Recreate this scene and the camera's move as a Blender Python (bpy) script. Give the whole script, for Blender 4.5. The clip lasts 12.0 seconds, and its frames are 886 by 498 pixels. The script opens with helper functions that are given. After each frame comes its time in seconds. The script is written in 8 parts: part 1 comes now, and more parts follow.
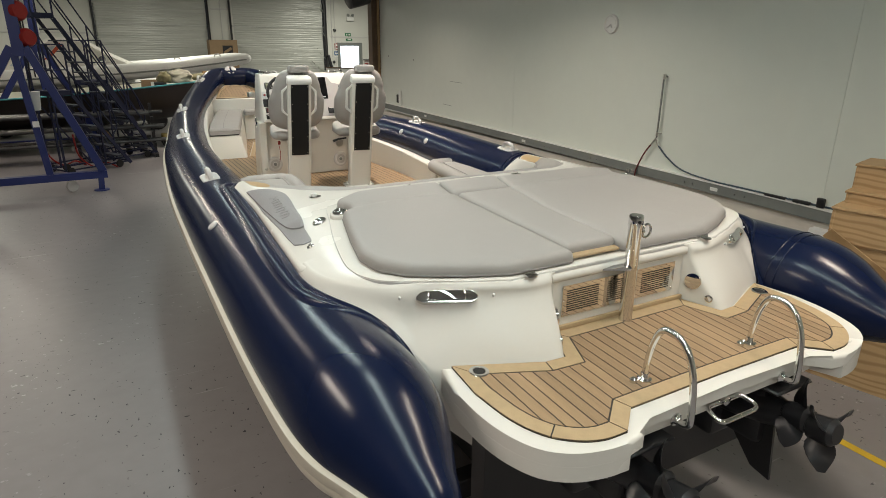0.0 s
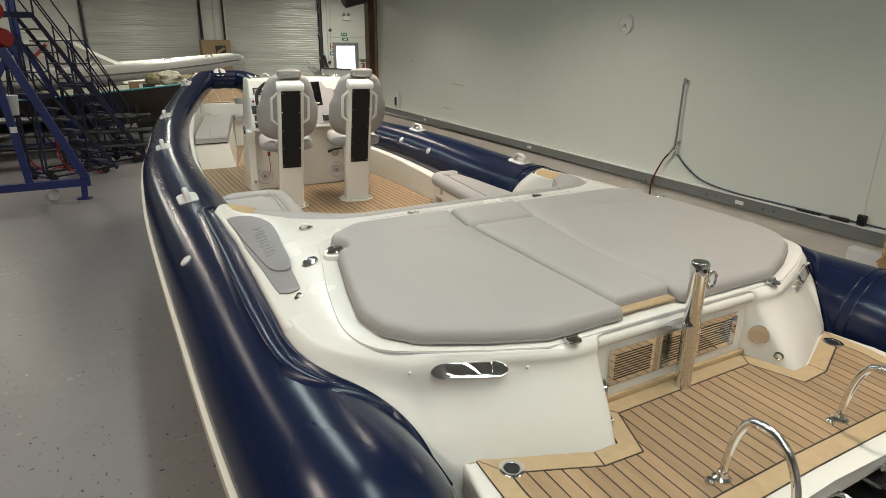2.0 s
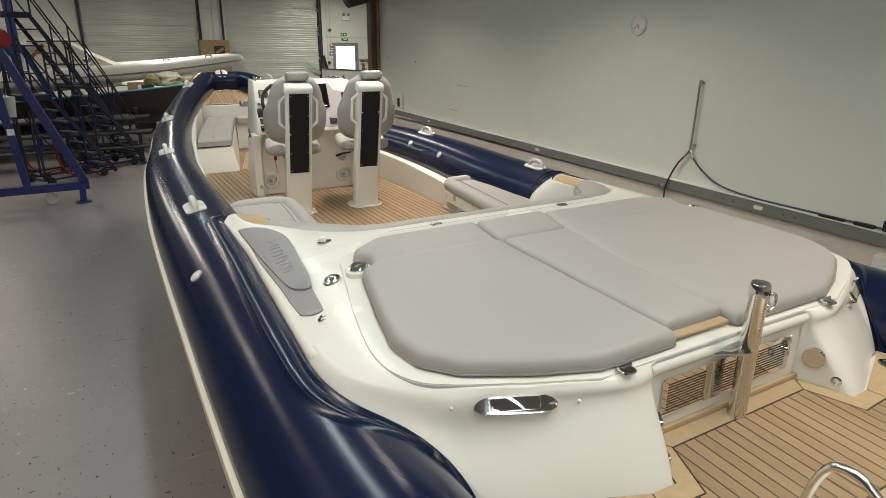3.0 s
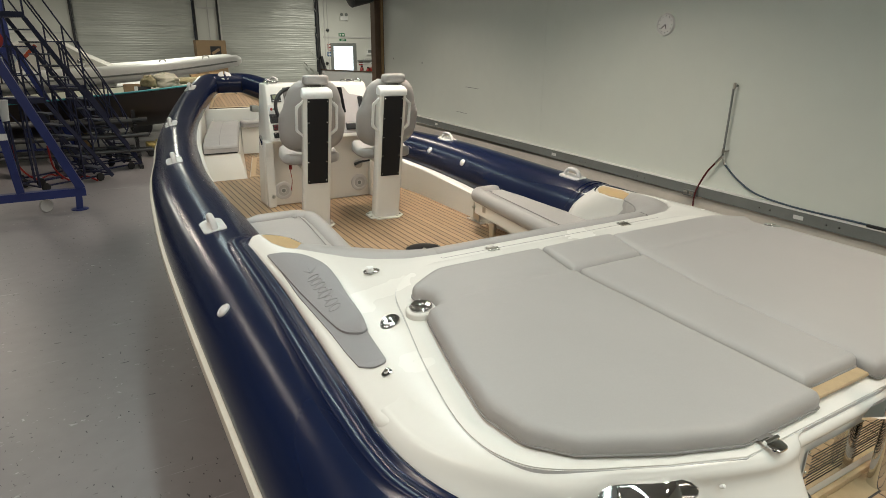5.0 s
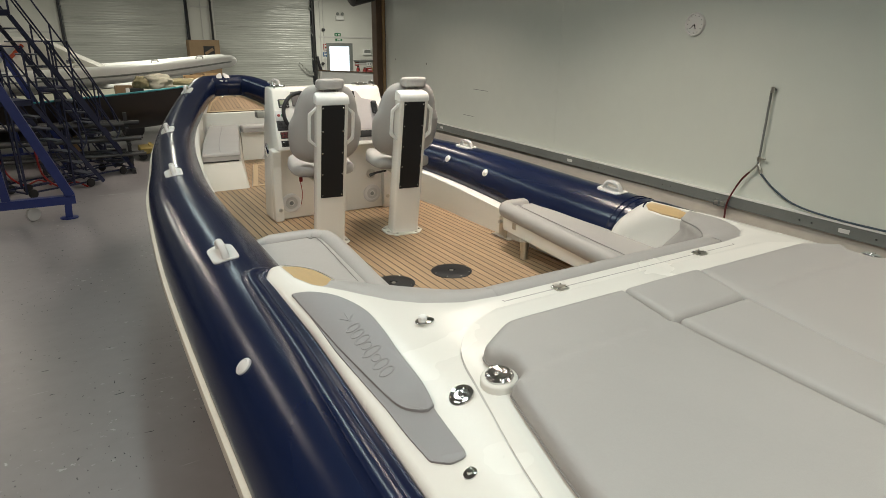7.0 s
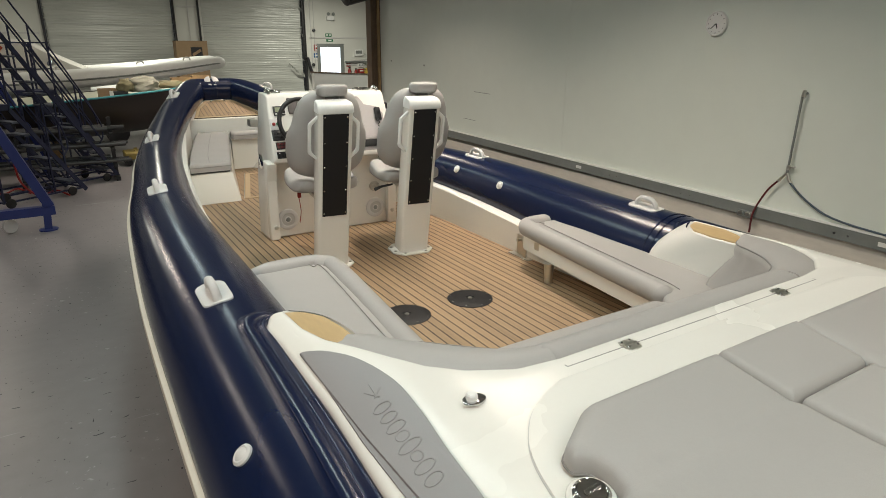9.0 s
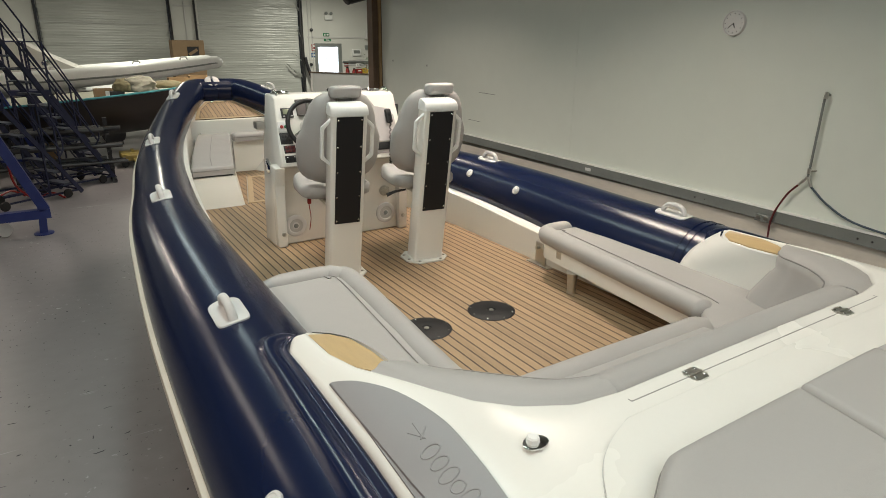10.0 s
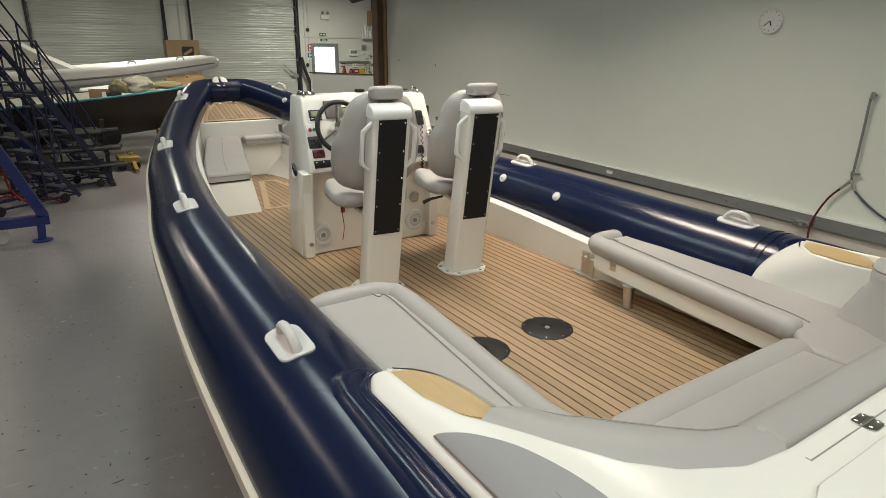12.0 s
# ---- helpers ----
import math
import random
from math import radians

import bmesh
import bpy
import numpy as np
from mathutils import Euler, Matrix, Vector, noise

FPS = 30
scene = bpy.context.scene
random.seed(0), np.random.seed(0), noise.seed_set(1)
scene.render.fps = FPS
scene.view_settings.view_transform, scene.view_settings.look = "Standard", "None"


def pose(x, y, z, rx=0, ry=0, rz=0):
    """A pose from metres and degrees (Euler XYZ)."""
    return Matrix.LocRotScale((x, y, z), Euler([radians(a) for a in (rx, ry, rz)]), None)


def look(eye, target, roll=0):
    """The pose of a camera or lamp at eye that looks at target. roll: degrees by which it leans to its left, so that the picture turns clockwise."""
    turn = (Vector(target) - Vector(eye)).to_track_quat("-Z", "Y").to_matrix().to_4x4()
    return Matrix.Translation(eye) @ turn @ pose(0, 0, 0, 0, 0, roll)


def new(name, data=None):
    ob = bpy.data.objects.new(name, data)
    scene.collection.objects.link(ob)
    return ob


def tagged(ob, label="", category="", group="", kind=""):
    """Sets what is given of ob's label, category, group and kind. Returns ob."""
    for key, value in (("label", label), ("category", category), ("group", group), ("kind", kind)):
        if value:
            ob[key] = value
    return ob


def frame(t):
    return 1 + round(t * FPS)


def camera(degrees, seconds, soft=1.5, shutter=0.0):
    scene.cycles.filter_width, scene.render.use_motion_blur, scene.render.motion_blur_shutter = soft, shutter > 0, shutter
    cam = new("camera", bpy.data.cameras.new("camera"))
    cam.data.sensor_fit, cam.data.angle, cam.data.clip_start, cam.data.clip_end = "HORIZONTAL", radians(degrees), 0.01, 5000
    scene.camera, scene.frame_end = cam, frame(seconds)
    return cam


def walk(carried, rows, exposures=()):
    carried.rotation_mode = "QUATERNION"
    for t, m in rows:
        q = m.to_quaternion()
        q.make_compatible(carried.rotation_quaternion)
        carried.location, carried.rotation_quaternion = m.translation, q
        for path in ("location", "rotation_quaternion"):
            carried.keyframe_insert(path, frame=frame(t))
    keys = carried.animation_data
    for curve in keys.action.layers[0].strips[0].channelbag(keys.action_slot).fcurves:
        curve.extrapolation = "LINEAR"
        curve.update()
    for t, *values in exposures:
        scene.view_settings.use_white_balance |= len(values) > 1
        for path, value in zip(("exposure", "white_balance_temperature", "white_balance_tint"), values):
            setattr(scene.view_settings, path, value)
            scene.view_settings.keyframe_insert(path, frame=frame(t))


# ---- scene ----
cam = camera(72.2, 12.0, soft=0.8)
PATH = [
    (0, (-2.109, -0.182, 2.67), (-1.183, 1.47, 2.028), 0.5),
    (0.5, (-2.042, -0.048, 2.673), (-1.114, 1.603, 2.031), 0.5),
    (1, (-1.972, 0.097, 2.682), (-1.041, 1.746, 2.039), 0.5),
    (1.5, (-1.921, 0.225, 2.688), (-0.989, 1.873, 2.045), 0.5),
    (2, (-1.903, 0.359, 2.694), (-0.967, 2.005, 2.05), 0.5),
    (2.5, (-1.908, 0.476, 2.695), (-0.969, 2.12, 2.052), 0.5),
    (3, (-1.931, 0.596, 2.702), (-0.988, 2.238, 2.058), 0.5),
    (5, (-2.0, 1.074, 2.707), (-1.039, 2.705, 2.064), 0.5),
    (5.5, (-2.003, 1.196, 2.707), (-1.037, 2.825, 2.064), 0.5),
    (6, (-2.006, 1.335, 2.709), (-1.035, 2.961, 2.065), 0.5),
    (6.5, (-2.005, 1.472, 2.71), (-1.028, 3.094, 2.067), 0.6),
    (7, (-1.989, 1.613, 2.71), (-1.006, 3.232, 2.067), 0.6),
    (9, (-1.888, 2.114, 2.715), (-0.878, 3.717, 2.073), 0.5),
    (9.5, (-1.887, 2.234, 2.713), (-0.871, 3.833, 2.07), 0.5),
    (10, (-1.911, 2.36, 2.71), (-0.888, 3.955, 2.068), 0.6),
    (10.5, (-1.949, 2.47, 2.706), (-0.92, 4.06, 2.064), 0.5),
    (11, (-1.991, 2.581, 2.699), (-0.957, 4.168, 2.057), 0.5),
    (11.5, (-2.025, 2.68, 2.695), (-0.984, 4.263, 2.053), 0.5),
    (12, (-2.05, 2.787, 2.687), (-1.002, 4.365, 2.047), 0.6),
]
walk(cam, [(t, look(eye, target, roll)) for t, eye, target, roll in PATH])

# ---- world and light ----
from mathutils import geometry

world = bpy.data.worlds.new("hall_world")
world.use_nodes = True
world.node_tree.nodes["Background"].inputs["Color"].default_value = (0.6, 0.65, 0.7, 1)
world.node_tree.nodes["Background"].inputs["Strength"].default_value = 0.03
scene.world = world
scene.view_settings.exposure = 0.0

LAMP_Z = 4.7
# rows of strip lights under the ceiling, then far fill lamps: x, y, watts, colour
WARM, LOUVRED, COOL, FAR_FILL = (1.0, 0.875, 0.745), (1.0, 0.870, 0.735), (0.82, 0.97, 0.94), (1.0, 0.985, 0.83)
LAMPS = [(-4.2, y, w, WARM) for y, w in ((-9.0, 90.0), (-2.5, 108.0), (3.5, 124.0), (9.5, 30.0), (16.0, 100.0))]
LAMPS += [(1.2, y, w, LOUVRED) for y, w in ((-9.0, 90.0), (-3.0, 16.0), (0.9, 46.0), (6.3, 80.0), (11.0, 62.0), (17.0, 100.0))]
LAMPS += [(-1.1, y, w, COOL) for y, w in ((-3.5, 24.0), (0.5, 76.0), (6.0, 66.0), (11.5, 28.0))]
# no known fixtures: fill lamps added to brighten the partition and end wall
LAMPS += [(6.8, 17.0, 95.0, FAR_FILL), (7.5, 24.0, 260.0, FAR_FILL), (0.5, 22.8, 140.0, FAR_FILL), (-6.0, 23.5, 150.0, FAR_FILL)]
SPREAD = {WARM: 180, LOUVRED: 126, COOL: 180, FAR_FILL: 180}
LENGTH = {WARM: 3.2, LOUVRED: 1.6, COOL: 4.6, FAR_FILL: 1.6}
for lx, ly, lw, lc in LAMPS:
    ld = bpy.data.lights.new("strip_light", "AREA")
    ld.shape, ld.size, ld.size_y, ld.energy, ld.color = "RECTANGLE", 0.22, LENGTH[lc], lw, lc
    ld.spread = radians(SPREAD[lc])
    lo = new("strip_light", ld)
    lo.matrix_world = pose(lx, ly, LAMP_Z)


# ---- materials ----
def mat(name, col, rough=0.5, metal=0.0, var=0.08, scale=6.0, fine=60.0, bump=0.0, bscale=80.0, coat=0.0,
        stretch=(1, 1, 1), rvar=0.08, spec=0.5, perobj=0.0, crease=0.0, cscale=5.0):
    """Principled material with two scales of colour noise, roughness noise and fine relief."""
    m = bpy.data.materials.new(name)
    m.use_nodes = True
    nt = m.node_tree
    n, l = nt.nodes, nt.links
    b = n["Principled BSDF"]
    tc = n.new("ShaderNodeTexCoord")
    mp = n.new("ShaderNodeMapping")
    mp.inputs["Scale"].default_value = stretch
    l.new(tc.outputs["Object"], mp.inputs["Vector"])
    n1 = n.new("ShaderNodeTexNoise"); n1.inputs["Scale"].default_value = scale; n1.inputs["Detail"].default_value = 4
    n2 = n.new("ShaderNodeTexNoise"); n2.inputs["Scale"].default_value = fine; n2.inputs["Detail"].default_value = 3
    l.new(mp.outputs[0], n1.inputs["Vector"]); l.new(mp.outputs[0], n2.inputs["Vector"])
    add = n.new("ShaderNodeMath"); add.operation = "ADD"
    l.new(n1.outputs["Fac"], add.inputs[0])
    half = n.new("ShaderNodeMath"); half.operation = "MULTIPLY"; half.inputs[1].default_value = 0.5
    l.new(n2.outputs["Fac"], half.inputs[0]); l.new(half.outputs[0], add.inputs[1])
    last = add
    if perobj:
        oi = n.new("ShaderNodeObjectInfo")
        k = n.new("ShaderNodeMath"); k.operation = "MULTIPLY_ADD"
        k.inputs[1].default_value = perobj; k.inputs[2].default_value = -perobj / 2
        l.new(oi.outputs["Random"], k.inputs[0])
        a2 = n.new("ShaderNodeMath"); a2.operation = "ADD"
        l.new(add.outputs[0], a2.inputs[0]); l.new(k.outputs[0], a2.inputs[1])
        last = a2
    r = n.new("ShaderNodeMapRange")
    r.inputs["From Min"].default_value, r.inputs["From Max"].default_value = 0.35, 1.15
    r.inputs["To Min"].default_value, r.inputs["To Max"].default_value = 1 - var, 1 + var
    r.clamp = False
    l.new(last.outputs[0], r.inputs["Value"])
    mul = n.new("ShaderNodeVectorMath"); mul.operation = "SCALE"
    mul.inputs[0].default_value = col[:3]
    l.new(r.outputs[0], mul.inputs["Scale"])
    l.new(mul.outputs[0], b.inputs["Base Color"])
    rr = n.new("ShaderNodeMapRange")
    rr.inputs["To Min"].default_value, rr.inputs["To Max"].default_value = max(0.02, rough - rvar), min(1, rough + rvar)
    l.new(n1.outputs["Fac"], rr.inputs["Value"])
    l.new(rr.outputs[0], b.inputs["Roughness"])
    b.inputs["Metallic"].default_value = metal
    b.inputs["Coat Weight"].default_value = coat
    b.inputs["Coat Roughness"].default_value = 0.08
    b.inputs["Specular IOR Level"].default_value = spec
    if bump:
        n3 = n.new("ShaderNodeTexNoise"); n3.inputs["Scale"].default_value = bscale; n3.inputs["Detail"].default_value = 3
        l.new(mp.outputs[0], n3.inputs["Vector"])
        bp = n.new("ShaderNodeBump"); bp.inputs["Strength"].default_value = bump; bp.inputs["Distance"].default_value = 0.004
        l.new(n3.outputs["Fac"], bp.inputs["Height"]); l.new(bp.outputs[0], b.inputs["Normal"])
    if crease:
        n4 = n.new("ShaderNodeTexNoise"); n4.inputs["Scale"].default_value = cscale; n4.inputs["Detail"].default_value = 2
        l.new(mp.outputs[0], n4.inputs["Vector"])
        bq = n.new("ShaderNodeBump"); bq.inputs["Strength"].default_value = crease; bq.inputs["Distance"].default_value = 0.03
        l.new(n4.outputs["Fac"], bq.inputs["Height"])
        if b.inputs["Normal"].links:
            l.new(b.inputs["Normal"].links[0].from_socket, bq.inputs["Normal"])
        l.new(bq.outputs[0], b.inputs["Normal"])
    return m


def glow(name, col, power):
    m = bpy.data.materials.new(name)
    m.use_nodes = True
    b = m.node_tree.nodes["Principled BSDF"]
    b.inputs["Base Color"].default_value = (*col, 1)
    b.inputs["Emission Color"].default_value = (*col, 1)
    b.inputs["Emission Strength"].default_value = power
    return m


def floor_paint():
    """Worn grey floor paint: broad tone, pale chipped patches, short dark scuffs and long scratches."""
    m = mat("grey_floor_paint", (0.232, 0.221, 0.226), 0.38, spec=0.28, var=0.14, scale=0.7, fine=7, bump=0.05, bscale=14, rvar=0.06)
    nt = m.node_tree
    n, l = nt.nodes, nt.links
    bs = n["Principled BSDF"]
    base = bs.inputs["Base Color"].links[0].from_socket
    tc = n["Texture Coordinate"]

    def mask(scale, lo, hi, stretch=(1, 1, 1), turn=0.0, detail=4.0, off=0.0):
        mp = n.new("ShaderNodeMapping"); mp.inputs["Scale"].default_value = stretch
        mp.inputs["Rotation"].default_value = (0, 0, turn); mp.inputs["Location"].default_value = (off, off, 0)
        l.new(tc.outputs["Object"], mp.inputs["Vector"])
        t = n.new("ShaderNodeTexNoise"); t.inputs["Scale"].default_value = scale; t.inputs["Detail"].default_value = detail
        l.new(mp.outputs[0], t.inputs["Vector"])
        r = n.new("ShaderNodeMapRange"); r.inputs["From Min"].default_value, r.inputs["From Max"].default_value = lo, hi
        l.new(t.outputs["Fac"], r.inputs["Value"])
        return r.outputs[0]

    def times(a, b):
        k = n.new("ShaderNodeMath"); k.operation = "MULTIPLY"
        l.new(a, k.inputs[0]); l.new(b, k.inputs[1])
        return k.outputs[0]

    def lay(under, fac, col):
        x = n.new("ShaderNodeMix"); x.data_type = "RGBA"
        l.new(fac, x.inputs["Factor"]); l.new(under, x.inputs["A"]); x.inputs["B"].default_value = (*col, 1)
        return x.outputs["Result"]

    pale = times(mask(16, 0.635, 0.70, detail=6), mask(0.9, 0.50, 0.62, off=3.3))
    c = lay(base, pale, (0.42, 0.42, 0.43))
    dark = times(mask(34, 0.685, 0.715, (1.0, 0.45, 1), 0.6, 2.0), mask(1.1, 0.40, 0.55, off=7.7))
    c = lay(c, dark, (0.035, 0.035, 0.04))
    dark2 = times(mask(26, 0.705, 0.73, (0.4, 1.0, 1), 0.2, 2.0, 5.0), mask(0.8, 0.42, 0.55, off=1.7))
    c = lay(c, dark2, (0.04, 0.04, 0.045))
    scr = times(mask(5, 0.70, 0.72, (0.12, 2.6, 1), -0.3, 2.0), mask(1.3, 0.50, 0.60, off=12.0))
    c = lay(c, scr, (0.38, 0.38, 0.39))
    l.new(c, bs.inputs["Base Color"])
    return m


M_FLOOR = floor_paint()
M_WALL = mat("cold_store_panel", (0.69, 0.73, 0.67), 0.42, var=0.04, scale=0.5, fine=5)
M_DADO = mat("scuffed_dado", (0.60, 0.555, 0.49), 0.55, var=0.16, scale=2.5, fine=14, rvar=0.1, stretch=(1, 0.6, 2.0))
M_FARWALL = mat("far_wall_cladding", (0.62, 0.62, 0.58), 0.6, var=0.06, scale=0.6)
M_CEIL = mat("ceiling_sheet", (0.45, 0.46, 0.45), 0.7, var=0.05)
M_TRUNK = mat("grey_steel_trunking", (0.235, 0.25, 0.24), 0.5, 0.35, var=0.12, scale=4)
M_NAVY = mat("navy_tube_fabric", (0.0055, 0.0105, 0.036), 0.22, var=0.12, scale=3, fine=180, rvar=0.015, spec=0.33)
M_GEL = mat("white_gelcoat", (0.73, 0.712, 0.665), 0.26, var=0.02, scale=2, rvar=0.06, spec=0.28)
M_GELIN = mat("white_liner", (0.79, 0.775, 0.72), 0.3, var=0.02, scale=3, rvar=0.05)
M_STRAKE = mat("beige_rubbing_strake", (0.58, 0.55, 0.47), 0.5, var=0.08, scale=8)
M_VINYL = mat("grey_upholstery", (0.37, 0.355, 0.34), 0.52, var=0.04, scale=4, fine=120, bump=0.12, bscale=420, crease=0.10, cscale=6.0)
M_PIPING = mat("darker_grey_piping", (0.25, 0.24, 0.23), 0.55, var=0.05)
M_TEAK = mat("teak_plank", (0.335, 0.226, 0.130), 0.55, var=0.20, scale=5, fine=90, bump=0.15, bscale=160, stretch=(9, 0.7, 9), perobj=0.55)
M_MARGIN = mat("pale_teak_margin", (0.44, 0.325, 0.19), 0.5, var=0.14, scale=5, fine=70, bump=0.1, stretch=(5, 5, 5), perobj=0.25)
M_MAPLE = mat("pale_maple", (0.52, 0.37, 0.19), 0.4, var=0.12, scale=6, fine=60, stretch=(8, 1, 8))
M_CAULK = mat("black_caulk", (0.02, 0.018, 0.016), 0.6, var=0.1)
M_CHROME = mat("polished_stainless", (0.72, 0.72, 0.71), 0.08, 1.0, var=0.03, rvar=0.04)
M_STEEL = mat("brushed_stainless", (0.55, 0.54, 0.50), 0.3, 1.0, var=0.06)
M_BLACK = mat("black_plastic", (0.012, 0.012, 0.013), 0.42, var=0.1)
M_BLACKPANEL = mat("matt_black_panel", (0.010, 0.010, 0.011), 0.5, var=0.05, spec=0.3)
M_DRIVE = mat("drive_leg_paint", (0.014, 0.014, 0.016), 0.32, var=0.2, spec=0.5)
M_GREYPAD = mat("grey_step_pad", (0.255, 0.245, 0.25), 0.42, var=0.05, scale=8, fine=200, bump=0.1, bscale=600)
M_GREYPLASTIC = mat("pale_grey_rubber", (0.55, 0.54, 0.53), 0.5, var=0.05)
M_BLUE = mat("blue_gantry_paint", (0.012, 0.024, 0.13), 0.38, var=0.15, scale=5)
M_DKBLUE = mat("dark_blue_stair_paint", (0.012, 0.016, 0.05), 0.45, var=0.15, scale=5)
M_RED = mat("red_paint", (0.26, 0.015, 0.012), 0.4, var=0.1)


def plywood():
    """Rotary-cut plywood: wavy dark growth bands over a pale face, with a fine grain."""
    m = mat("plywood_face", (0.48, 0.32, 0.165), 0.62, var=0.14, scale=3, fine=40, bump=0.1, stretch=(1, 1, 5), perobj=0.3)
    nt = m.node_tree
    n, l = nt.nodes, nt.links
    bs = n["Principled BSDF"]
    base = bs.inputs["Base Color"].links[0].from_socket
    mp = n.new("ShaderNodeMapping"); mp.inputs["Scale"].default_value = (0.55, 0.55, 1.5)
    l.new(n["Texture Coordinate"].outputs["Object"], mp.inputs["Vector"])
    w = n.new("ShaderNodeTexWave"); w.bands_direction = "Z"
    w.inputs["Scale"].default_value, w.inputs["Distortion"].default_value = 3.4, 12.0
    w.inputs["Detail"].default_value, w.inputs["Detail Scale"].default_value = 2.0, 0.55
    l.new(mp.outputs[0], w.inputs["Vector"])
    r = n.new("ShaderNodeMapRange")
    r.inputs["From Min"].default_value, r.inputs["From Max"].default_value = 0.45, 0.95
    r.inputs["To Max"].default_value = 0.55
    l.new(w.outputs["Fac"], r.inputs["Value"])
    x = n.new("ShaderNodeMix"); x.data_type = "RGBA"
    l.new(r.outputs[0], x.inputs["Factor"]); l.new(base, x.inputs["A"]); x.inputs["B"].default_value = (0.24, 0.13, 0.05, 1)
    l.new(x.outputs["Result"], bs.inputs["Base Color"])
    return m


M_PLY = plywood()
M_CARD = mat("cardboard", (0.28, 0.19, 0.11), 0.8, var=0.1)
M_DOOR = mat("roller_door_slat", (0.50, 0.51, 0.49), 0.4, var=0.05, rvar=0.1)
M_FILM = mat("wrinkled_plastic_sheet", (0.47, 0.48, 0.45), 0.3, var=0.2, scale=3, stretch=(0.14, 1, 2.2), crease=0.7, cscale=7.0)
M_DARKHULL = mat("dark_brown_hull", (0.035, 0.026, 0.022), 0.5, var=0.25, scale=2)
M_TEAL = mat("teal_gunwale", (0.05, 0.28, 0.33), 0.4, var=0.1)
M_BROWN = mat("brown_steel_column", (0.12, 0.075, 0.045), 0.6, var=0.3, scale=5)
M_YELLOW = mat("yellow_paint", (0.62, 0.42, 0.03), 0.45, var=0.1, scale=10)
M_OLDYELLOW = mat("worn_yellow_paint", (0.27, 0.21, 0.055), 0.55, var=0.3, scale=9)
M_CLOTH = mat("grey_green_cloth", (0.30, 0.30, 0.24), 0.85, var=0.25, scale=5)
M_WOOD = mat("raw_timber", (0.36, 0.24, 0.12), 0.7, var=0.2, scale=8)
M_LEAF = mat("green_leaf", (0.07, 0.14, 0.02), 0.5, var=0.3, scale=10)
M_PIPE = mat("dark_pipe", (0.022, 0.022, 0.025), 0.4, var=0.2)
M_WINDOW = glow("daylit_glass", (0.80, 0.90, 1.0), 1.6)
M_SCREEN = mat("black_glass", (0.006, 0.006, 0.007), 0.06, var=0.05)
M_LCD = mat("display_glass", (0.25, 0.27, 0.18), 0.15, var=0.05)
M_MIRROR = mat("mirror_steel", (0.8, 0.8, 0.8), 0.03, 1.0, var=0.01, rvar=0.01)
M_DASH = mat("matt_dash_grey", (0.40, 0.375, 0.37), 0.5, var=0.05)
M_COVER = mat("screen_cover_fabric", (0.13, 0.115, 0.11), 0.7, var=0.08)
M_DKRED = mat("dark_red_hose", (0.10, 0.012, 0.012), 0.4)
M_TREAD = mat("worn_stair_tread", (0.09, 0.10, 0.13), 0.45, 0.3, var=0.3, scale=12)
M_STEELD = mat("dull_steel_pipe", (0.10, 0.10, 0.10), 0.4, 0.7, var=0.2)
M_PALEDECK = mat("pale_bare_deck", (0.42, 0.42, 0.33), 0.6, var=0.15, scale=3)
M_OLIVE = mat("olive_canvas", (0.20, 0.18, 0.10), 0.85, var=0.2, scale=8)
M_ORANGE = mat("orange_red_trim", (0.42, 0.06, 0.02), 0.4)
M_WINBLUE = mat("pale_window", (0.55, 0.60, 0.65), 0.15, var=0.1)
M_SIGNBLUE = mat("blue_sign", (0.02, 0.10, 0.26), 0.5)
M_SPKCONE = mat("speaker_cone", (0.42, 0.42, 0.40), 0.6)
M_GREEN = mat("green_sign", (0.01, 0.16, 0.06), 0.5)
M_WHITE = mat("white_paint", (0.75, 0.75, 0.73), 0.4, var=0.04)
M_HOSEB = mat("blue_hose", (0.035, 0.06, 0.085), 0.45)


# ---- builders ----
def finish(bm, name, material, smooth=38):
    bmesh.ops.recalc_face_normals(bm, faces=bm.faces[:])
    lim = radians(smooth)
    for f in bm.faces:
        f.smooth = True
    for e in bm.edges:
        e.smooth = not (len(e.link_faces) == 2 and e.calc_face_angle(0) > lim)
    me = bpy.data.meshes.new(name)
    bm.to_mesh(me)
    bm.free()
    me.materials.append(material)
    return me


def part(name, bm, material, parent=None, label="", smooth=38):
    """One mesh object, under a thing or a part."""
    ob = new(name, finish(bm, name, material, smooth))
    if parent:
        ob.parent = parent
    if label:
        tagged(ob, label)
    return ob


def thing(name, label, category, at=(0, 0, 0), group="", kind=""):
    ob = new(name)
    ob.location = at
    ob.empty_display_size = 0.1
    return tagged(ob, label, category, group, kind)


def B():
    return bmesh.new()


def box(bm, x0, x1, y0, y1, z0, z1, bev=0.0, seg=2, m=None):
    vs = [bm.verts.new((x, y, z)) for z in (z0, z1) for x, y in ((x0, y0), (x1, y0), (x1, y1), (x0, y1))]
    fs = [bm.faces.new([vs[i] for i in q]) for q in ((3, 2, 1, 0), (4, 5, 6, 7), (0, 1, 5, 4), (1, 2, 6, 5), (2, 3, 7, 6), (3, 0, 4, 7))]
    if bev:
        es = list({e for f in fs for e in f.edges})
        r = bmesh.ops.bevel(bm, geom=es, offset=bev, segments=seg, affect="EDGES", profile=0.5)
        vs = list({v for f in r["faces"] for v in f.verts} | {v for v in vs if v.is_valid})
    if m is not None:
        for v in vs:
            v.co = m @ v.co
    return bm


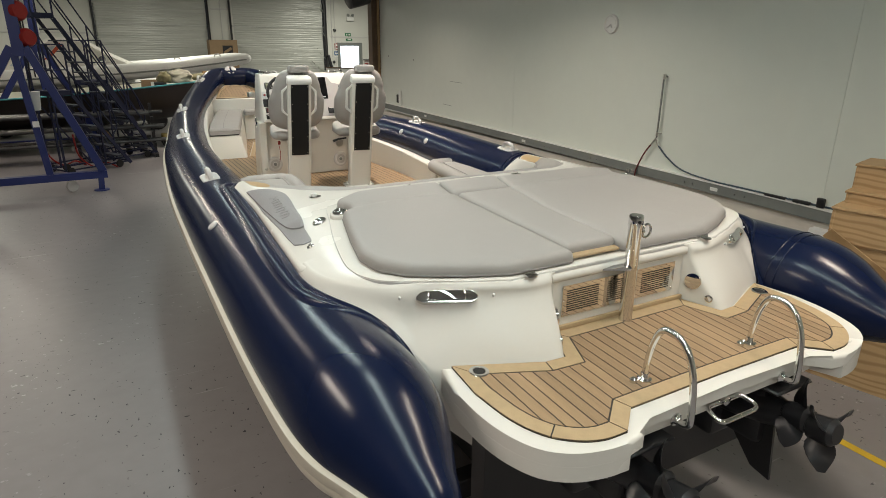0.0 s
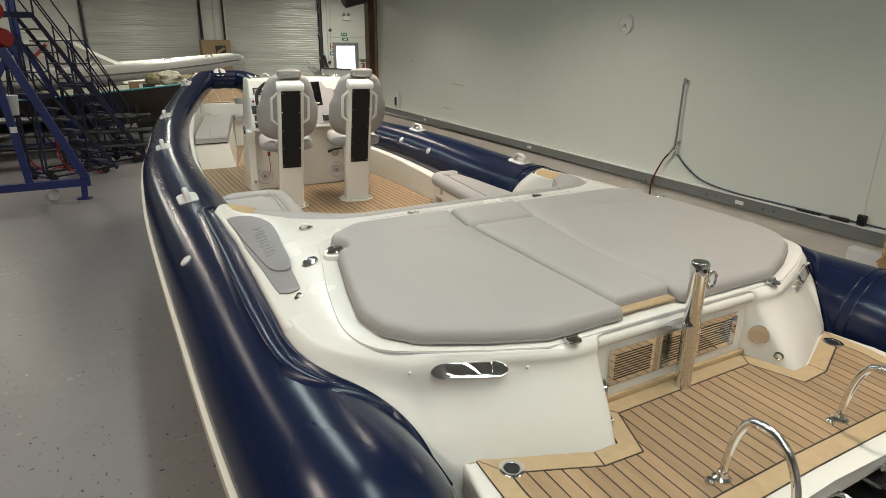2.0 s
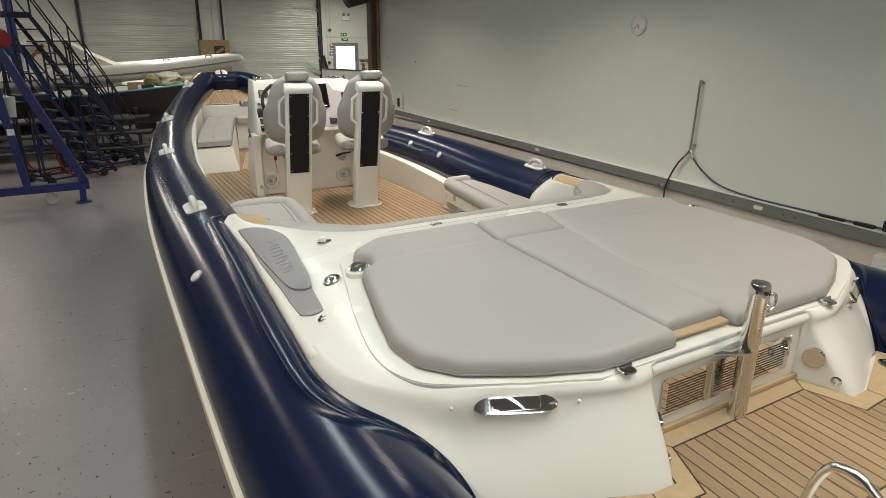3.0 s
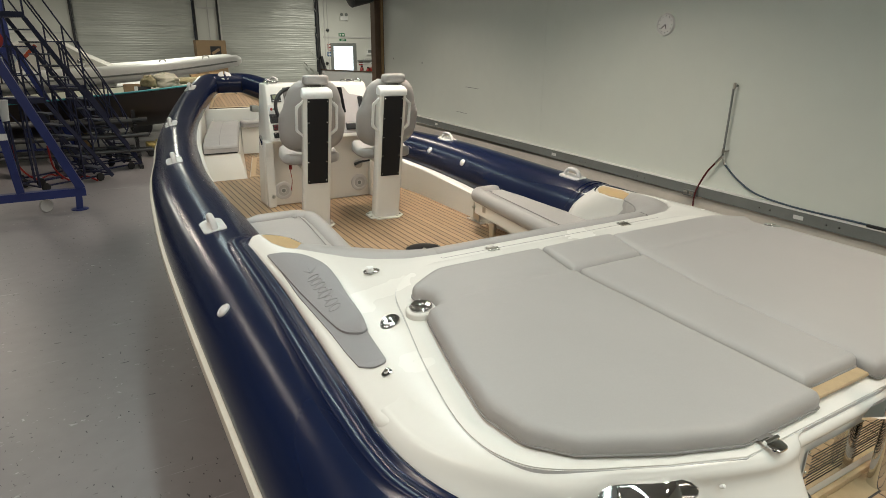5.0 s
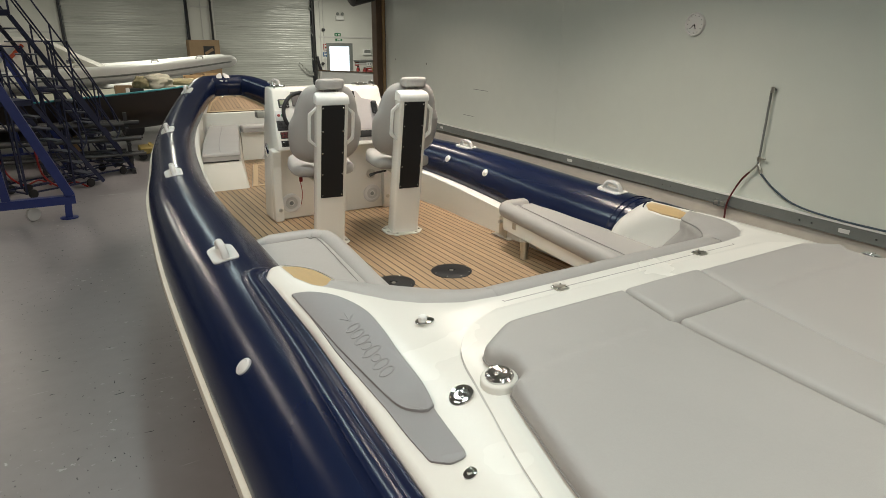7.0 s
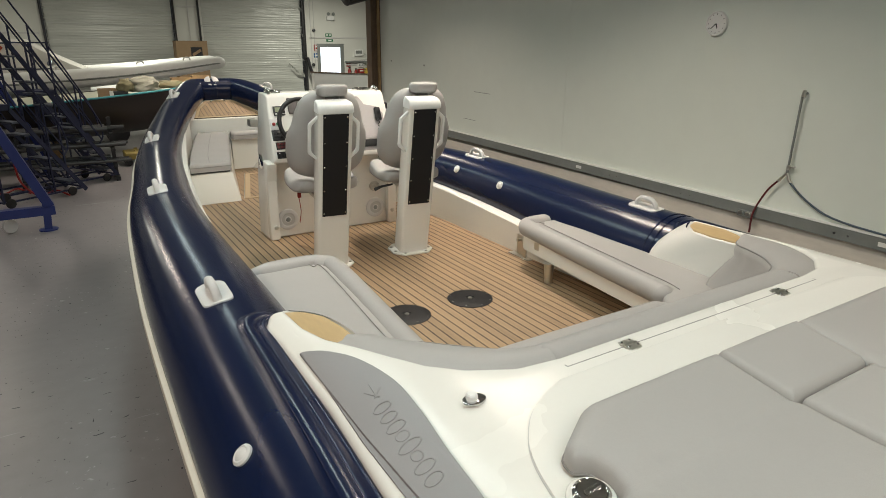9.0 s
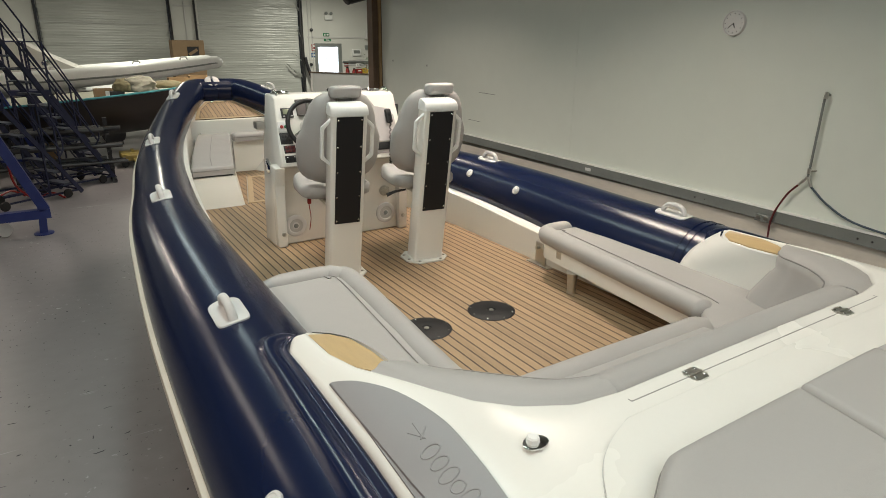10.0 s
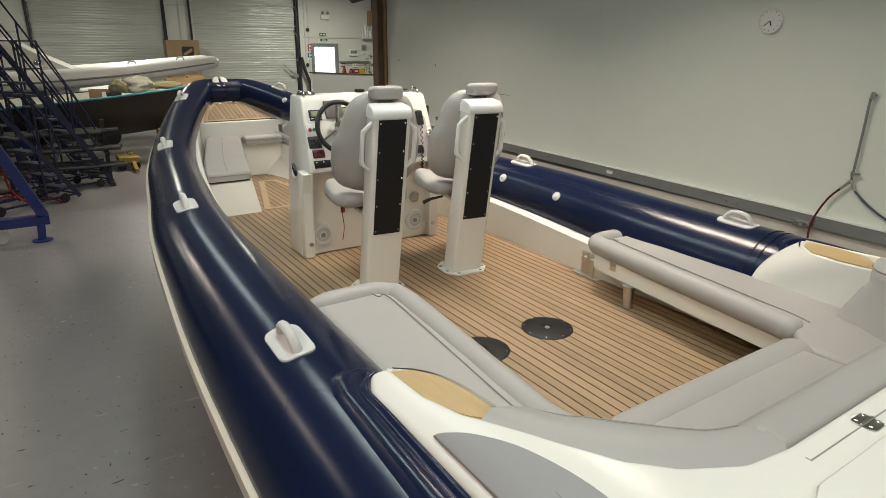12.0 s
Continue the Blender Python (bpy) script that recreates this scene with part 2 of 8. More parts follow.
def prism(bm, pts, z0, z1, bev=0.0, seg=3, bottom=False, top_pts=None):
    """Prism over a plan outline; bev rounds the upper rim (and the lower with bottom)."""
    lo = [bm.verts.new((x, y, z0)) for x, y in pts]
    hi = [bm.verts.new((x, y, z1)) for x, y in (top_pts or pts)]
    n = len(pts)
    bm.faces.new(lo[::-1])
    top = bm.faces.new(hi)
    for i in range(n):
        bm.faces.new((lo[i], lo[(i + 1) % n], hi[(i + 1) % n], hi[i]))
    if bev:
        es = list(top.edges)
        if bottom:
            es += [e for v in lo for e in v.link_edges if e.other_vert(v) in lo]
        bmesh.ops.bevel(bm, geom=list(set(es)), offset=bev, segments=seg, affect="EDGES", profile=0.5)
    return bm


def rounded(pts, r, n=5):
    """Outline with its corners rounded; r is one radius or one for each corner."""
    out, k = [], len(pts)
    for i, p in enumerate(pts):
        a, b, c = Vector(pts[i - 1]), Vector(p), Vector(pts[(i + 1) % k])
        rad = r[i] if isinstance(r, (list, tuple)) else r
        u, v = (a - b), (c - b)
        ang = u.angle(v)
        if rad <= 0 or ang > 3.1:
            out.append(tuple(b))
            continue
        d = min(rad / math.tan(ang / 2), 0.48 * u.length, 0.48 * v.length)
        s, e = b + u.normalized() * d, b + v.normalized() * d
        for j in range(n + 1):
            t = j / n
            out.append(tuple(s * (1 - t) ** 2 + b * 2 * t * (1 - t) + e * t * t))
    return out


def mirror(half):
    """Closed outline from its port half, given from centre to centre."""
    return half + [(-x, y) for x, y in reversed(half) if abs(x) > 1e-6]


def sweep(bm, path, rad, n=12, caps=True, closed=False, flat=1.0):
    """Tube along a path; rad a number or one for each point."""
    P = [Vector(p) for p in path]
    k = len(P)
    rings, up = [], None
    for i, p in enumerate(P):
        if closed:
            t = P[(i + 1) % k] - P[i - 1]
        else:
            t = P[min(i + 1, k - 1)] - P[max(i - 1, 0)]
        t.normalize()
        if up is None:
            up = Vector((0, 0, 1)) if abs(t.z) < 0.9 else Vector((0, 1, 0))
        side = t.cross(up).normalized()
        up = side.cross(t).normalized()
        r = rad[i] if isinstance(rad, (list, tuple)) else rad
        rings.append([bm.verts.new(p + side * (r * math.cos(2 * math.pi * j / n)) + up * (flat * r * math.sin(2 * math.pi * j / n))) for j in range(n)])
    for i in range(k if closed else k - 1):
        a, b = rings[i], rings[(i + 1) % k]
        for j in range(n):
            bm.faces.new((a[j], a[(j + 1) % n], b[(j + 1) % n], b[j]))
    if caps and not closed:
        bm.faces.new(rings[0][::-1])
        bm.faces.new(rings[-1])
    return bm


def rod(bm, a, b, r, n=10):
    return sweep(bm, [a, b], r, n)


def beam(bm, a, b, w, h=None):
    """Rectangular bar from a to b."""
    a, b = Vector(a), Vector(b)
    h = h or w
    t = (b - a).normalized()
    up = Vector((0, 0, 1)) if abs(t.z) < 0.95 else Vector((0, 1, 0))
    s = t.cross(up).normalized() * (w / 2)
    u = s.cross(t).normalized() * (h / 2)
    q = [[bm.verts.new(p + s * i + u * j) for i, j in ((-1, -1), (1, -1), (1, 1), (-1, 1))] for p in (a, b)]
    for j in range(4):
        bm.faces.new((q[0][j], q[0][(j + 1) % 4], q[1][(j + 1) % 4], q[1][j]))
    bm.faces.new(q[0][::-1]); bm.faces.new(q[1])
    return bm


def lathe(bm, prof, n=24, m=None):
    """Turned form: profile of (radius, height) about z."""
    rings = []
    for r, z in prof:
        ring = [Vector((r * math.cos(2 * math.pi * j / n), r * math.sin(2 * math.pi * j / n), z)) for j in range(n)]
        rings.append([bm.verts.new(m @ v if m else v) for v in ring])
    for a, b in zip(rings, rings[1:]):
        for j in range(n):
            bm.faces.new((a[j], a[(j + 1) % n], b[(j + 1) % n], b[j]))
    bm.faces.new(rings[0][::-1]); bm.faces.new(rings[-1])
    return bm


def smoothline(pts, n=6):
    """Catmull-Rom curve through points of any length."""
    P = [np.array(p, float) for p in pts]
    P = [2 * P[0] - P[1]] + P + [2 * P[-1] - P[-2]]
    out = []
    for i in range(1, len(P) - 2):
        a, b, c, d = P[i - 1:i + 3]
        for j in range(n):
            t = j / n
            out.append(tuple(0.5 * (2 * b + (c - a) * t + (2 * a - 5 * b + 4 * c - d) * t * t + (3 * b - a - 3 * c + d) * t ** 3)))
    out.append(tuple(P[-2]))
    return out


def clip(poly, axis, val, keep_less):
    out = []
    for i, p in enumerate(poly):
        q = poly[(i + 1) % len(poly)]
        a, b = (p[axis] <= val) == keep_less, (q[axis] <= val) == keep_less
        if a:
            out.append(p)
        if a != b:
            t = (val - p[axis]) / (q[axis] - p[axis])
            out.append((p[0] + t * (q[0] - p[0]), p[1] + t * (q[1] - p[1])))
    return out


def inset(poly, d):
    """Outline moved inwards by d (given anticlockwise)."""
    out, n = [], len(poly)
    for i, p in enumerate(poly):
        a, b, c = Vector(poly[i - 1]), Vector(p), Vector(poly[(i + 1) % n])
        u, v = (b - a).normalized(), (c - b).normalized()
        nu, nv = Vector((-u.y, u.x)), Vector((-v.y, v.x))
        k = nu + nv
        k = k / max(0.3, k.dot(nu))
        out.append(tuple(b + k * d))
    return out


def planks(parent, poly, z, pitch, gap, x0, thick=0.008, material=None, ycut=()):
    """Fore-and-aft planks that fill a plan outline, one object each, with open seams between."""
    xs = [p[0] for p in poly]
    i = math.floor((min(xs) - x0) / pitch)
    while x0 + i * pitch < max(xs):
        a, b = x0 + i * pitch + gap / 2, x0 + (i + 1) * pitch - gap / 2
        strip = clip(clip(poly, 0, a, False), 0, b, True)
        i += 1
        if len(strip) < 3:
            continue
        clean = []
        for p in strip:
            if not clean or (Vector(p) - Vector(clean[-1])).length > 1e-4:
                clean.append(p)
        if len(clean) < 3 or (Vector(clean[0]) - Vector(clean[-1])).length < 1e-4:
            clean = clean[:-1]
        if len(clean) < 3:
            continue
        bm = B()
        prism(bm, clean, z, z + thick)
        part("plank", bm, material or M_TEAK, parent)


def bolt(parent, p, r=0.008, name="screw", axis="z", material=None):
    bm = B()
    rot = {"z": pose(*p), "y": pose(*p, 90), "x": pose(*p, 0, 90)}[axis]
    lathe(bm, [(r, 0), (r, 0.002), (r * 0.6, 0.004)], 8, rot)
    return part(name, bm, material or M_CHROME, parent)


# ---- the hall ----
def wall_x(y):
    return 4.08 + 0.02 * (y - 5.3)


def run_z(y):
    """Slight rise of the trunking towards the far end."""
    return 0.009 * (y - 3.5)


def slab(name, label, category, bm, material):
    return tagged(part(name, bm, material), label, category, kind="structure")


bm = B(); box(bm, -18, 16, -12, 30, -0.3, 0)
floor = slab("floor", "glossy grey painted concrete workshop floor with scuffs and scratches", "floor", bm, M_FLOOR)
bm = B(); box(bm, 2.14, 2.21, -9, 13, 0.001, 0.003)
part("painted_line", bm, M_YELLOW, floor, "yellow painted floor line")
# unseen ceiling and three walls, added to enclose the hall for bounced light
bm = B(); box(bm, -18, 16, -12, 30, 6.5, 6.7)
slab("ceiling", "unseen plain grey ceiling added to close the workshop", "ceiling", bm, M_CEIL)
bm = B(); box(bm, -18.3, -18, -12, 30, 0, 6.5)
slab("wall_west", "unseen plain pale side wall added to close the workshop", "wall", bm, M_FARWALL)
bm = B(); box(bm, -18.3, 16.3, -12.3, -12, 0, 6.5)
slab("wall_south", "unseen plain pale end wall added to close the workshop", "wall", bm, M_FARWALL)
bm = B(); box(bm, 16, 16.3, -12, 30, 0, 6.5)
slab("wall_far_east", "unseen plain pale wall added beyond the partition", "wall", bm, M_FARWALL)

# panel wall beside the boat: upper panels, dado below, ends at a column
PANEL_ENDS = [-12.0, -3.2, 3.1, 8.55, 14.45]
wall_east = thing("wall_east", "pale grey-green insulated panel wall with a scuffed dado", "wall", kind="structure")
for ya, yb in zip(PANEL_ENDS, PANEL_ENDS[1:]):
    bm = B()
    prism(bm, [(wall_x(ya), ya + 0.0015), (wall_x(ya) + 0.2, ya + 0.0015), (wall_x(yb) + 0.2, yb - 0.0015), (wall_x(yb), yb - 0.0015)], 1.10, 6.5)
    part("wall_panel", bm, M_WALL, wall_east)
bm = B()
prism(bm, [(wall_x(-12) - 0.02, -12), (wall_x(-12) + 0.2, -12), (wall_x(14.45) + 0.2, 14.45), (wall_x(14.45) - 0.02, 14.45)], 0, 1.03)
part("dado", bm, M_DADO, wall_east, "paler scuffed lower wall")
trunking = thing("cable_trunking", "grey steel cable trunking along the panel wall", "trunking")
bm = B()
prism(bm, [(wall_x(-12) - 0.07, -12), (wall_x(-12) + 0.05, -12), (wall_x(14.45) + 0.05, 14.45), (wall_x(14.45) - 0.07, 14.45)], 1.03, 1.145, 0.004, 1)
for v in bm.verts:
    v.co.z += run_z(v.co.y)
part("channel", bm, M_TRUNK, trunking)
bm = B()
prism(bm, [(wall_x(-12) - 0.078, -12), (wall_x(-12) + 0.0, -12), (wall_x(14.45) + 0.0, 14.45), (wall_x(14.45) - 0.078, 14.45)], 1.146, 1.152, 0.0, 1)
for v in bm.verts:
    v.co.z += run_z(v.co.y)
part("lid_strip", bm, M_WHITE, trunking, "pale top edge strip")
for y in (2.4, 3.9, 4.6, 6.3, 7.4, 9.2, 11.0, 12.6):
    bolt(trunking, (wall_x(y) - 0.071, y, 1.085 + run_z(y)), 0.010, "screw", "x")
    bolt(trunking, (wall_x(y) - 0.071, y + 0.12, 1.085 + run_z(y)), 0.010, "screw", "x")
for y in (4.3, 8.1, 11.8):
    bm = B(); box(bm, wall_x(y) - 0.075, wall_x(y) - 0.07, y - 0.05, y + 0.05, 1.065 + run_z(y), 1.105 + run_z(y), 0.002, 1)
    part("rating_label", bm, M_WHITE, trunking, "small white label with grey bars")

# far wall with two roller doors and a glazed exit door
FAR = 28.0
bm = B()
for xa, xb, za, zb in ((-18, -1.75, 0, 6.5), (-1.75, 2.5, 5.2, 6.5), (2.5, 3.45, 0, 6.5), (3.45, 7.55, 5.2, 6.5), (7.55, 8.0, 0, 6.5), (8.0, 9.22, 2.65, 6.5), (9.22, 16, 0, 6.5)):
    box(bm, xa, xb, FAR, FAR + 0.25, za, zb)
slab("wall_north", "pale panelled end wall of the workshop", "wall", bm, M_FARWALL)
bm = B()
for xa, xb, z in ((-18, -1.9, 2.9), (-18, -1.9, 1.45), (2.6, 3.35, 3.9), (7.7, 10.9, 2.86), (9.3, 10.9, 1.75)):
    box(bm, xa, xb, FAR - 0.03, FAR, z, z + 0.06, 0.004, 1)
for x in (-4.4, -7.5, -10.5, 2.95, 7.75, 7.9):
    box(bm, x, x + 0.035, FAR - 0.03, FAR, 0, 6.4, 0.004, 1)
slab("trim", "pale grey conduit and cladding rails on the end wall", "trim", bm, M_GREYPLASTIC)
for name, xa, xb in (("door_1", -1.75, 2.45), ("door_2", 3.33, 7.42)):
    d = thing(name, "closed roller shutter door draped in clear plastic sheet", "roller door", kind="structure")
    bm = B()
    z = 0.0
    while z < 5.2:
        box(bm, xa + 0.05, xb - 0.05, FAR + 0.08, FAR + 0.12, z, z + 0.10, 0.012, 1)
        z += 0.105
    part("shutter", bm, M_DOOR, d)
    bm = B()
    nx, nz = 36, 260
    wide = xb - xa - 0.2
    grid = []
    for j in range(nz + 1):
        row = []
        for i in range(nx + 1):
            u, w = i / nx, j / nz
            pull = 0.10 * max(0, u - 0.86) * math.sin(w * 9 + 1) * 3 + 0.08 * max(0, 0.1 - u) * math.sin(w * 7)
            row.append(bm.verts.new((xa + 0.1 + wide * u + 0.6 * pull, FAR + 0.03 + 0.005 * math.sin(w * 360) * (0.8 + 0.5 * noise.noise((u * 3, w * 4, xa))) + 0.012 * noise.noise((u * 1.2, w * 26, xa)) + 0.004 * noise.noise((u * 9, w * 40, xa + 9)) - abs(pull), 0.05 + 5.1 * w)))
        grid.append(row)
    for j in range(nz):
        for i in range(nx):
            bm.faces.new((grid[j][i], grid[j][i + 1], grid[j + 1][i + 1], grid[j + 1][i]))
    part("plastic_sheet", bm, M_FILM, d, "wrinkled translucent plastic sheet", 80)
    bm = B(); box(bm, xa + 0.05, xb - 0.05, FAR - 0.01, FAR + 0.015, 3.25, 3.30, 0.004, 1)
    part("batten", bm, M_DOOR, d)
    for x in (xa, xb):
        bm = B(); box(bm, x - 0.032, x + 0.032, FAR - 0.10, FAR + 0.02, 0, 5.4, 0.005, 1)
        part("guide_rail", bm, M_PIPE, d, "dark steel guide rail")
exit_door = thing("door_3", "grey-framed glazed exit door lit by daylight", "door", kind="structure")
bm = B()
for q in ((8.0, 8.14, 0, 2.65), (9.06, 9.22, 0, 2.65), (8.14, 9.06, 2.51, 2.65), (8.14, 9.06, 0, 1.15)):
    box(bm, q[0], q[1], FAR - 0.03, FAR + 0.08, q[2], q[3], 0.004, 1)
part("door_frame", bm, M_TRUNK, exit_door)
bm = B(); box(bm, 8.14, 9.06, FAR + 0.03, FAR + 0.04, 1.15, 2.51)
part("pane", bm, M_WINDOW, exit_door, "bright frosted glass pane with a grey emblem")
bm = B()
for a, b_, w in (((8.35, 1.98), (8.85, 2.16), 0.02), ((8.42, 1.93), (8.72, 2.0), 0.02), ((8.52, 1.98), (8.70, 2.16), 0.015)):
    beam(bm, (a[0], FAR + 0.025, a[1]), (b_[0], FAR + 0.025, b_[1]), 0.004, w)
part("emblem", bm, M_GREYPLASTIC, exit_door, "pale grey swoosh emblem")

col_thing = thing("steel_column", "brown timber-clad column at the end of the panel wall", "column", (4.15, 14.6, 0), kind="structure")
bm = B()
box(bm, -0.033, 0.055, -0.1, 0.1, 0, 6.5, 0.006, 1)
part("column_shaft", bm, M_BROWN, col_thing)
bm = B(); box(bm, -0.09, -0.036, -0.12, 0.12, 0, 6.5, 0.006, 1)
part("column_flange", bm, M_BROWN, col_thing)
bm = B(); box(bm, 0.06, 0.115, -0.13, 0.12, 0, 6.5, 0.004, 1)
part("edge_board", bm, M_WOOD, col_thing, "raw timber edge board")
bm = B(); box(bm, 0.12, 0.165, -0.14, 0.12, 0, 6.5, 0.004, 1)
part("edge_trim", bm, M_PIPE, col_thing, "dark edge trim")


# ---- the boat ----
boat = thing("inflatable_boat", "navy rigid inflatable boat with glossy white deck, standing ashore", "boat", (0, 0, 0))
FLOOR_Z = 1.155


def deck_z(y):
    if y < 3.0:
        return 1.79 - 0.08 * (3.0 - y)
    if y > 3.5:
        return 1.79 - 0.012 * (y - 3.5)
    return 1.79


def deck_at(x, y):
    """Deck height with the side decks falling outwards."""
    crest = float(np.interp(y, [2.2, 2.45, 2.86, 4.3], [1.22, 1.20, 1.12, 1.12]))
    d = abs(x) - crest
    return deck_z(y) - 0.225 * (d + math.sqrt(d * d + 0.010)) + 0.010


def on_deck(bm, lift=0.0):
    """Lay what was built about z = 0 on the sloping deck."""
    xs = [v.co.x for v in bm.verts]
    ys = [v.co.y for v in bm.verts]
    for no, lo, hi, cuts in (((1, 0, 0), min(xs), max(xs), (-1.26, -1.22, -1.18, -1.14, -1.10, -1.05, 1.05, 1.10, 1.14, 1.18, 1.22, 1.26)), ((0, 1, 0), min(ys), max(ys), (2.2, 2.33, 2.45, 2.55, 2.65, 2.75, 2.86, 3.0, 3.3, 3.6))):
        if max(-min(xs), max(xs)) > 1.05 and hi - lo > 0.1:
            for c in cuts:
                if lo + 0.004 < c < hi - 0.004:
                    bmesh.ops.bisect_plane(bm, geom=bm.verts[:] + bm.edges[:] + bm.faces[:], plane_co=(c * no[0], c * no[1], 0), plane_no=no)
    for v in bm.verts:
        v.co.z += deck_at(v.co.x, v.co.y) + lift
    return bm


def ledge_at(x, y):
    """Ledge of the inlays: falls forwards and inboard."""
    return 1.721 - 0.04 * (y - 3.83) + 0.12 * (abs(x) - 1.19)


# tubes: centre line from the stern cone to the bow
TUBE = [(-1.385, 1.07, 1.29, 0.02), (-1.385, 1.09, 1.29, 0.06), (-1.386, 1.15, 1.295, 0.102), (-1.388, 1.25, 1.30, 0.142), (-1.39, 1.38, 1.315, 0.202), (-1.395, 1.51, 1.33, 0.254), (-1.402, 1.70, 1.345, 0.283),
        (-1.41, 2.15, 1.335, 0.287), (-1.407, 2.6, 1.343, 0.292), (-1.40, 3.2, 1.352, 0.295), (-1.392, 4.2, 1.378, 0.296), (-1.382, 5.2, 1.412, 0.287), (-1.37, 6.0, 1.47, 0.256), (-1.325, 6.8, 1.508, 0.236), (-1.227, 7.6, 1.532, 0.217),
        (-1.125, 8.4, 1.585, 0.208), (-0.98, 9.1, 1.68, 0.19), (-0.80, 9.7, 1.80, 0.178), (-0.60, 10.25, 1.925, 0.172), (-0.435, 10.64, 2.01, 0.172), (-0.335, 10.85, 2.05, 0.172), (-0.26, 10.955, 2.063, 0.172), (-0.16, 10.975, 2.066, 0.172), (0, 10.975, 2.066, 0.172)]
line = np.array(smoothline(TUBE, 12))
run = np.concatenate([[0], np.cumsum(np.linalg.norm(np.diff(line[:, :3], axis=0), axis=1))])
along = np.concatenate([np.linspace(0, 0.45, 19), np.arange(0.50, run[-1] - 0.02, 0.06), [run[-1]]])
line = np.stack([np.interp(along, run, line[:, k]) for k in range(4)], axis=1)
for turn in range(14):
    mid = line.copy()
    mid[1:-1] = 0.25 * line[:-2] + 0.5 * line[1:-1] + 0.25 * line[2:]
    keep = (np.arange(len(line)) > 24) & (line[:, 0] < -0.55)
    line[keep] = mid[keep]
line = [tuple(float(c) for c in p) for p in line]
TY = [p[1] for p in line]


def on_tube(y, deg, side, lift=0.0):
    """Place on a tube's skin: deg from the top, towards the outside."""
    c = [float(np.interp(y, TY, [p[k] for p in line])) for k in (0, 2, 3)]
    c2 = [float(np.interp(y + 0.05, TY, [p[k] for p in line])) for k in (0, 2, 3)]
    t = Vector((c2[0] - c[0], 0.05, c2[1] - c[1])).normalized()
    out = Vector((-t.y, t.x, 0)).normalized()
    up = t.cross(-out).normalized()
    if up.z < 0:
        up = -up
    nrm = (up * math.cos(radians(deg)) + out * math.sin(radians(deg))).normalized()
    p = Vector((c[0], y, c[1])) + nrm * (c[2] + lift)
    if side > 0:
        p.x, nrm.x, t.x = -p.x, -nrm.x, -t.x
    s = nrm.cross(t).normalized()
    m = Matrix((s, t, nrm)).transposed().to_4x4()
    m = Matrix(((s.x, t.x, nrm.x, p.x), (s.y, t.y, nrm.y, p.y), (s.z, t.z, nrm.z, p.z), (0, 0, 0, 1)))
    if m.determinant() < 0:
        m = m @ Matrix.Diagonal((-1, 1, 1, 1))
    return m


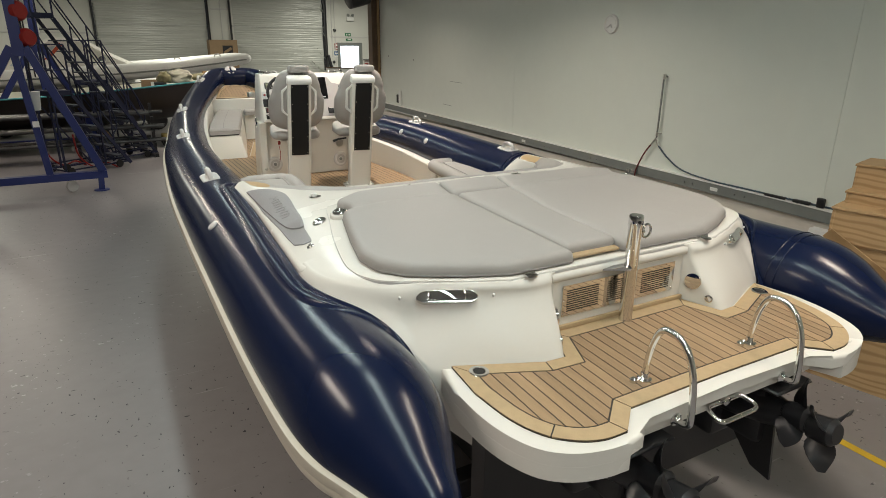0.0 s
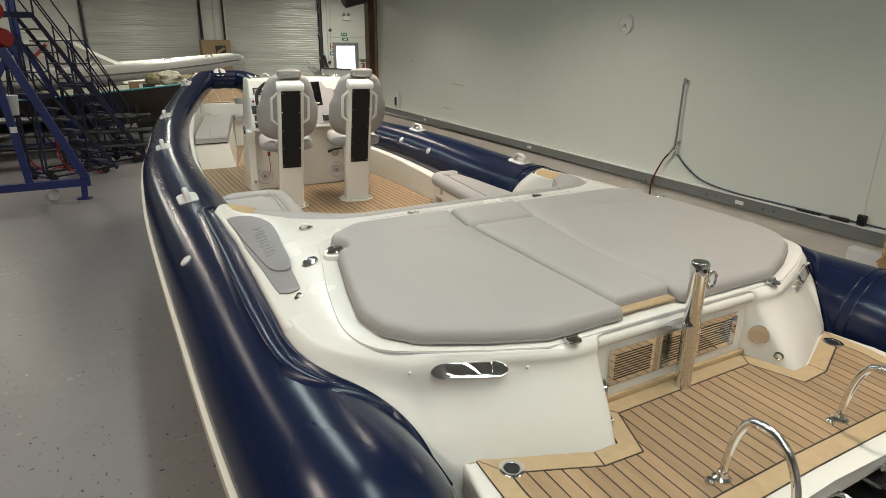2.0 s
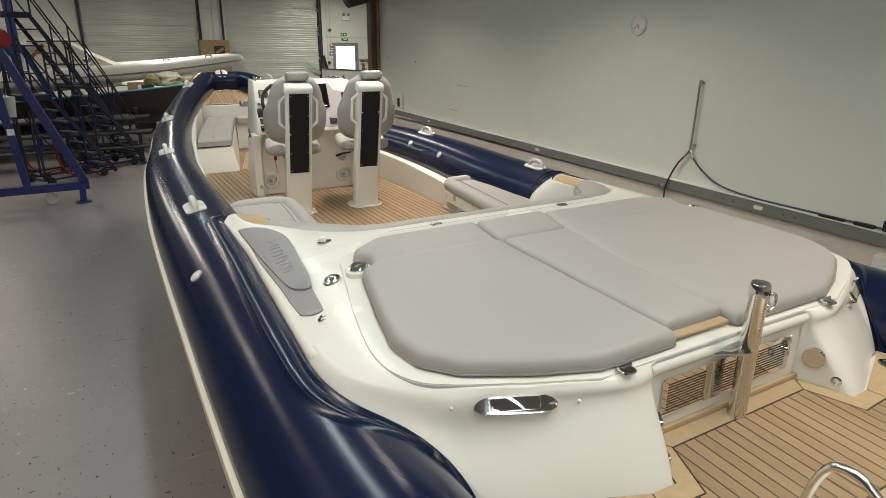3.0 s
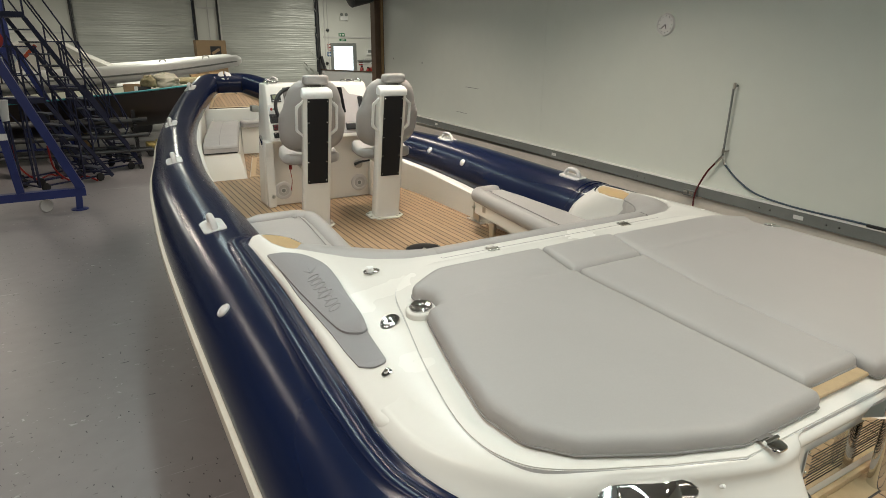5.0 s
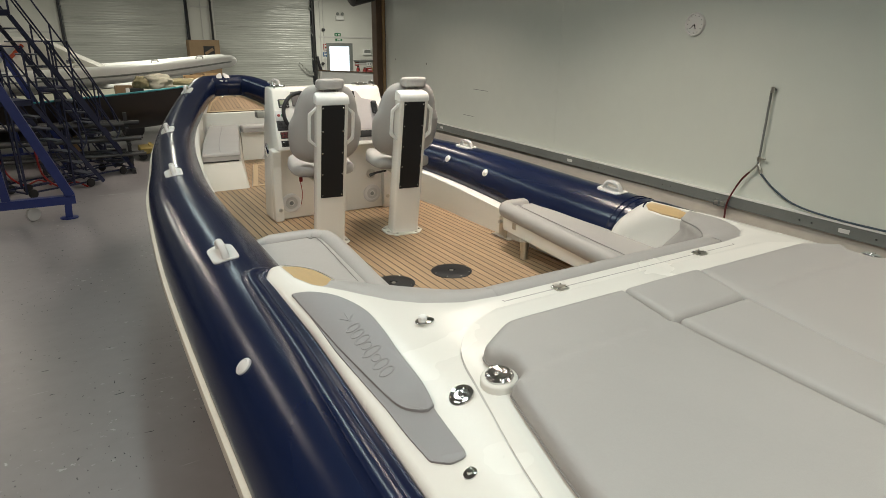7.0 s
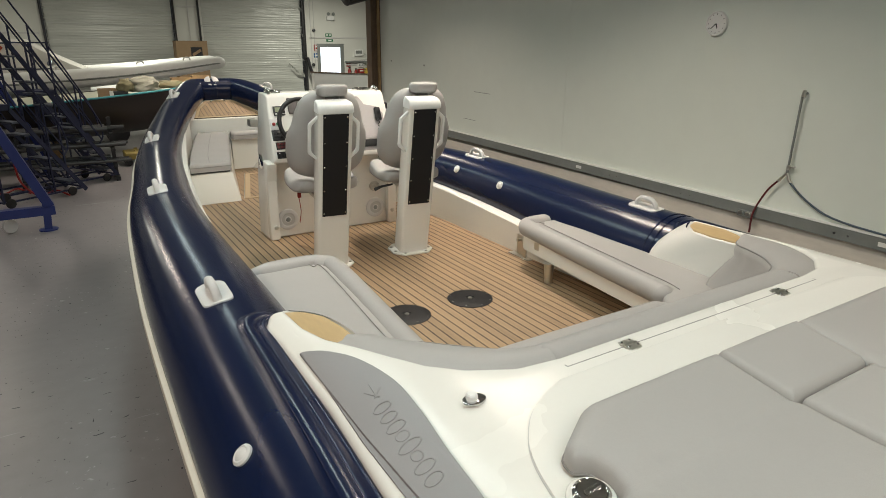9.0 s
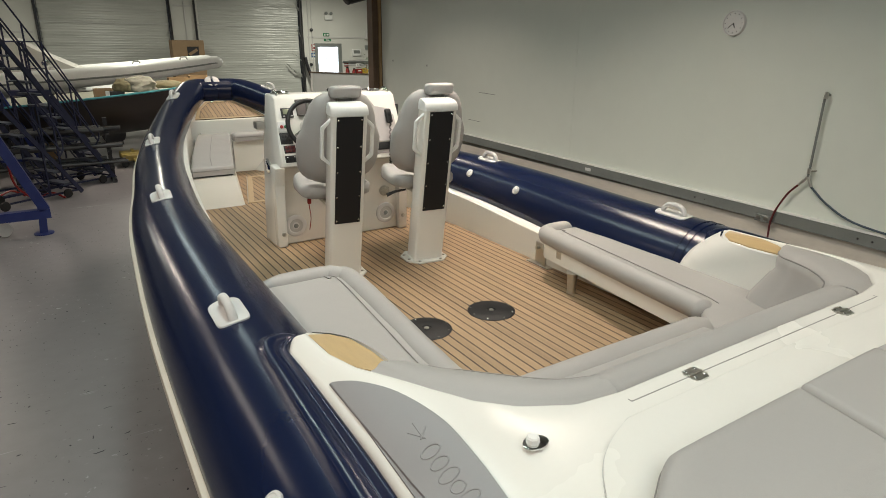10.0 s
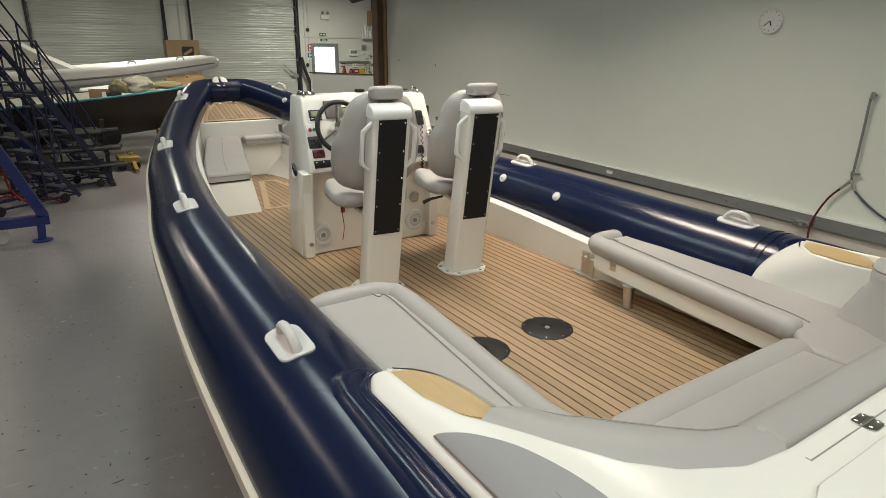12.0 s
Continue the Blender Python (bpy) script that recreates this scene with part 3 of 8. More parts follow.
for s in (1, -1):
    bm = B()
    sweep(bm, [(s * p[0], p[1], p[2]) for p in line], [max(0.02, p[3]) for p in line], 48)
    part("tube", bm, M_NAVY, boat, "navy blue inflatable tube with a satin sheen", 60)
    bm = B()
    rail = [p for p in line if 1.20 < p[1] < 10.75]
    rings = []
    for i, p in enumerate(rail):
        q = rail[min(i + 1, len(rail) - 1)]; o = rail[max(i - 1, 0)]
        t = Vector((q[0] - o[0], q[1] - o[1], 0)).normalized()
        out = Vector((-t.y, t.x, 0))
        c = Vector((p[0], p[1], p[2]))
        ring = []
        for a, k in ((5, -0.005), (2, 0.018), (-6, 0.022), (-9, 0.016), (-12, 0.022), (-18, 0.018), (-21, -0.005)):
            rr = p[3] + k
            v = c + out * (rr * math.cos(radians(a))) + Vector((0, 0, rr * math.sin(radians(a))))
            ring.append(bm.verts.new((s * v.x, v.y, v.z)))
        rings.append(ring)
    for a, b in zip(rings, rings[1:]):
        for j in range(len(a) - 1):
            bm.faces.new((a[j], a[j + 1], b[j + 1], b[j]))
    part("rubbing_strake", bm, M_STRAKE, boat, "beige rubber rubbing strake")
    # flange that ties the deck edge to the tube
    up = smoothline([(-1.21, 4.235, 1.635), (-1.245, 4.29, 1.675), (-1.292, 4.322, 1.688), (-1.338, 4.25, 1.680), (-1.338, 4.08, 1.676), (-1.345, 3.6, 1.667), (-1.365, 3.2, 1.660), (-1.38, 2.85, 1.647), (-1.395, 2.58, 1.640), (-1.403, 2.43, 1.632), (-1.392, 2.28, 1.602), (-1.345, 2.11, 1.575), (-1.265, 1.99, 1.545), (-1.195, 1.90, 1.500), (-1.125, 1.82, 1.430), (-1.075, 1.755, 1.340)], 6)
    low = smoothline([(-1.21, 4.34, 1.56), (-1.26, 4.39, 1.62), (-1.325, 4.41, 1.64), (-1.405, 4.34, 1.64), (-1.422, 4.10, 1.635), (-1.437, 3.6, 1.63), (-1.455, 3.2, 1.625), (-1.47, 2.85, 1.61), (-1.475, 2.56, 1.60), (-1.47, 2.38, 1.585), (-1.45, 2.23, 1.56), (-1.395, 2.07, 1.52), (-1.305, 1.955, 1.475), (-1.22, 1.87, 1.42), (-1.145, 1.795, 1.35), (-1.10, 1.74, 1.26)], 6)
    bm = B()
    rows = []
    for p, q in zip(up, low):
        row = []
        for u, h in ((-0.10, -0.035), (-0.04, 0.0), (0.04, 0.010), (0.12, 0.013), (0.20, 0.010), (0.27, 0.002), (0.34, -0.001), (0.42, 0.0), (0.48, 0.004), (0.72, 0.006), (0.90, 0.005), (0.94, 0.002), (0.97, -0.001), (1.15, -0.006), (1.4, -0.018)):
            g = [p[k] + (q[k] - p[k]) * u for k in range(3)]
            cx, cz, cr = [float(np.interp(g[1], TY, [w[k] for w in line])) for k in (0, 2, 3)]
            d = Vector((g[0] - cx, 0, g[2] - cz))
            rad = max(d.length, cr + 0.008) if u < 1.01 else cr + 0.008
            d = d.normalized() * (rad + h)
            row.append(bm.verts.new((s * (cx + d.x), g[1], cz + d.z)))
        rows.append(row)
    for a, b in zip(rows, rows[1:]):
        for j in range(len(a) - 1):
            bm.faces.new((a[j], a[j + 1], b[j + 1], b[j]))
    part("seam_flange", bm, M_NAVY, boat, "navy fabric flange along the deck edge", 80)
    # doubled fabric joint bands round the tube
    for y in (() if s > 0 else (4.47, 1.72)):
        for dy in (0, 0.05):
            bm = B()
            c = [float(np.interp(y + dy, TY, [p[k] for p in line])) for k in (0, 2, 3)]
            ringpts = [(s * c[0] + (c[2] + 0.001) * math.cos(2 * math.pi * j / 48), y + dy, c[1] + (c[2] + 0.001) * math.sin(2 * math.pi * j / 48)) for j in range(48)]
            sweep(bm, ringpts, 0.004, 6, closed=True)
            part("joint_tape", bm, M_NAVY, boat)

# deck moulding
OUTER = [(-0.42, 1.84), (-0.66, 1.835), (-0.86, 1.91), (-1.0, 1.97), (-1.10, 2.03), (-1.20, 2.13), (-1.28, 2.24), (-1.345, 2.35), (-1.395, 2.47), (-1.39, 2.6), (-1.377, 2.85), (-1.362, 3.2), (-1.342, 3.6), (-1.340, 4.06), (-1.346, 4.235), (-1.302, 4.322)]
INNER = [(-1.253, 4.29), (-1.245, 4.09), (-1.215, 3.94), (-1.17, 3.82), (-1.11, 3.66), (-1.05, 3.53), (-0.97, 3.44), (-0.84, 3.365), (-0.69, 3.345)]
radii = [0, 0, 0.08] + [0.15] * 12 + [0.1, 0.05, 0.03] + [0.1] * 7 + [0, 0]
half = rounded([(0, 1.84)] + OUTER + INNER + [(0, 3.345)], radii, 4)
outline = mirror(half)
bm = B()
prism(bm, outline, 0.40, 1.0)
for no, c in [((0, 1, 0), c) for c in (1.90, 2.2, 2.33, 2.45, 2.55, 2.65, 2.75, 2.86, 3.0, 3.3, 3.6, 3.85)] + [((1, 0, 0), s * c) for c in (1.02, 1.14, 1.18, 1.22, 1.26) for s in (-1, 1)]:
    fs = [f for f in bm.faces if no[1] or c * c < 1.1 or f.calc_center_median().y > 2.2]
    bmesh.ops.bisect_plane(bm, geom=list({v for f in fs for v in f.verts}) + list({e for f in fs for e in f.edges}) + fs, plane_co=(c * no[0], c * no[1], 0), plane_no=no)
bm.normal_update()
rim = [e for e in bm.edges if all(v.co.z > 0.99 for v in e.verts) and any(abs(f.normal.z) < 0.6 for f in e.link_faces)]
bmesh.ops.bevel(bm, geom=rim, offset=0.02, segments=4, affect="EDGES", profile=0.5)
for v in bm.verts:
    if v.co.z > 0.5:
        v.co.z += deck_at(v.co.x, v.co.y) - 1.0
    else:
        v.co.z = 1.38
deck = part("deck_moulding", bm, M_GEL, boat, "glossy white moulded deck", 50)

# stern wings: from the platform and the tube flange up to the lid, with a soft crease under the rim
WING_FOOT = [(-0.425, 1.80, 1.37), (-0.47, 1.70, 1.37), (-0.507, 1.594, 1.37), (-0.61, 1.597, 1.37), (-0.86, 1.697, 1.37), (-1.02, 1.762, 1.37), (-1.095, 1.80, 1.37), (-1.165, 1.865, 1.445), (-1.235, 1.95, 1.51), (-1.31, 2.06, 1.55), (-1.372, 2.20, 1.58), (-1.40, 2.36, 1.60), (-1.405, 2.50, 1.61)]
WING_CREASE = [(-0.425, 1.798, 1.60), (-0.445, 1.785, 1.61), (-0.475, 1.757, 1.62), (-0.60, 1.757, 1.625), (-0.86, 1.845, 1.622), (-1.0, 1.903, 1.605), (-1.09, 1.925, 1.57), (-1.155, 1.96, 1.59), (-1.22, 2.02, 1.615), (-1.288, 2.11, 1.632), (-1.348, 2.23, 1.645), (-1.38, 2.37, 1.65), (-1.388, 2.50, 1.653)]
WING_RIM = [(-0.42, 1.80), (-0.44, 1.798), (-0.475, 1.79), (-0.62, 1.792), (-0.86, 1.868), (-1.0, 1.93), (-1.075, 1.968), (-1.13, 2.02), (-1.19, 2.09), (-1.25, 2.17), (-1.305, 2.27), (-1.33, 2.39), (-1.33, 2.50)]
for s in (-1, 1):
    cols = []
    for (fx, fy, fz), (cx, cy, cz), (rx, ry) in zip(smoothline(WING_FOOT, 6), smoothline(WING_CREASE, 6), smoothline(WING_RIM, 6)):
        rz = deck_at(rx, ry)
        ix, iy = rx + 0.25 * (rx - cx), ry + 0.25 * (ry - cy)
        inx, iny = (rx * 0.965, ry + 0.045)
        prof = [(fx, fy, fz), (0.62 * fx + 0.38 * cx, 0.66 * fy + 0.34 * cy, 0.6 * fz + 0.4 * cz), (cx, cy, cz), (0.62 * cx + 0.38 * rx, 0.66 * cy + 0.34 * ry, 0.36 * cz + 0.64 * rz), (0.3 * cx + 0.7 * rx, 0.3 * cy + 0.7 * ry, 0.1 * cz + 0.9 * rz - 0.002), (ix, iy, deck_at(ix, iy) + 0.0002), (inx, iny, deck_at(inx, iny) + 0.0006)]
        cols.append([(fx, fy, fz - 0.12)] + smoothline(prof, 4))
    bm = B()
    vs = [[bm.verts.new((-s * x, y, z)) for x, y, z in c] for c in cols]
    for p, q in zip(vs, vs[1:]):
        for j in range(len(p) - 1):
            bm.faces.new((p[j], p[j + 1], q[j + 1], q[j]))
    part("stern_wing", bm, M_GEL, boat, "glossy white moulded stern quarter", 60)
bm = B(); sweep(bm, [(-0.44, 1.808, 1.668), (0.44, 1.808, 1.668)], 0.024, 16)
part("recess_lip", bm, M_GEL, boat, "", 60)

# sunbed hatch lid with its groove
LID = [(0, 1.80), (-0.66, 1.80), (-0.868, 1.875), (-1.096, 1.98), (-1.20, 2.08), (-1.238, 2.25), (-1.195, 2.53), (-1.116, 2.84), (-1.07, 3.01), (-0.99, 3.12), (-0.90, 3.185), (-0.78, 3.235), (0, 3.235)]
lid = mirror(LID[:2] + smoothline(LID[2:12], 5) + LID[12:])
# open gap drawn as a strip, coloured pale to soften its dark line
bm = B(); prism(bm, lid, -0.01, 0.0012)
part("groove", on_deck(bm), M_GREYPLASTIC, boat, "gap round the sunbed lid, drawn as a pale grey strip")
bm = B(); prism(bm, inset(lid[::-1], 0.0022), 0.0008, 0.0055, 0.003, 3)
hatch = part("hatch_lid", on_deck(bm), M_GEL, boat, "white sunbed hatch lid")

# hull below the tubes, and the cradle it stands on
bm = B()
rings = []
for y, hw, zc, zk in ((1.72, 0.86, 0.92, 0.45), (3, 1.15, 0.92, 0.42), (6, 1.15, 0.98, 0.42), (8.5, 0.95, 1.1, 0.55), (10, 0.5, 1.4, 0.9), (10.8, 0.08, 1.6, 1.4)):
    rings.append([bm.verts.new(p) for p in ((-hw, y, zc + 0.2), (-hw * 0.95, y, zc), (0, y, zk), (hw * 0.95, y, zc), (hw, y, zc + 0.2))])
for a, b in zip(rings, rings[1:]):
    for j in range(4):
        bm.faces.new((a[j], a[j + 1], b[j + 1], b[j]))
bm.faces.new(rings[0]); bm.faces.new(rings[-1][::-1])
part("hull", bm, M_GEL, boat, "white V-shaped hull")
cradle = thing("boat_cradle", "dark steel boat cradle under the hull", "cradle", (0, 0, 0))
for x in (-0.35, 0.35):
    bm = B(); box(bm, x - 0.06, x + 0.06, 2.2, 8.2, 0.22, 0.36, 0.006, 1)
    part("long_beam", bm, M_PIPE, cradle)
for y in (2.4, 5.0, 7.9):
    bm = B(); box(bm, -0.95, 0.95, y - 0.06, y + 0.06, 0.08, 0.215, 0.006, 1)
    part("cross_beam", bm, M_PIPE, cradle)
    bm = B(); box(bm, -0.1, 0.1, y - 0.12, y + 0.12, 0.222, 0.48, 0.006, 1)
    part("keel_block", bm, M_WOOD, cradle, "timber keel block")
    for x in (-0.85, 0.85):
        bm = B(); box(bm, x - 0.09, x + 0.09, y - 0.09, y + 0.09, 0.0, 0.08, 0.004, 1)
        part("foot", bm, M_PIPE, cradle)

# inner liner: floor edge to tube, and bow
LIN = [(-1.02, 3.3), (-1.02, 5.5), (-1.02, 6.7), (-0.95, 7.6), (-0.86, 8.4), (-0.66, 9.5), (-0.50, 10.15)]
for s in (1, -1):
    bm = B()
    rows = []
    for x, y in smoothline(LIN, 4):
        zt = float(np.interp(y, [3, 5.5, 6.5, 7.6, 9, 10.2], [1.34, 1.36, 1.42, 1.47, 1.66, 1.84]))
        rows.append([bm.verts.new(p) for p in ((s * x, y, FLOOR_Z - 0.05), (s * x, y, FLOOR_Z + 0.03), (s * (x - 0.012), y, zt), (s * (x - 0.025), y, zt + 0.012), (s * (x - 0.14), y, zt + 0.015))])
    for a, b in zip(rows, rows[1:]):
        for j in range(4):
            bm.faces.new((a[j], a[j + 1], b[j + 1], b[j]))
    part("side_liner", bm, M_GELIN, boat, "white moulded cockpit side")
    # ledge beside the side deck, and the fairing from it down over the tube
    bm = B()
    deck_side = smoothline([(-1.27, 4.275), (-1.255, 4.20), (-1.24, 4.08), (-1.21, 3.94), (-1.168, 3.825)], 6)
    seat_side = smoothline([(-1.25, 4.305), (-1.175, 4.262), (-1.125, 4.18), (-1.103, 4.05), (-1.10, 3.84)], 6)
    rows = []
    for (xa, ya), (xb, yb) in zip(deck_side, seat_side):
        dx, dy = xb - xa, yb - ya
        rows.append([bm.verts.new((s * (xa + dx * w), ya + dy * w, ledge_at(xa + dx * w, ya + dy * w) - z)) for w, z in ((-0.9, 0.06), (-0.35, 0.008), (0.5, 0.0005), (0.93, 0.0005), (1.0, 0.006), (1.05, 0.018), (1.07, 0.05))])
    for a, b in zip(rows, rows[1:]):
        for j in range(6):
            bm.faces.new((a[j], a[j + 1], b[j + 1], b[j]))
    block = [(-1.285, 4.265), (-1.235, 4.27), (-1.17, 4.225), (-1.12, 4.12), (-1.11, 3.88), (-1.09, 3.70), (-1.16, 3.70), (-1.25, 3.95), (-1.28, 4.1)]
    va = [bm.verts.new((s * x, y, 1.50)) for x, y in block]
    vb = [bm.verts.new((s * x, y, ledge_at(x, y) - (0.022 if y < 4.0 else 0.012))) for x, y in block]
    bm.faces.new(vb)
    for i in range(len(block)):
        bm.faces.new((va[i], va[(i + 1) % len(block)], vb[(i + 1) % len(block)], vb[i]))
    part("coaming_ledge", bm, M_GEL, boat, "white moulded ledge under the wood inlay", 50)
    bm = B()
    rows = []
    for i in range(17):
        k = min(1.0, i / 12)
        a = on_tube(4.47 - 0.06 * (1 - k) ** 2, -44 - 46 * k, -1, 0.006).translation
        cx, cy = seat_side[int(round(k * (len(seat_side) - 1)))]
        c = Vector((cx + 0.012, cy - 0.02 * k, ledge_at(cx, cy) - 0.014)) + Vector((0.035, -0.01, -0.33)) * max(0.0, i / 12 - 1) * 3
        row = []
        for w in (-0.05, 0.0, 0.03, 0.25, 0.5, 0.75, 1.0):
            p = a.lerp(c, max(w, 0)) + Vector((0.25, 0.1, 0.35)).normalized() * (0.02 * max(w, 0) * (1 - w) + (0.012 if w > 0.01 else 0))
            row.append(bm.verts.new((s * p.x, p.y, p.z - (0.02 if w < 0 else 0))))
        rows.append(row)
    for a, b in zip(rows, rows[1:]):
        for j in range(6):
            bm.faces.new((a[j], a[j + 1], b[j + 1], b[j]))
    part("coaming_fairing", bm, M_GEL, boat, "white moulded fairing beside the seats", 60)
    bm = B()
    inlay = rounded([(-1.258, 4.275), (-1.185, 4.257), (-1.130, 4.188), (-1.107, 4.06), (-1.104, 3.96), (-1.104, 3.893), (-1.150, 3.90), (-1.205, 3.955), (-1.247, 4.07)], [0.008, 0.05, 0.06, 0.06, 0.05, 0.008, 0.03, 0.08, 0.08], 5)
    prism(bm, [(s * x, y) for x, y in inlay], -0.007, 0.0028, 0.0015, 2)
    for v in bm.verts:
        v.co.z += ledge_at(v.co.x, v.co.y)
    part("wood_inlay", bm, M_MAPLE, boat, "pale maple coaming inlay")

sole_outline = [(-1.02, 3.4), (1.02, 3.4), (1.02, 5.5), (1.02, 6.7), (0.95, 7.6), (0.86, 8.4), (0.72, 9.2), (0.55, 10.1), (-0.55, 10.1), (-0.72, 9.2), (-0.86, 8.4), (-0.95, 7.6), (-1.02, 6.7), (-1.02, 5.5)]
bm = B(); prism(bm, sole_outline, FLOOR_Z - 0.04, FLOOR_Z + 0.0025)
sole = part("cockpit_sole", bm, M_CAULK, boat, "teak-planked cockpit floor with dark seams")

# swim platform
PLAT = [(0, 1.80), (-0.46, 1.80), (-0.54, 1.66), (-1.02, 1.764), (-1.055, 1.60), (-1.052, 1.42), (-1.025, 1.28), (-0.967, 1.165), (-0.875, 1.095), (-0.76, 1.06), (-0.655, 1.052), (-0.585, 1.064), (-0.50, 1.138), (0, 1.138)]
def arc(pts, a, b, n=4):
    """Outline with the stretch a..b turned into a smooth curve."""
    return pts[:a] + smoothline(pts[a:b + 1], n) + pts[b + 1:]


plat = mirror(arc(PLAT, 4, 10))
bm = B(); prism(bm, plat, 1.352, 1.408, 0.016, 4)
under = [p for p in plat if not (abs(p[0]) < 0.6 and p[1] < 1.3)]
k_ = max(range(len(under)), key=lambda i: math.dist(under[i], under[i - 1]) if under[i][1] < 1.2 and under[i - 1][1] < 1.2 else 0)
sx_ = 1 if under[k_ - 1][0] > 0 else -1
under[k_:k_] = [(sx_ * 0.60, 1.165), (-sx_ * 0.60, 1.165)]
prism(bm, under, 1.29, 1.3515, 0.0)
platform = part("swim_platform", bm, M_GEL, boat, "white moulded swim platform with teak planking")
TEAKP = [(0, 1.785), (-0.425, 1.785), (-0.505, 1.59), (-0.61, 1.595), (-0.985, 1.742), (-0.998, 1.54), (-0.972, 1.35), (-0.918, 1.22), (-0.835, 1.14), (-0.74, 1.10), (-0.635, 1.096), (-0.52, 1.194), (0, 1.20)]
teak_ring = mirror(arc(TEAKP, 5, 10))
bm = B(); prism(bm, teak_ring, 1.4085, 1.4172)
part("caulking", bm, M_CAULK, platform, "black seams between the planks")
teak_in = inset(teak_ring, 0.066)
seams = []
for sx in (-1, 1):
    for p in ((0.985, 1.742), (0.61, 1.595), (0.43, 1.785), (0.90, 1.20), (0.635, 1.096), (0.52, 1.194)):
        seams.append(min(range(len(teak_ring)), key=lambda i: math.dist(teak_ring[i], (sx * p[0], p[1]))))
seams = sorted(set(seams))
for a, b in zip(seams, seams[1:] + [seams[0] + len(teak_ring)]):
    run = [i % len(teak_ring) for i in range(a, b + 1)]
    o = [teak_ring[i] for i in run]
    n_ = [teak_in[i] for i in run]
    cut = lambda p, q, g: (p[0] + (q[0] - p[0]) * g / max(1e-6, math.dist(p, q)), p[1] + (q[1] - p[1]) * g / max(1e-6, math.dist(p, q)))
    o[0], o[-1] = cut(o[0], o[1], 0.003), cut(o[-1], o[-2], 0.003)
    n_[0], n_[-1] = cut(n_[0], n_[1], 0.003), cut(n_[-1], n_[-2], 0.003)
    bm = B()
    lo = [[bm.verts.new((x, y, z)) for x, y in pts] for z in (1.4106, 1.419) for pts in (o, n_)]
    for i in range(len(run) - 1):
        bm.faces.new((lo[2][i], lo[2][i + 1], lo[3][i + 1], lo[3][i]))
        bm.faces.new((lo[0][i], lo[0][i + 1], lo[2][i + 1], lo[2][i]))
        bm.faces.new((lo[1][i], lo[3][i], lo[3][i + 1], lo[1][i + 1]))
    bm.faces.new((lo[0][0], lo[2][0], lo[3][0], lo[1][0])); bm.faces.new((lo[0][-1], lo[1][-1], lo[3][-1], lo[2][-1]))
    part("margin_board", bm, M_MARGIN, platform)
plank_area = inset(teak_ring, 0.073)

# transom recess wall
bm = B(); box(bm, -0.43, 0.43, 1.80, 1.90, 1.25, 1.685, 0.0)
part("transom_wall", bm, M_GEL, boat, "white recessed transom wall")
bm = B(); box(bm, -0.9, 0.9, 1.6, 1.7, 0.5, 1.249)
part("transom", bm, M_DRIVE, boat, "dark transom below the platform")
bm = B(); box(bm, -0.44, 0.44, 1.780, 1.798, 1.404, 1.428, 0.004, 2)
part("teak_kickboard", bm, M_MARGIN, boat, "teak board at the foot of the transom wall")


# ---- cushions ----
def ccw(pts):
    a = sum(p[0] * q[1] - q[0] * p[1] for p, q in zip(pts, pts[1:] + pts[:1]))
    return pts if a > 0 else pts[::-1]


def resample(pts, step):
    out = []
    for p, q in zip(pts, pts[1:] + pts[:1]):
        d = math.dist(p, q)
        n = max(1, round(d / step))
        out += [(p[0] + (q[0] - p[0]) * i / n, p[1] + (q[1] - p[1]) * i / n) for i in range(n)]
    keep = []
    for p in out:
        if not keep or math.dist(p, keep[-1]) > step * 0.35:
            keep.append(p)
    return keep


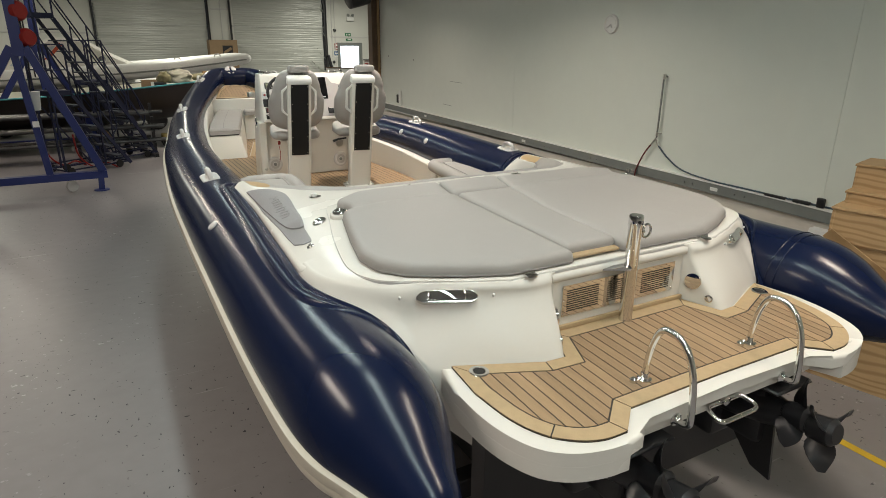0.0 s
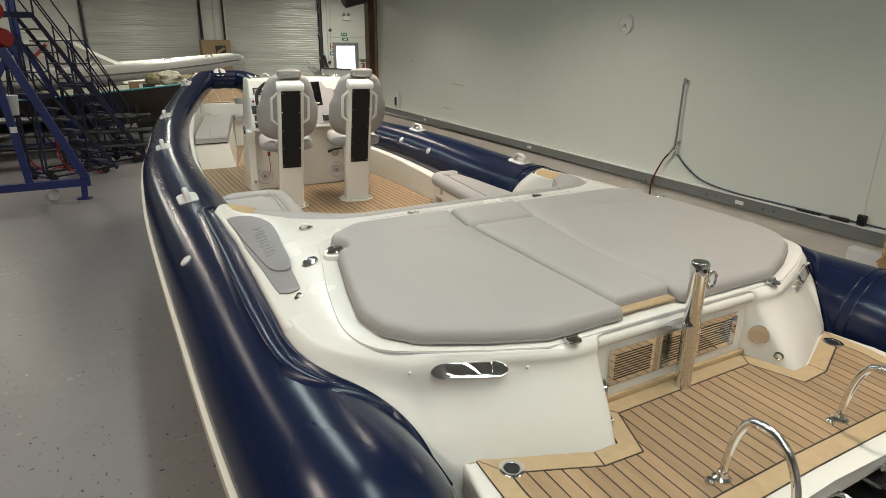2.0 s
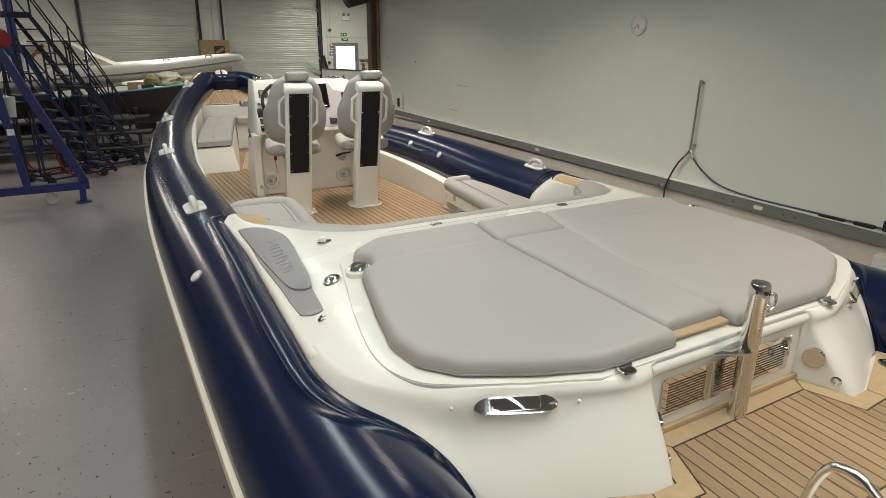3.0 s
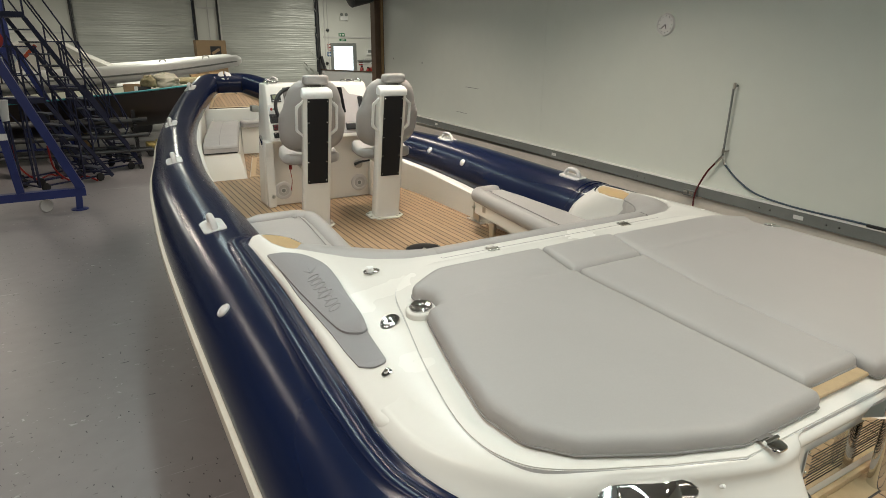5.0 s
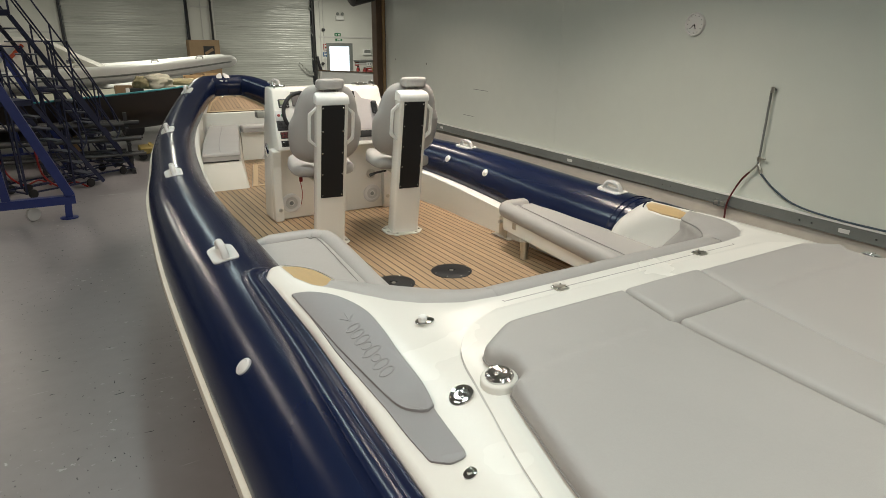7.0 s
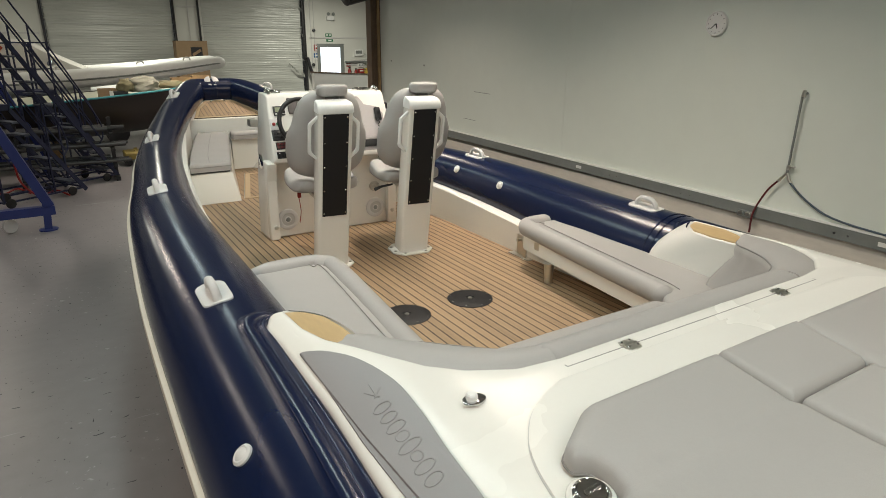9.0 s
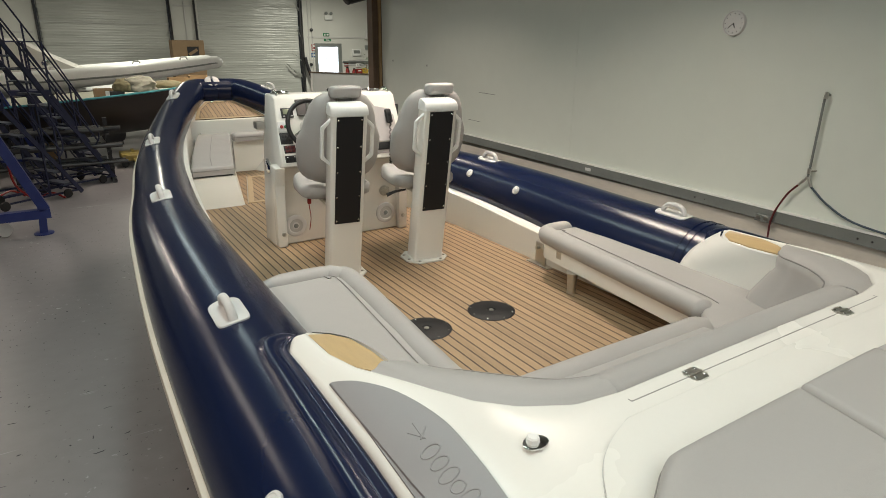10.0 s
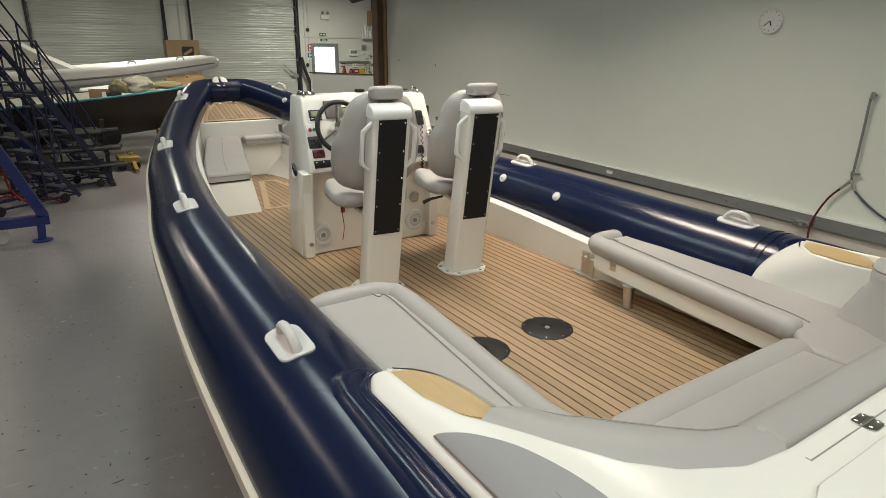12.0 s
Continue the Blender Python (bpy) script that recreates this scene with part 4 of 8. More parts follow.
def padform(bm, pts, thick, soft=0.035, crown=0.006, seed=0.0, side=0.62, crease=None):
    """Soft cushion over a plan outline, its base at z = 0: rounded rim, slightly uneven top."""
    edge = resample(ccw(pts), 0.03)
    n = len(edge)
    A = np.array(edge)
    Bq = np.roll(A, -1, axis=0)
    seg = Bq - A
    len2 = (seg ** 2).sum(1)

    def dist(p):
        t = np.clip(((np.array(p) - A) * seg).sum(1) / len2, 0, 1)
        return float(np.sqrt(((A + seg * t[:, None] - np.array(p)) ** 2).sum(1)).min())

    def inside(p):
        x, y = p
        c = False
        for (xa, ya), (xb, yb) in zip(edge, edge[1:] + edge[:1]):
            if (ya > y) != (yb > y) and x < (xb - xa) * (y - ya) / (yb - ya) + xa:
                c = not c
        return c

    inner = []
    for d in (soft * 0.10, soft * 0.30, soft * 0.62, soft, soft * 1.7):
        for p in inset(edge, d):
            if inside(p) and dist(p) > d * 0.97:
                inner.append(p)
    lo, hi = A.min(0), A.max(0)
    g = 0.055
    for i in range(int((hi[0] - lo[0]) / g) + 1):
        for j in range(int((hi[1] - lo[1]) / g) + 1):
            p = (lo[0] + g * (i + 0.5 * (j % 2)), lo[1] + g * j)
            if inside(p) and dist(p) > soft * 1.7 + 0.02:
                inner.append(p)
    if crease:
        for i in range(int((hi[0] - lo[0]) / 0.04)):
            for d in (-0.035, -0.012, 0, 0.012, 0.035):
                p = (lo[0] + 0.04 * i + d * 0.3, crease + d + 0.006 * math.sin(9 * i))
                if inside(p) and dist(p) > soft * 1.7 + 0.02:
                    inner.append(p)
    vs, es, fs, *_ = geometry.delaunay_2d_cdt([Vector(p) for p in edge + inner], [], [list(range(n))], 1, 1e-5)
    top = []
    for v in vs:
        d = dist(v)
        k = min(1, d / soft)
        z = thick * (side + (1 - side) * math.sqrt(max(0, 1 - (1 - k) ** 2)))
        z += crown * min(1, d / 0.15) + 0.004 * k * noise.noise((v.x * 4 + seed, v.y * 4, 0)) + 0.0015 * k * noise.noise((v.x * 13, v.y * 13 + seed, 3))
        if crease:
            z -= 0.0065 * k * math.exp(-((v.y - crease) / 0.016) ** 2) - 0.003 * k * math.exp(-((v.y - crease) / 0.07) ** 2)
        top.append(bm.verts.new((v.x, v.y, z)))
    for f in fs:
        bm.faces.new([top[i] for i in f])
    rim = sorted((e for e in bm.edges if len(e.link_faces) == 1), key=lambda e: e.index)
    loops = {}
    for e in rim:
        for v in e.verts:
            if v not in loops:
                c = Vector((v.co.x, v.co.y))
                loops[v] = [bm.verts.new((v.co.x, v.co.y, thick * h)) for h in (side * 0.56, 0.0)]
    for e in rim:
        p, q = e.verts
        bm.faces.new((p, q, loops[q][0], loops[p][0]))
        bm.faces.new((loops[p][0], loops[q][0], loops[q][1], loops[p][1]))


def cushion(name, pts, z0, thick, label, r=0.05, lay=False, group="", soft=0.035, crown=0.006, piping=True, crease=None):
    pts = rounded(ccw(pts), r, 5)
    bm = B()
    padform(bm, pts, thick, soft, crown, pts[0][0] * 7 + pts[0][1], 0.38 if lay else 0.62, crease)
    if lay:
        on_deck(bm, z0)
    else:
        bmesh.ops.translate(bm, verts=bm.verts[:], vec=(0, 0, z0))
    ob = tagged(part(name, bm, M_VINYL, None, "", 60), label, "cushion", group)
    if piping:
        bm = B()
        ring = resample(inset(pts, -0.001), 0.03)
        zz = [(deck_at(x, y) if lay else 0) + z0 + thick * (0.04 if lay else 0.58) for x, y in ring]
        sweep(bm, [(x, y, z) for (x, y), z in zip(ring, zz)], 0.0035, 6, closed=True)
        part("piping", bm, M_PIPING, ob)
    return ob


PADH = [(-1.03, 2.955), (-1.035, 2.915), (-1.0, 2.893), (-0.992, 2.84), (-1.005, 2.79), (-1.065, 2.765), (-1.14, 2.45), (-1.178, 2.24), (-1.150, 2.10), (-1.06, 2.0), (-0.85, 1.898), (-0.64, 1.825)]
cushion("sunbed_cushion", [(-0.345, 3.045), (-0.88, 3.045)] + PADH + [(-0.285, 1.825), (-0.365, 2.77), (-0.38, 2.80)], 0.013, 0.055, "large grey vinyl sunbed cushion on the aft deck",
        [0.02, 0.12, 0.05, 0.02, 0.02, 0.02, 0.02, 0.02, 0.1, 0.12, 0.1, 0.08, 0.1, 0.06, 0.02, 0.02, 0.02], True, "sunbed cushions", crease=2.785)
cushion("sunbed_cushion", [(0.085, 3.045), (0.03, 2.79), (0.0, 2.4), (0.03, 1.825)] + [(-x * 0.945, y) for x, y in reversed(PADH)] + [(0.80, 3.045)], 0.012, 0.050, "large grey vinyl sunbed cushion beside the stern pole",
        [0.02, 0.02, 0.1, 0.02, 0.06, 0.1, 0.08, 0.1, 0.12, 0.1, 0.02, 0.02, 0.02, 0.02, 0.02, 0.05, 0.12], True, "sunbed cushions", crease=2.80)
mid = cushion("sunbed_cushion", [(-0.357, 2.784), (-0.28, 1.885), (0.022, 1.885), (-0.008, 2.4), (0.022, 2.784)], 0.028, 0.04, "narrow grey vinyl middle sunbed cushion over a teak board", 0.02, True, "sunbed cushions", 0.025)
cushion("sunbed_cushion", [(-0.338, 3.045), (-0.373, 2.79), (0.022, 2.79), (0.077, 3.045)], 0.013, 0.054, "short grey vinyl sunbed cushion at the hinge line", 0.02, True, "sunbed cushions", 0.025)
bm = B(); box(bm, -0.275, 0.015, 1.845, 2.3, 0.0165, 0.029, 0.003, 1)
part("teak_step", on_deck(bm), M_MARGIN, hatch, "teak board under the middle cushion")


# cockpit seating
def bolster(path, r, parent, flat=1.0):
    bm = B()
    P = smoothline(path, 6)
    rr = [r * min(1, 0.55 + 0.45 * min(i, len(P) - 1 - i) / 2) for i in range(len(P))]
    sweep(bm, P, rr, 16, flat=flat)
    return part("bolster", bm, M_VINYL, parent, "rolled grey front edge", 70)


for s in (-1, 1):
    c = cushion("bench_cushion", [(s * (0.87 if s > 0 else 0.68), 5.36), (s * 1.14, 5.36), (s * 1.17, 4.30), (s * 1.0, 3.55), (s * 0.525, 3.55), (s * 0.525, 3.88), (s * (0.72 if s > 0 else 0.76), 4.03)], 1.412, 0.072,
                "long grey vinyl bench cushion with a rolled edge", [0.10, 0.05, 0.1, 0.05, 0.03, 0.03, 0.06], False, "bench cushions")
    if s > 0:
        roll = [(1.15, 5.405), (0.96, 5.41), (0.885, 5.37), (0.855, 5.22), (0.735, 4.30), (0.71, 4.08), (0.68, 3.97)]
    else:
        roll = [(-1.12, 5.41), (-0.78, 5.42), (-0.685, 5.37), (-0.645, 5.22), (-0.73, 4.30), (-0.745, 4.08), (-0.72, 3.97)]
    bolster([(x, y, 1.452) for x, y in roll], 0.062, c)
    bm = B(); sweep(bm, smoothline([(x + s * 0.085 * (y < 5.4), y - 0.085 * (y > 5.3), 1.4905) for x, y in roll[1:]], 5), 0.0028, 6)
    part("top_seam", bm, M_PIPING, c)
    if s > 0:
        seat = thing("folding_bench", "white folding bench base on a polished steel leg", "bench", (0, 0, 0))
        bm = B(); prism(bm, rounded(ccw([(0.66, 3.75), (1.16, 3.75), (1.16, 5.34), (0.835, 5.36)]), 0.03, 4), 1.305, 1.408, 0.012, 2, True)
        part("bench_tray", bm, M_GELIN, seat)
        bm = B(); lathe(bm, [(0.028, FLOOR_Z + 0.005), (0.028, FLOOR_Z + 0.02), (0.026, FLOOR_Z + 0.03), (0.036, 1.30), (0.045, 1.303)], 16, pose(0.80, 5.02, 0))
        part("leg", bm, M_STEEL, seat, "polished steel leg")
        bm = B(); box(bm, 0.985, 1.005, 5.52, 5.60, 1.17, 1.33, 0.004, 1); box(bm, 0.95, 1.005, 5.42, 5.66, 1.1602, 1.17, 0.003, 1); box(bm, 0.96, 0.975, 5.46, 5.50, 1.17, 1.30, 0.004, 1); rod(bm, (0.955, 5.56, 1.29), (1.0, 5.56, 1.29), 0.014)
        part("hinge_bracket", bm, M_STEEL, seat, "stainless hinge bracket")
        bm = B(); box(bm, 0.812, 0.822, 5.14, 5.20, 1.345, 1.40, 0.003, 1)
        part("catch", bm, M_STEEL, seat, "small stainless catch")
    else:
        bm = B(); prism(bm, rounded(ccw([(-1.16, 3.75), (-0.72, 3.75), (-0.65, 5.36), (-1.16, 5.36)]), 0.03, 4), FLOOR_Z + 0.002, 1.408, 0.012, 2)
        tagged(part("bench_locker", bm, M_GELIN), "white moulded bench locker under the cushion", "bench")
c = cushion("aft_seat_cushion", [(-0.50, 3.87), (0.50, 3.87), (0.52, 3.45), (-0.52, 3.45)], 1.40, 0.085, "grey vinyl aft seat cushion with a rolled edge", 0.03)
bolster([(-0.64, 3.90, 1.43), (-0.3, 3.90, 1.432), (0.3, 3.90, 1.432), (0.63, 3.90, 1.43)], 0.085, c, 0.75)
bm = B(); box(bm, -0.62, 0.62, 3.42, 3.86, FLOOR_Z + 0.002, 1.395, 0.01, 2)
tagged(part("aft_seat_locker", bm, M_GELIN), "white moulded locker under the aft seat", "locker")

# backrest: a curved pad at each corner and a hinged flap between
for s in (-1, 1):
    bm = B()
    top = smoothline([(-1.175, 3.89), (-1.145, 3.75), (-1.105, 3.65), (-1.035, 3.535), (-0.94, 3.44), (-0.825, 3.375), (-0.69, 3.347)], 5)
    rows = []
    for i, (x, y) in enumerate(top):
        a = top[max(i - 1, 0)]; b = top[min(i + 1, len(top) - 1)]
        t = Vector((b[0] - a[0], b[1] - a[1])).normalized()
        n = Vector((-t.y, t.x))
        if n.y < 0 and n.x < 0:
            n = -n
        k = ((0.50, 0.78, 0.92, 0.98)[i] if i < 4 else 1.0) * (1 + 0.40 * math.sin(math.pi * min(1, i / (len(top) - 1))))
        zt = deck_at(x, y) - 0.001
        P = [(-0.035, zt - 0.09), (-0.035, zt - 0.017), (0.0, zt - 0.014), (0.010, zt - 0.004), (0.045 * k, zt + 0.002), (0.095 * k, zt - 0.008), (0.13 * k, zt - 0.034), (0.14 * k, zt - 0.07), (0.132 * k, zt - 0.105), (0.20 + 0.04 * k, 1.53), (0.27, 1.42)]
        rows.append([bm.verts.new((s * (x + n.x * d), y + n.y * d, z)) for d, z in P])
    for a, b in zip(rows, rows[1:]):
        for j in range(len(a) - 1):
            bm.faces.new((a[j], a[j + 1], b[j + 1], b[j]))
    bm.faces.new(rows[0]); bm.faces.new(rows[-1][::-1])
    edge_line = [r[6].co.copy() for r in rows]
    pad = tagged(part("corner_backrest", bm, M_VINYL, None, "", 70), "curved grey vinyl backrest pad at the cockpit corner", "backrest", "corner backrests")
    bm = B(); sweep(bm, edge_line, 0.004, 6)
    part("piping", bm, M_PIPING, pad)
bm = B()
P = [(3.352, 1.60), (3.352, 1.775), (3.366, 1.792), (3.41, 1.796), (3.455, 1.784), (3.49, 1.755), (3.505, 1.70), (3.555, 1.50), (3.565, 1.43)]
xs = [-0.695, -0.69, -0.66, -0.35, 0, 0.35, 0.66, 0.69, 0.695]
rows = [[bm.verts.new((x, y + (0.0 if 0 < i < 8 else (-0.008 if y > 3.4 else 0.008)), z - (0 if 0 < i < 8 else 0.006))) for y, z in P] for i, x in enumerate(xs)]
for a, b in zip(rows, rows[1:]):
    for j in range(len(a) - 1):
        bm.faces.new((a[j], a[j + 1], b[j + 1], b[j]))
bm.faces.new(rows[0]); bm.faces.new(rows[-1][::-1])
edge_line = [r[6].co.copy() for r in rows]
pad = tagged(part("backrest", bm, M_VINYL, None, "", 70), "long grey vinyl backrest along the deck edge", "backrest")
bm = B(); sweep(bm, edge_line, 0.004, 6)
part("piping", bm, M_PIPING, pad)

# ---- deck fittings ----
bm = B()
for q in ((-0.70, 0.70, 3.287, 3.291), (-0.70, -0.696, 3.291, 3.34), (0.696, 0.70, 3.291, 3.34)):
    box(bm, q[0], q[1], q[2], q[3], 1.7895, 1.7912)
part("flap_seam", bm, M_PIPING, boat, "fine seam of the backrest flap")
for x in (-0.427, 0.43):
    bm = B()
    for dy in (-0.017, 0.017):
        prism(bm, rounded([(x - 0.036, 3.289 + dy - 0.015), (x + 0.036, 3.289 + dy - 0.015), (x + 0.026, 3.289 + dy + 0.015), (x - 0.026, 3.289 + dy + 0.015)] if dy > 0 else [(x - 0.026, 3.289 + dy - 0.015), (x + 0.026, 3.289 + dy - 0.015), (x + 0.036, 3.289 + dy + 0.015), (x - 0.036, 3.289 + dy + 0.015)], 0.012, 4), 1.7905, 1.795, 0.001, 1)
    rod(bm, (x - 0.03, 3.289, 1.796), (x + 0.03, 3.289, 1.796), 0.004)
    h = part("hinge", bm, M_STEEL, boat, "oval stainless hinge")
    for dx in (-0.02, 0.02):
        for dy in (-0.017, 0.017):
            bolt(h, (x + dx, 3.289 + dy, 1.795), 0.005)


def round_fitting(name, x, y, r, label, kind):
    bm = B()
    if kind == "filler":
        lathe(bm, [(r, 0.0), (r, 0.004), (r * 0.9, 0.009), (r * 0.62, 0.010), (r * 0.58, 0.006), (r * 0.3, 0.006), (r * 0.28, 0.016), (r * 0.1, 0.018)], 24, pose(x, y, 0))
    else:
        lathe(bm, [(r, 0.0), (r, 0.006), (r * 0.86, 0.011), (r * 0.8, 0.009), (r * 0.76, 0.012), (r * 0.2, 0.014)], 24, pose(x, y, 0))
        box(bm, x - r * 0.5, x + r * 0.5, y - 0.006, y + 0.006, 0.0125, 0.018, 0.002, 1)
    return part(name, on_deck(bm, 0.001 if kind == "filler" else 0.0285), M_CHROME, boat, label)


for s in (-1, 1):
    f = round_fitting("filler_cap", s * 1.159, 2.87, 0.037, "chrome filler cap set in the deck", "filler")
    bm = B(); prism(bm, [(s * 1.05 + 0.055 * math.cos(a * math.pi / 12), 2.84 + 0.055 * math.sin(a * math.pi / 12)) for a in range(24)], 0.0, 0.028, 0.006, 3)
    part("latch_boss", on_deck(bm), M_GEL, hatch)
    round_fitting("latch", s * 1.05, 2.84, 0.042, "round chrome flush latch", "latch")
# small pop-up light, and a deck eye
bm = B()
prism(bm, [(-1.045 + 0.036 * math.cos(a * math.pi / 10), 3.285 + 0.026 * math.sin(a * math.pi / 10)) for a in range(20)], 1.791, 1.797, 0.002, 2)
light = part("deck_light", bm, M_CHROME, boat, "small chrome deck light with a white lens")
bm = B(); lathe(bm, [(0.017, 0.0), (0.017, 0.014), (0.013, 0.018), (0.004, 0.019)], 8, pose(-1.052, 3.288, 1.7965))
part("lens", bm, M_WHITE, light, "white lens")
bm = B(); lathe(bm, [(0.017, 0), (0.017, 0.004), (0.009, 0.006), (0.009, 0.014), (0.004, 0.016)], 14, pose(-1.287, 2.63, 0))
part("deck_eye", on_deck(bm, 0.001), M_CHROME, boat, "small chrome deck eye")

# grey step pads with raised emblem strokes
bm = B()
prism(bm, rounded(ccw([(-1.31, 3.86), (-1.335, 3.38), (-1.337, 3.0), (-1.337, 2.74), (-1.305, 2.69), (-1.262, 2.675), (-1.238, 2.91), (-1.205, 3.2), (-1.24, 3.7)]), [0.015, 0.2, 0.2, 0.03, 0.03, 0.02, 0.1, 0.1, 0.1], 5), 0.0, 0.006, 0.0025, 2)
step = part("step_pad", on_deck(bm, 0.001), M_GREYPAD, boat, "dull grey non-slip step pad")
bm = B()
pad_side = smoothline([(-1.318, 3.925), (-1.292, 3.90), (-1.25, 3.835), (-1.20, 3.70), (-1.172, 3.51), (-1.182, 3.33), (-1.203, 3.17), (-1.222, 2.98), (-1.238, 2.89)], 5)
prism(bm, ccw(pad_side + smoothline([(-1.258, 2.888), (-1.277, 2.905), (-1.307, 2.96), (-1.318, 3.06), (-1.325, 3.40)], 4)), 0.0062, 0.015, 0.004, 3)
pad2 = part("emblem_pad", on_deck(bm, 0.001), M_GREYPAD, step, "raised grey pad with embossed strokes")
for w, y in ((0.050, 3.44), (0.046, 3.392), (0.052, 3.345), (0.034, 3.302), (0.062, 3.258), (0.028, 3.215), (0.052, 3.172), (0.046, 3.124)):
    cx = -1.259 + 0.07 * (y - 3.3)
    bm = B()
    sweep(bm, [(cx + w / 2 * math.cos(a * math.pi / 9), y + 0.018 * math.sin(a * math.pi / 9), 0.0152) for a in range(18)], 0.0022, 5, closed=True)
    part("embossed_stroke", on_deck(bm, 0.001), M_GREYPAD, pad2)
for p, q in (((-1.235, 3.485), (-1.258, 3.54)), ((-1.24, 3.49), (-1.232, 3.56)), ((-1.246, 3.492), (-1.215, 3.52))):
    bm = B(); rod(bm, (*p, 0.0152), (*q, 0.0152), 0.0016, 6)
    part("embossed_stroke", on_deck(bm, 0.001), M_GREYPAD, pad2)

# stern flip cleats and lid hinges
for s in (-1, 1):
    bm = B()
    m = pose(s * 0.935, 1.874, 1.656, 48, 0, s * 23)
    o = rounded(ccw([(-0.135, -0.010), (-0.10, -0.028), (0.10, -0.028), (0.135, -0.010), (0.125, 0.012), (0.08, 0.030), (-0.08, 0.030), (-0.125, 0.012)]), 0.02, 4)
    prism(bm, o, -0.02, 0.007, 0.004, 3)
    bmesh.ops.transform(bm, matrix=m, verts=bm.verts[:])
    cl = part("flip_cleat", bm, M_CHROME, boat, "polished stainless flip-up cleat in a rounded frame")
    bm = B()
    prism(bm, rounded(ccw([(-0.083, -0.019), (0.083, -0.019), (0.078, 0.021), (-0.078, 0.021)]), 0.006, 3), 0.0072, 0.011, 0.0015, 2)
    for i in range(-5, 6):
        bmesh.ops.bisect_plane(bm, geom=bm.verts[:] + bm.edges[:] + bm.faces[:], plane_co=(i * 0.0145, 0, 0), plane_no=(1, 0, 0))
    for v in bm.verts:
        if v.co.z > 0.01:
            v.co.z += 0.010 * (1 - (v.co.x / 0.083) ** 2)
    bmesh.ops.transform(bm, matrix=m, verts=bm.verts[:])
    part("cleat_bar", bm, M_MIRROR, cl, "mirror-bright curved cleat bar")
    for dx in (-0.2, 0.2):
        p = m @ Vector((dx, 0.0, 0.0))
        bm = B(); lathe(bm, [(0.0055, -0.01), (0.0055, 0.004), (0.003, 0.0065)], 10, pose(*p, 48, 0, s * 23))
        part("stud", bm, M_WHITE, cl)
    bm = B()
    prism(bm, rounded(ccw([(s * 0.565 - 0.028, 1.762), (s * 0.565 + 0.028, 1.762), (s * 0.565 + 0.024, 1.84), (s * 0.565 - 0.024, 1.84)]), 0.02, 4), 0.004, 0.010, 0.002, 2)
    rod(bm, (s * 0.565 - 0.028, 1.80, 0.013), (s * 0.565 + 0.028, 1.80, 0.013), 0.006)
    on_deck(bm, 0.010)
    h = part("strap_hinge", bm, M_CHROME, boat, "chrome strap hinge on the lid edge")
    for dy in (1.775, 1.787, 1.822):
        bolt(h, (s * 0.565, dy, deck_z(dy) + 0.02), 0.005)
    # platform drains
    bm = B(); lathe(bm, [(0.042, 0), (0.042, 0.003), (0.038, 0.005), (0.027, 0.004), (0.025, 0.001)], 24, pose(s * 0.905, 1.655, 1.4185))
    dr = part("drain_ring", bm, M_CHROME, platform, "chrome drain ring")
    # no real hole: a black disc paints the shade inside the ring
    bm = B(); lathe(bm, [(0.0245, 0), (0.0245, 0.0012), (0.004, 0.0013)], 20, pose(s * 0.905, 1.655, 1.4210))
    part("drain_hole", bm, M_BLACK, dr, "black disc standing for the shade in the drain")

# ski pole with bracket and shackle
pole = thing("ski_pole", "polished stainless ski pole at the transom", "pole", (-0.015, 1.735, 1.403))
bm = B(); lathe(bm, [(0.032, 0), (0.032, 0.475), (0.0345, 0.48), (0.0345, 0.52), (0.030, 0.527), (0.012, 0.528)], 28)
part("post", bm, M_CHROME, pole)
bm = B(); prism(bm, [(-0.15, 0.03), (-0.01, 0.058), (0.03, 0.05), (0.02, -0.01), (-0.03, -0.03)], 0.268, 0.276)
part("bracket", bm, M_MIRROR, pole, "flat polished bracket plate")
bm = B(); sweep(bm, [(0.062 + 0.026 * math.cos(a * math.pi / 8), -0.012, 0.445 + 0.032 * math.sin(a * math.pi / 8)) for a in range(16)], 0.006, 8, closed=True)
rod(bm, (0.03, -0.012, 0.445), (0.045, -0.012, 0.445), 0.009)
part("shackle", bm, M_CHROME, pole, "steel ring shackle")
# pin hole's darkness as a black disc on the uncut post
bm = B(); lathe(bm, [(0.008, 0), (0.008, 0.004)], 10, pose(-0.012, -0.0325, 0.50, 90))
part("pin_hole", bm, M_BLACK, pole)

# louvred vents
vent = thing("vent_panel", "polished stainless vent panel with three banks of slots", "vent", (0, 0, 0))
BANKS = [(-0.345, -0.150), (-0.095, 0.075), (0.130, 0.330)]
# black sheet gives the slots their shade by colour
bm = B(); box(bm, -0.36, 0.35, 1.7975, 1.7995, 1.48, 1.61)
part("backing", bm, M_BLACK, vent, "black sheet standing for the shade behind the slots")
bm = B()
for za, zb in ((1.602, 1.622), (1.468, 1.490)):
    box(bm, -0.372, 0.362, 1.7915, 1.7945, za, zb)
for xa, xb in zip([-0.372] + [k[1] for k in BANKS], [k[0] for k in BANKS] + [0.362]):
    box(bm, xa, xb, 1.7915, 1.7945, 1.490, 1.602)
part("plate", bm, M_MIRROR, vent)
for xa, xb in BANKS:
    for i in range(10):
        z = 1.4955 + i * 0.0112
        bm = B(); box(bm, xa, xb, 1.7918, 1.7942, z, z + 0.0058)
        part("slat", bm, M_MIRROR, vent)
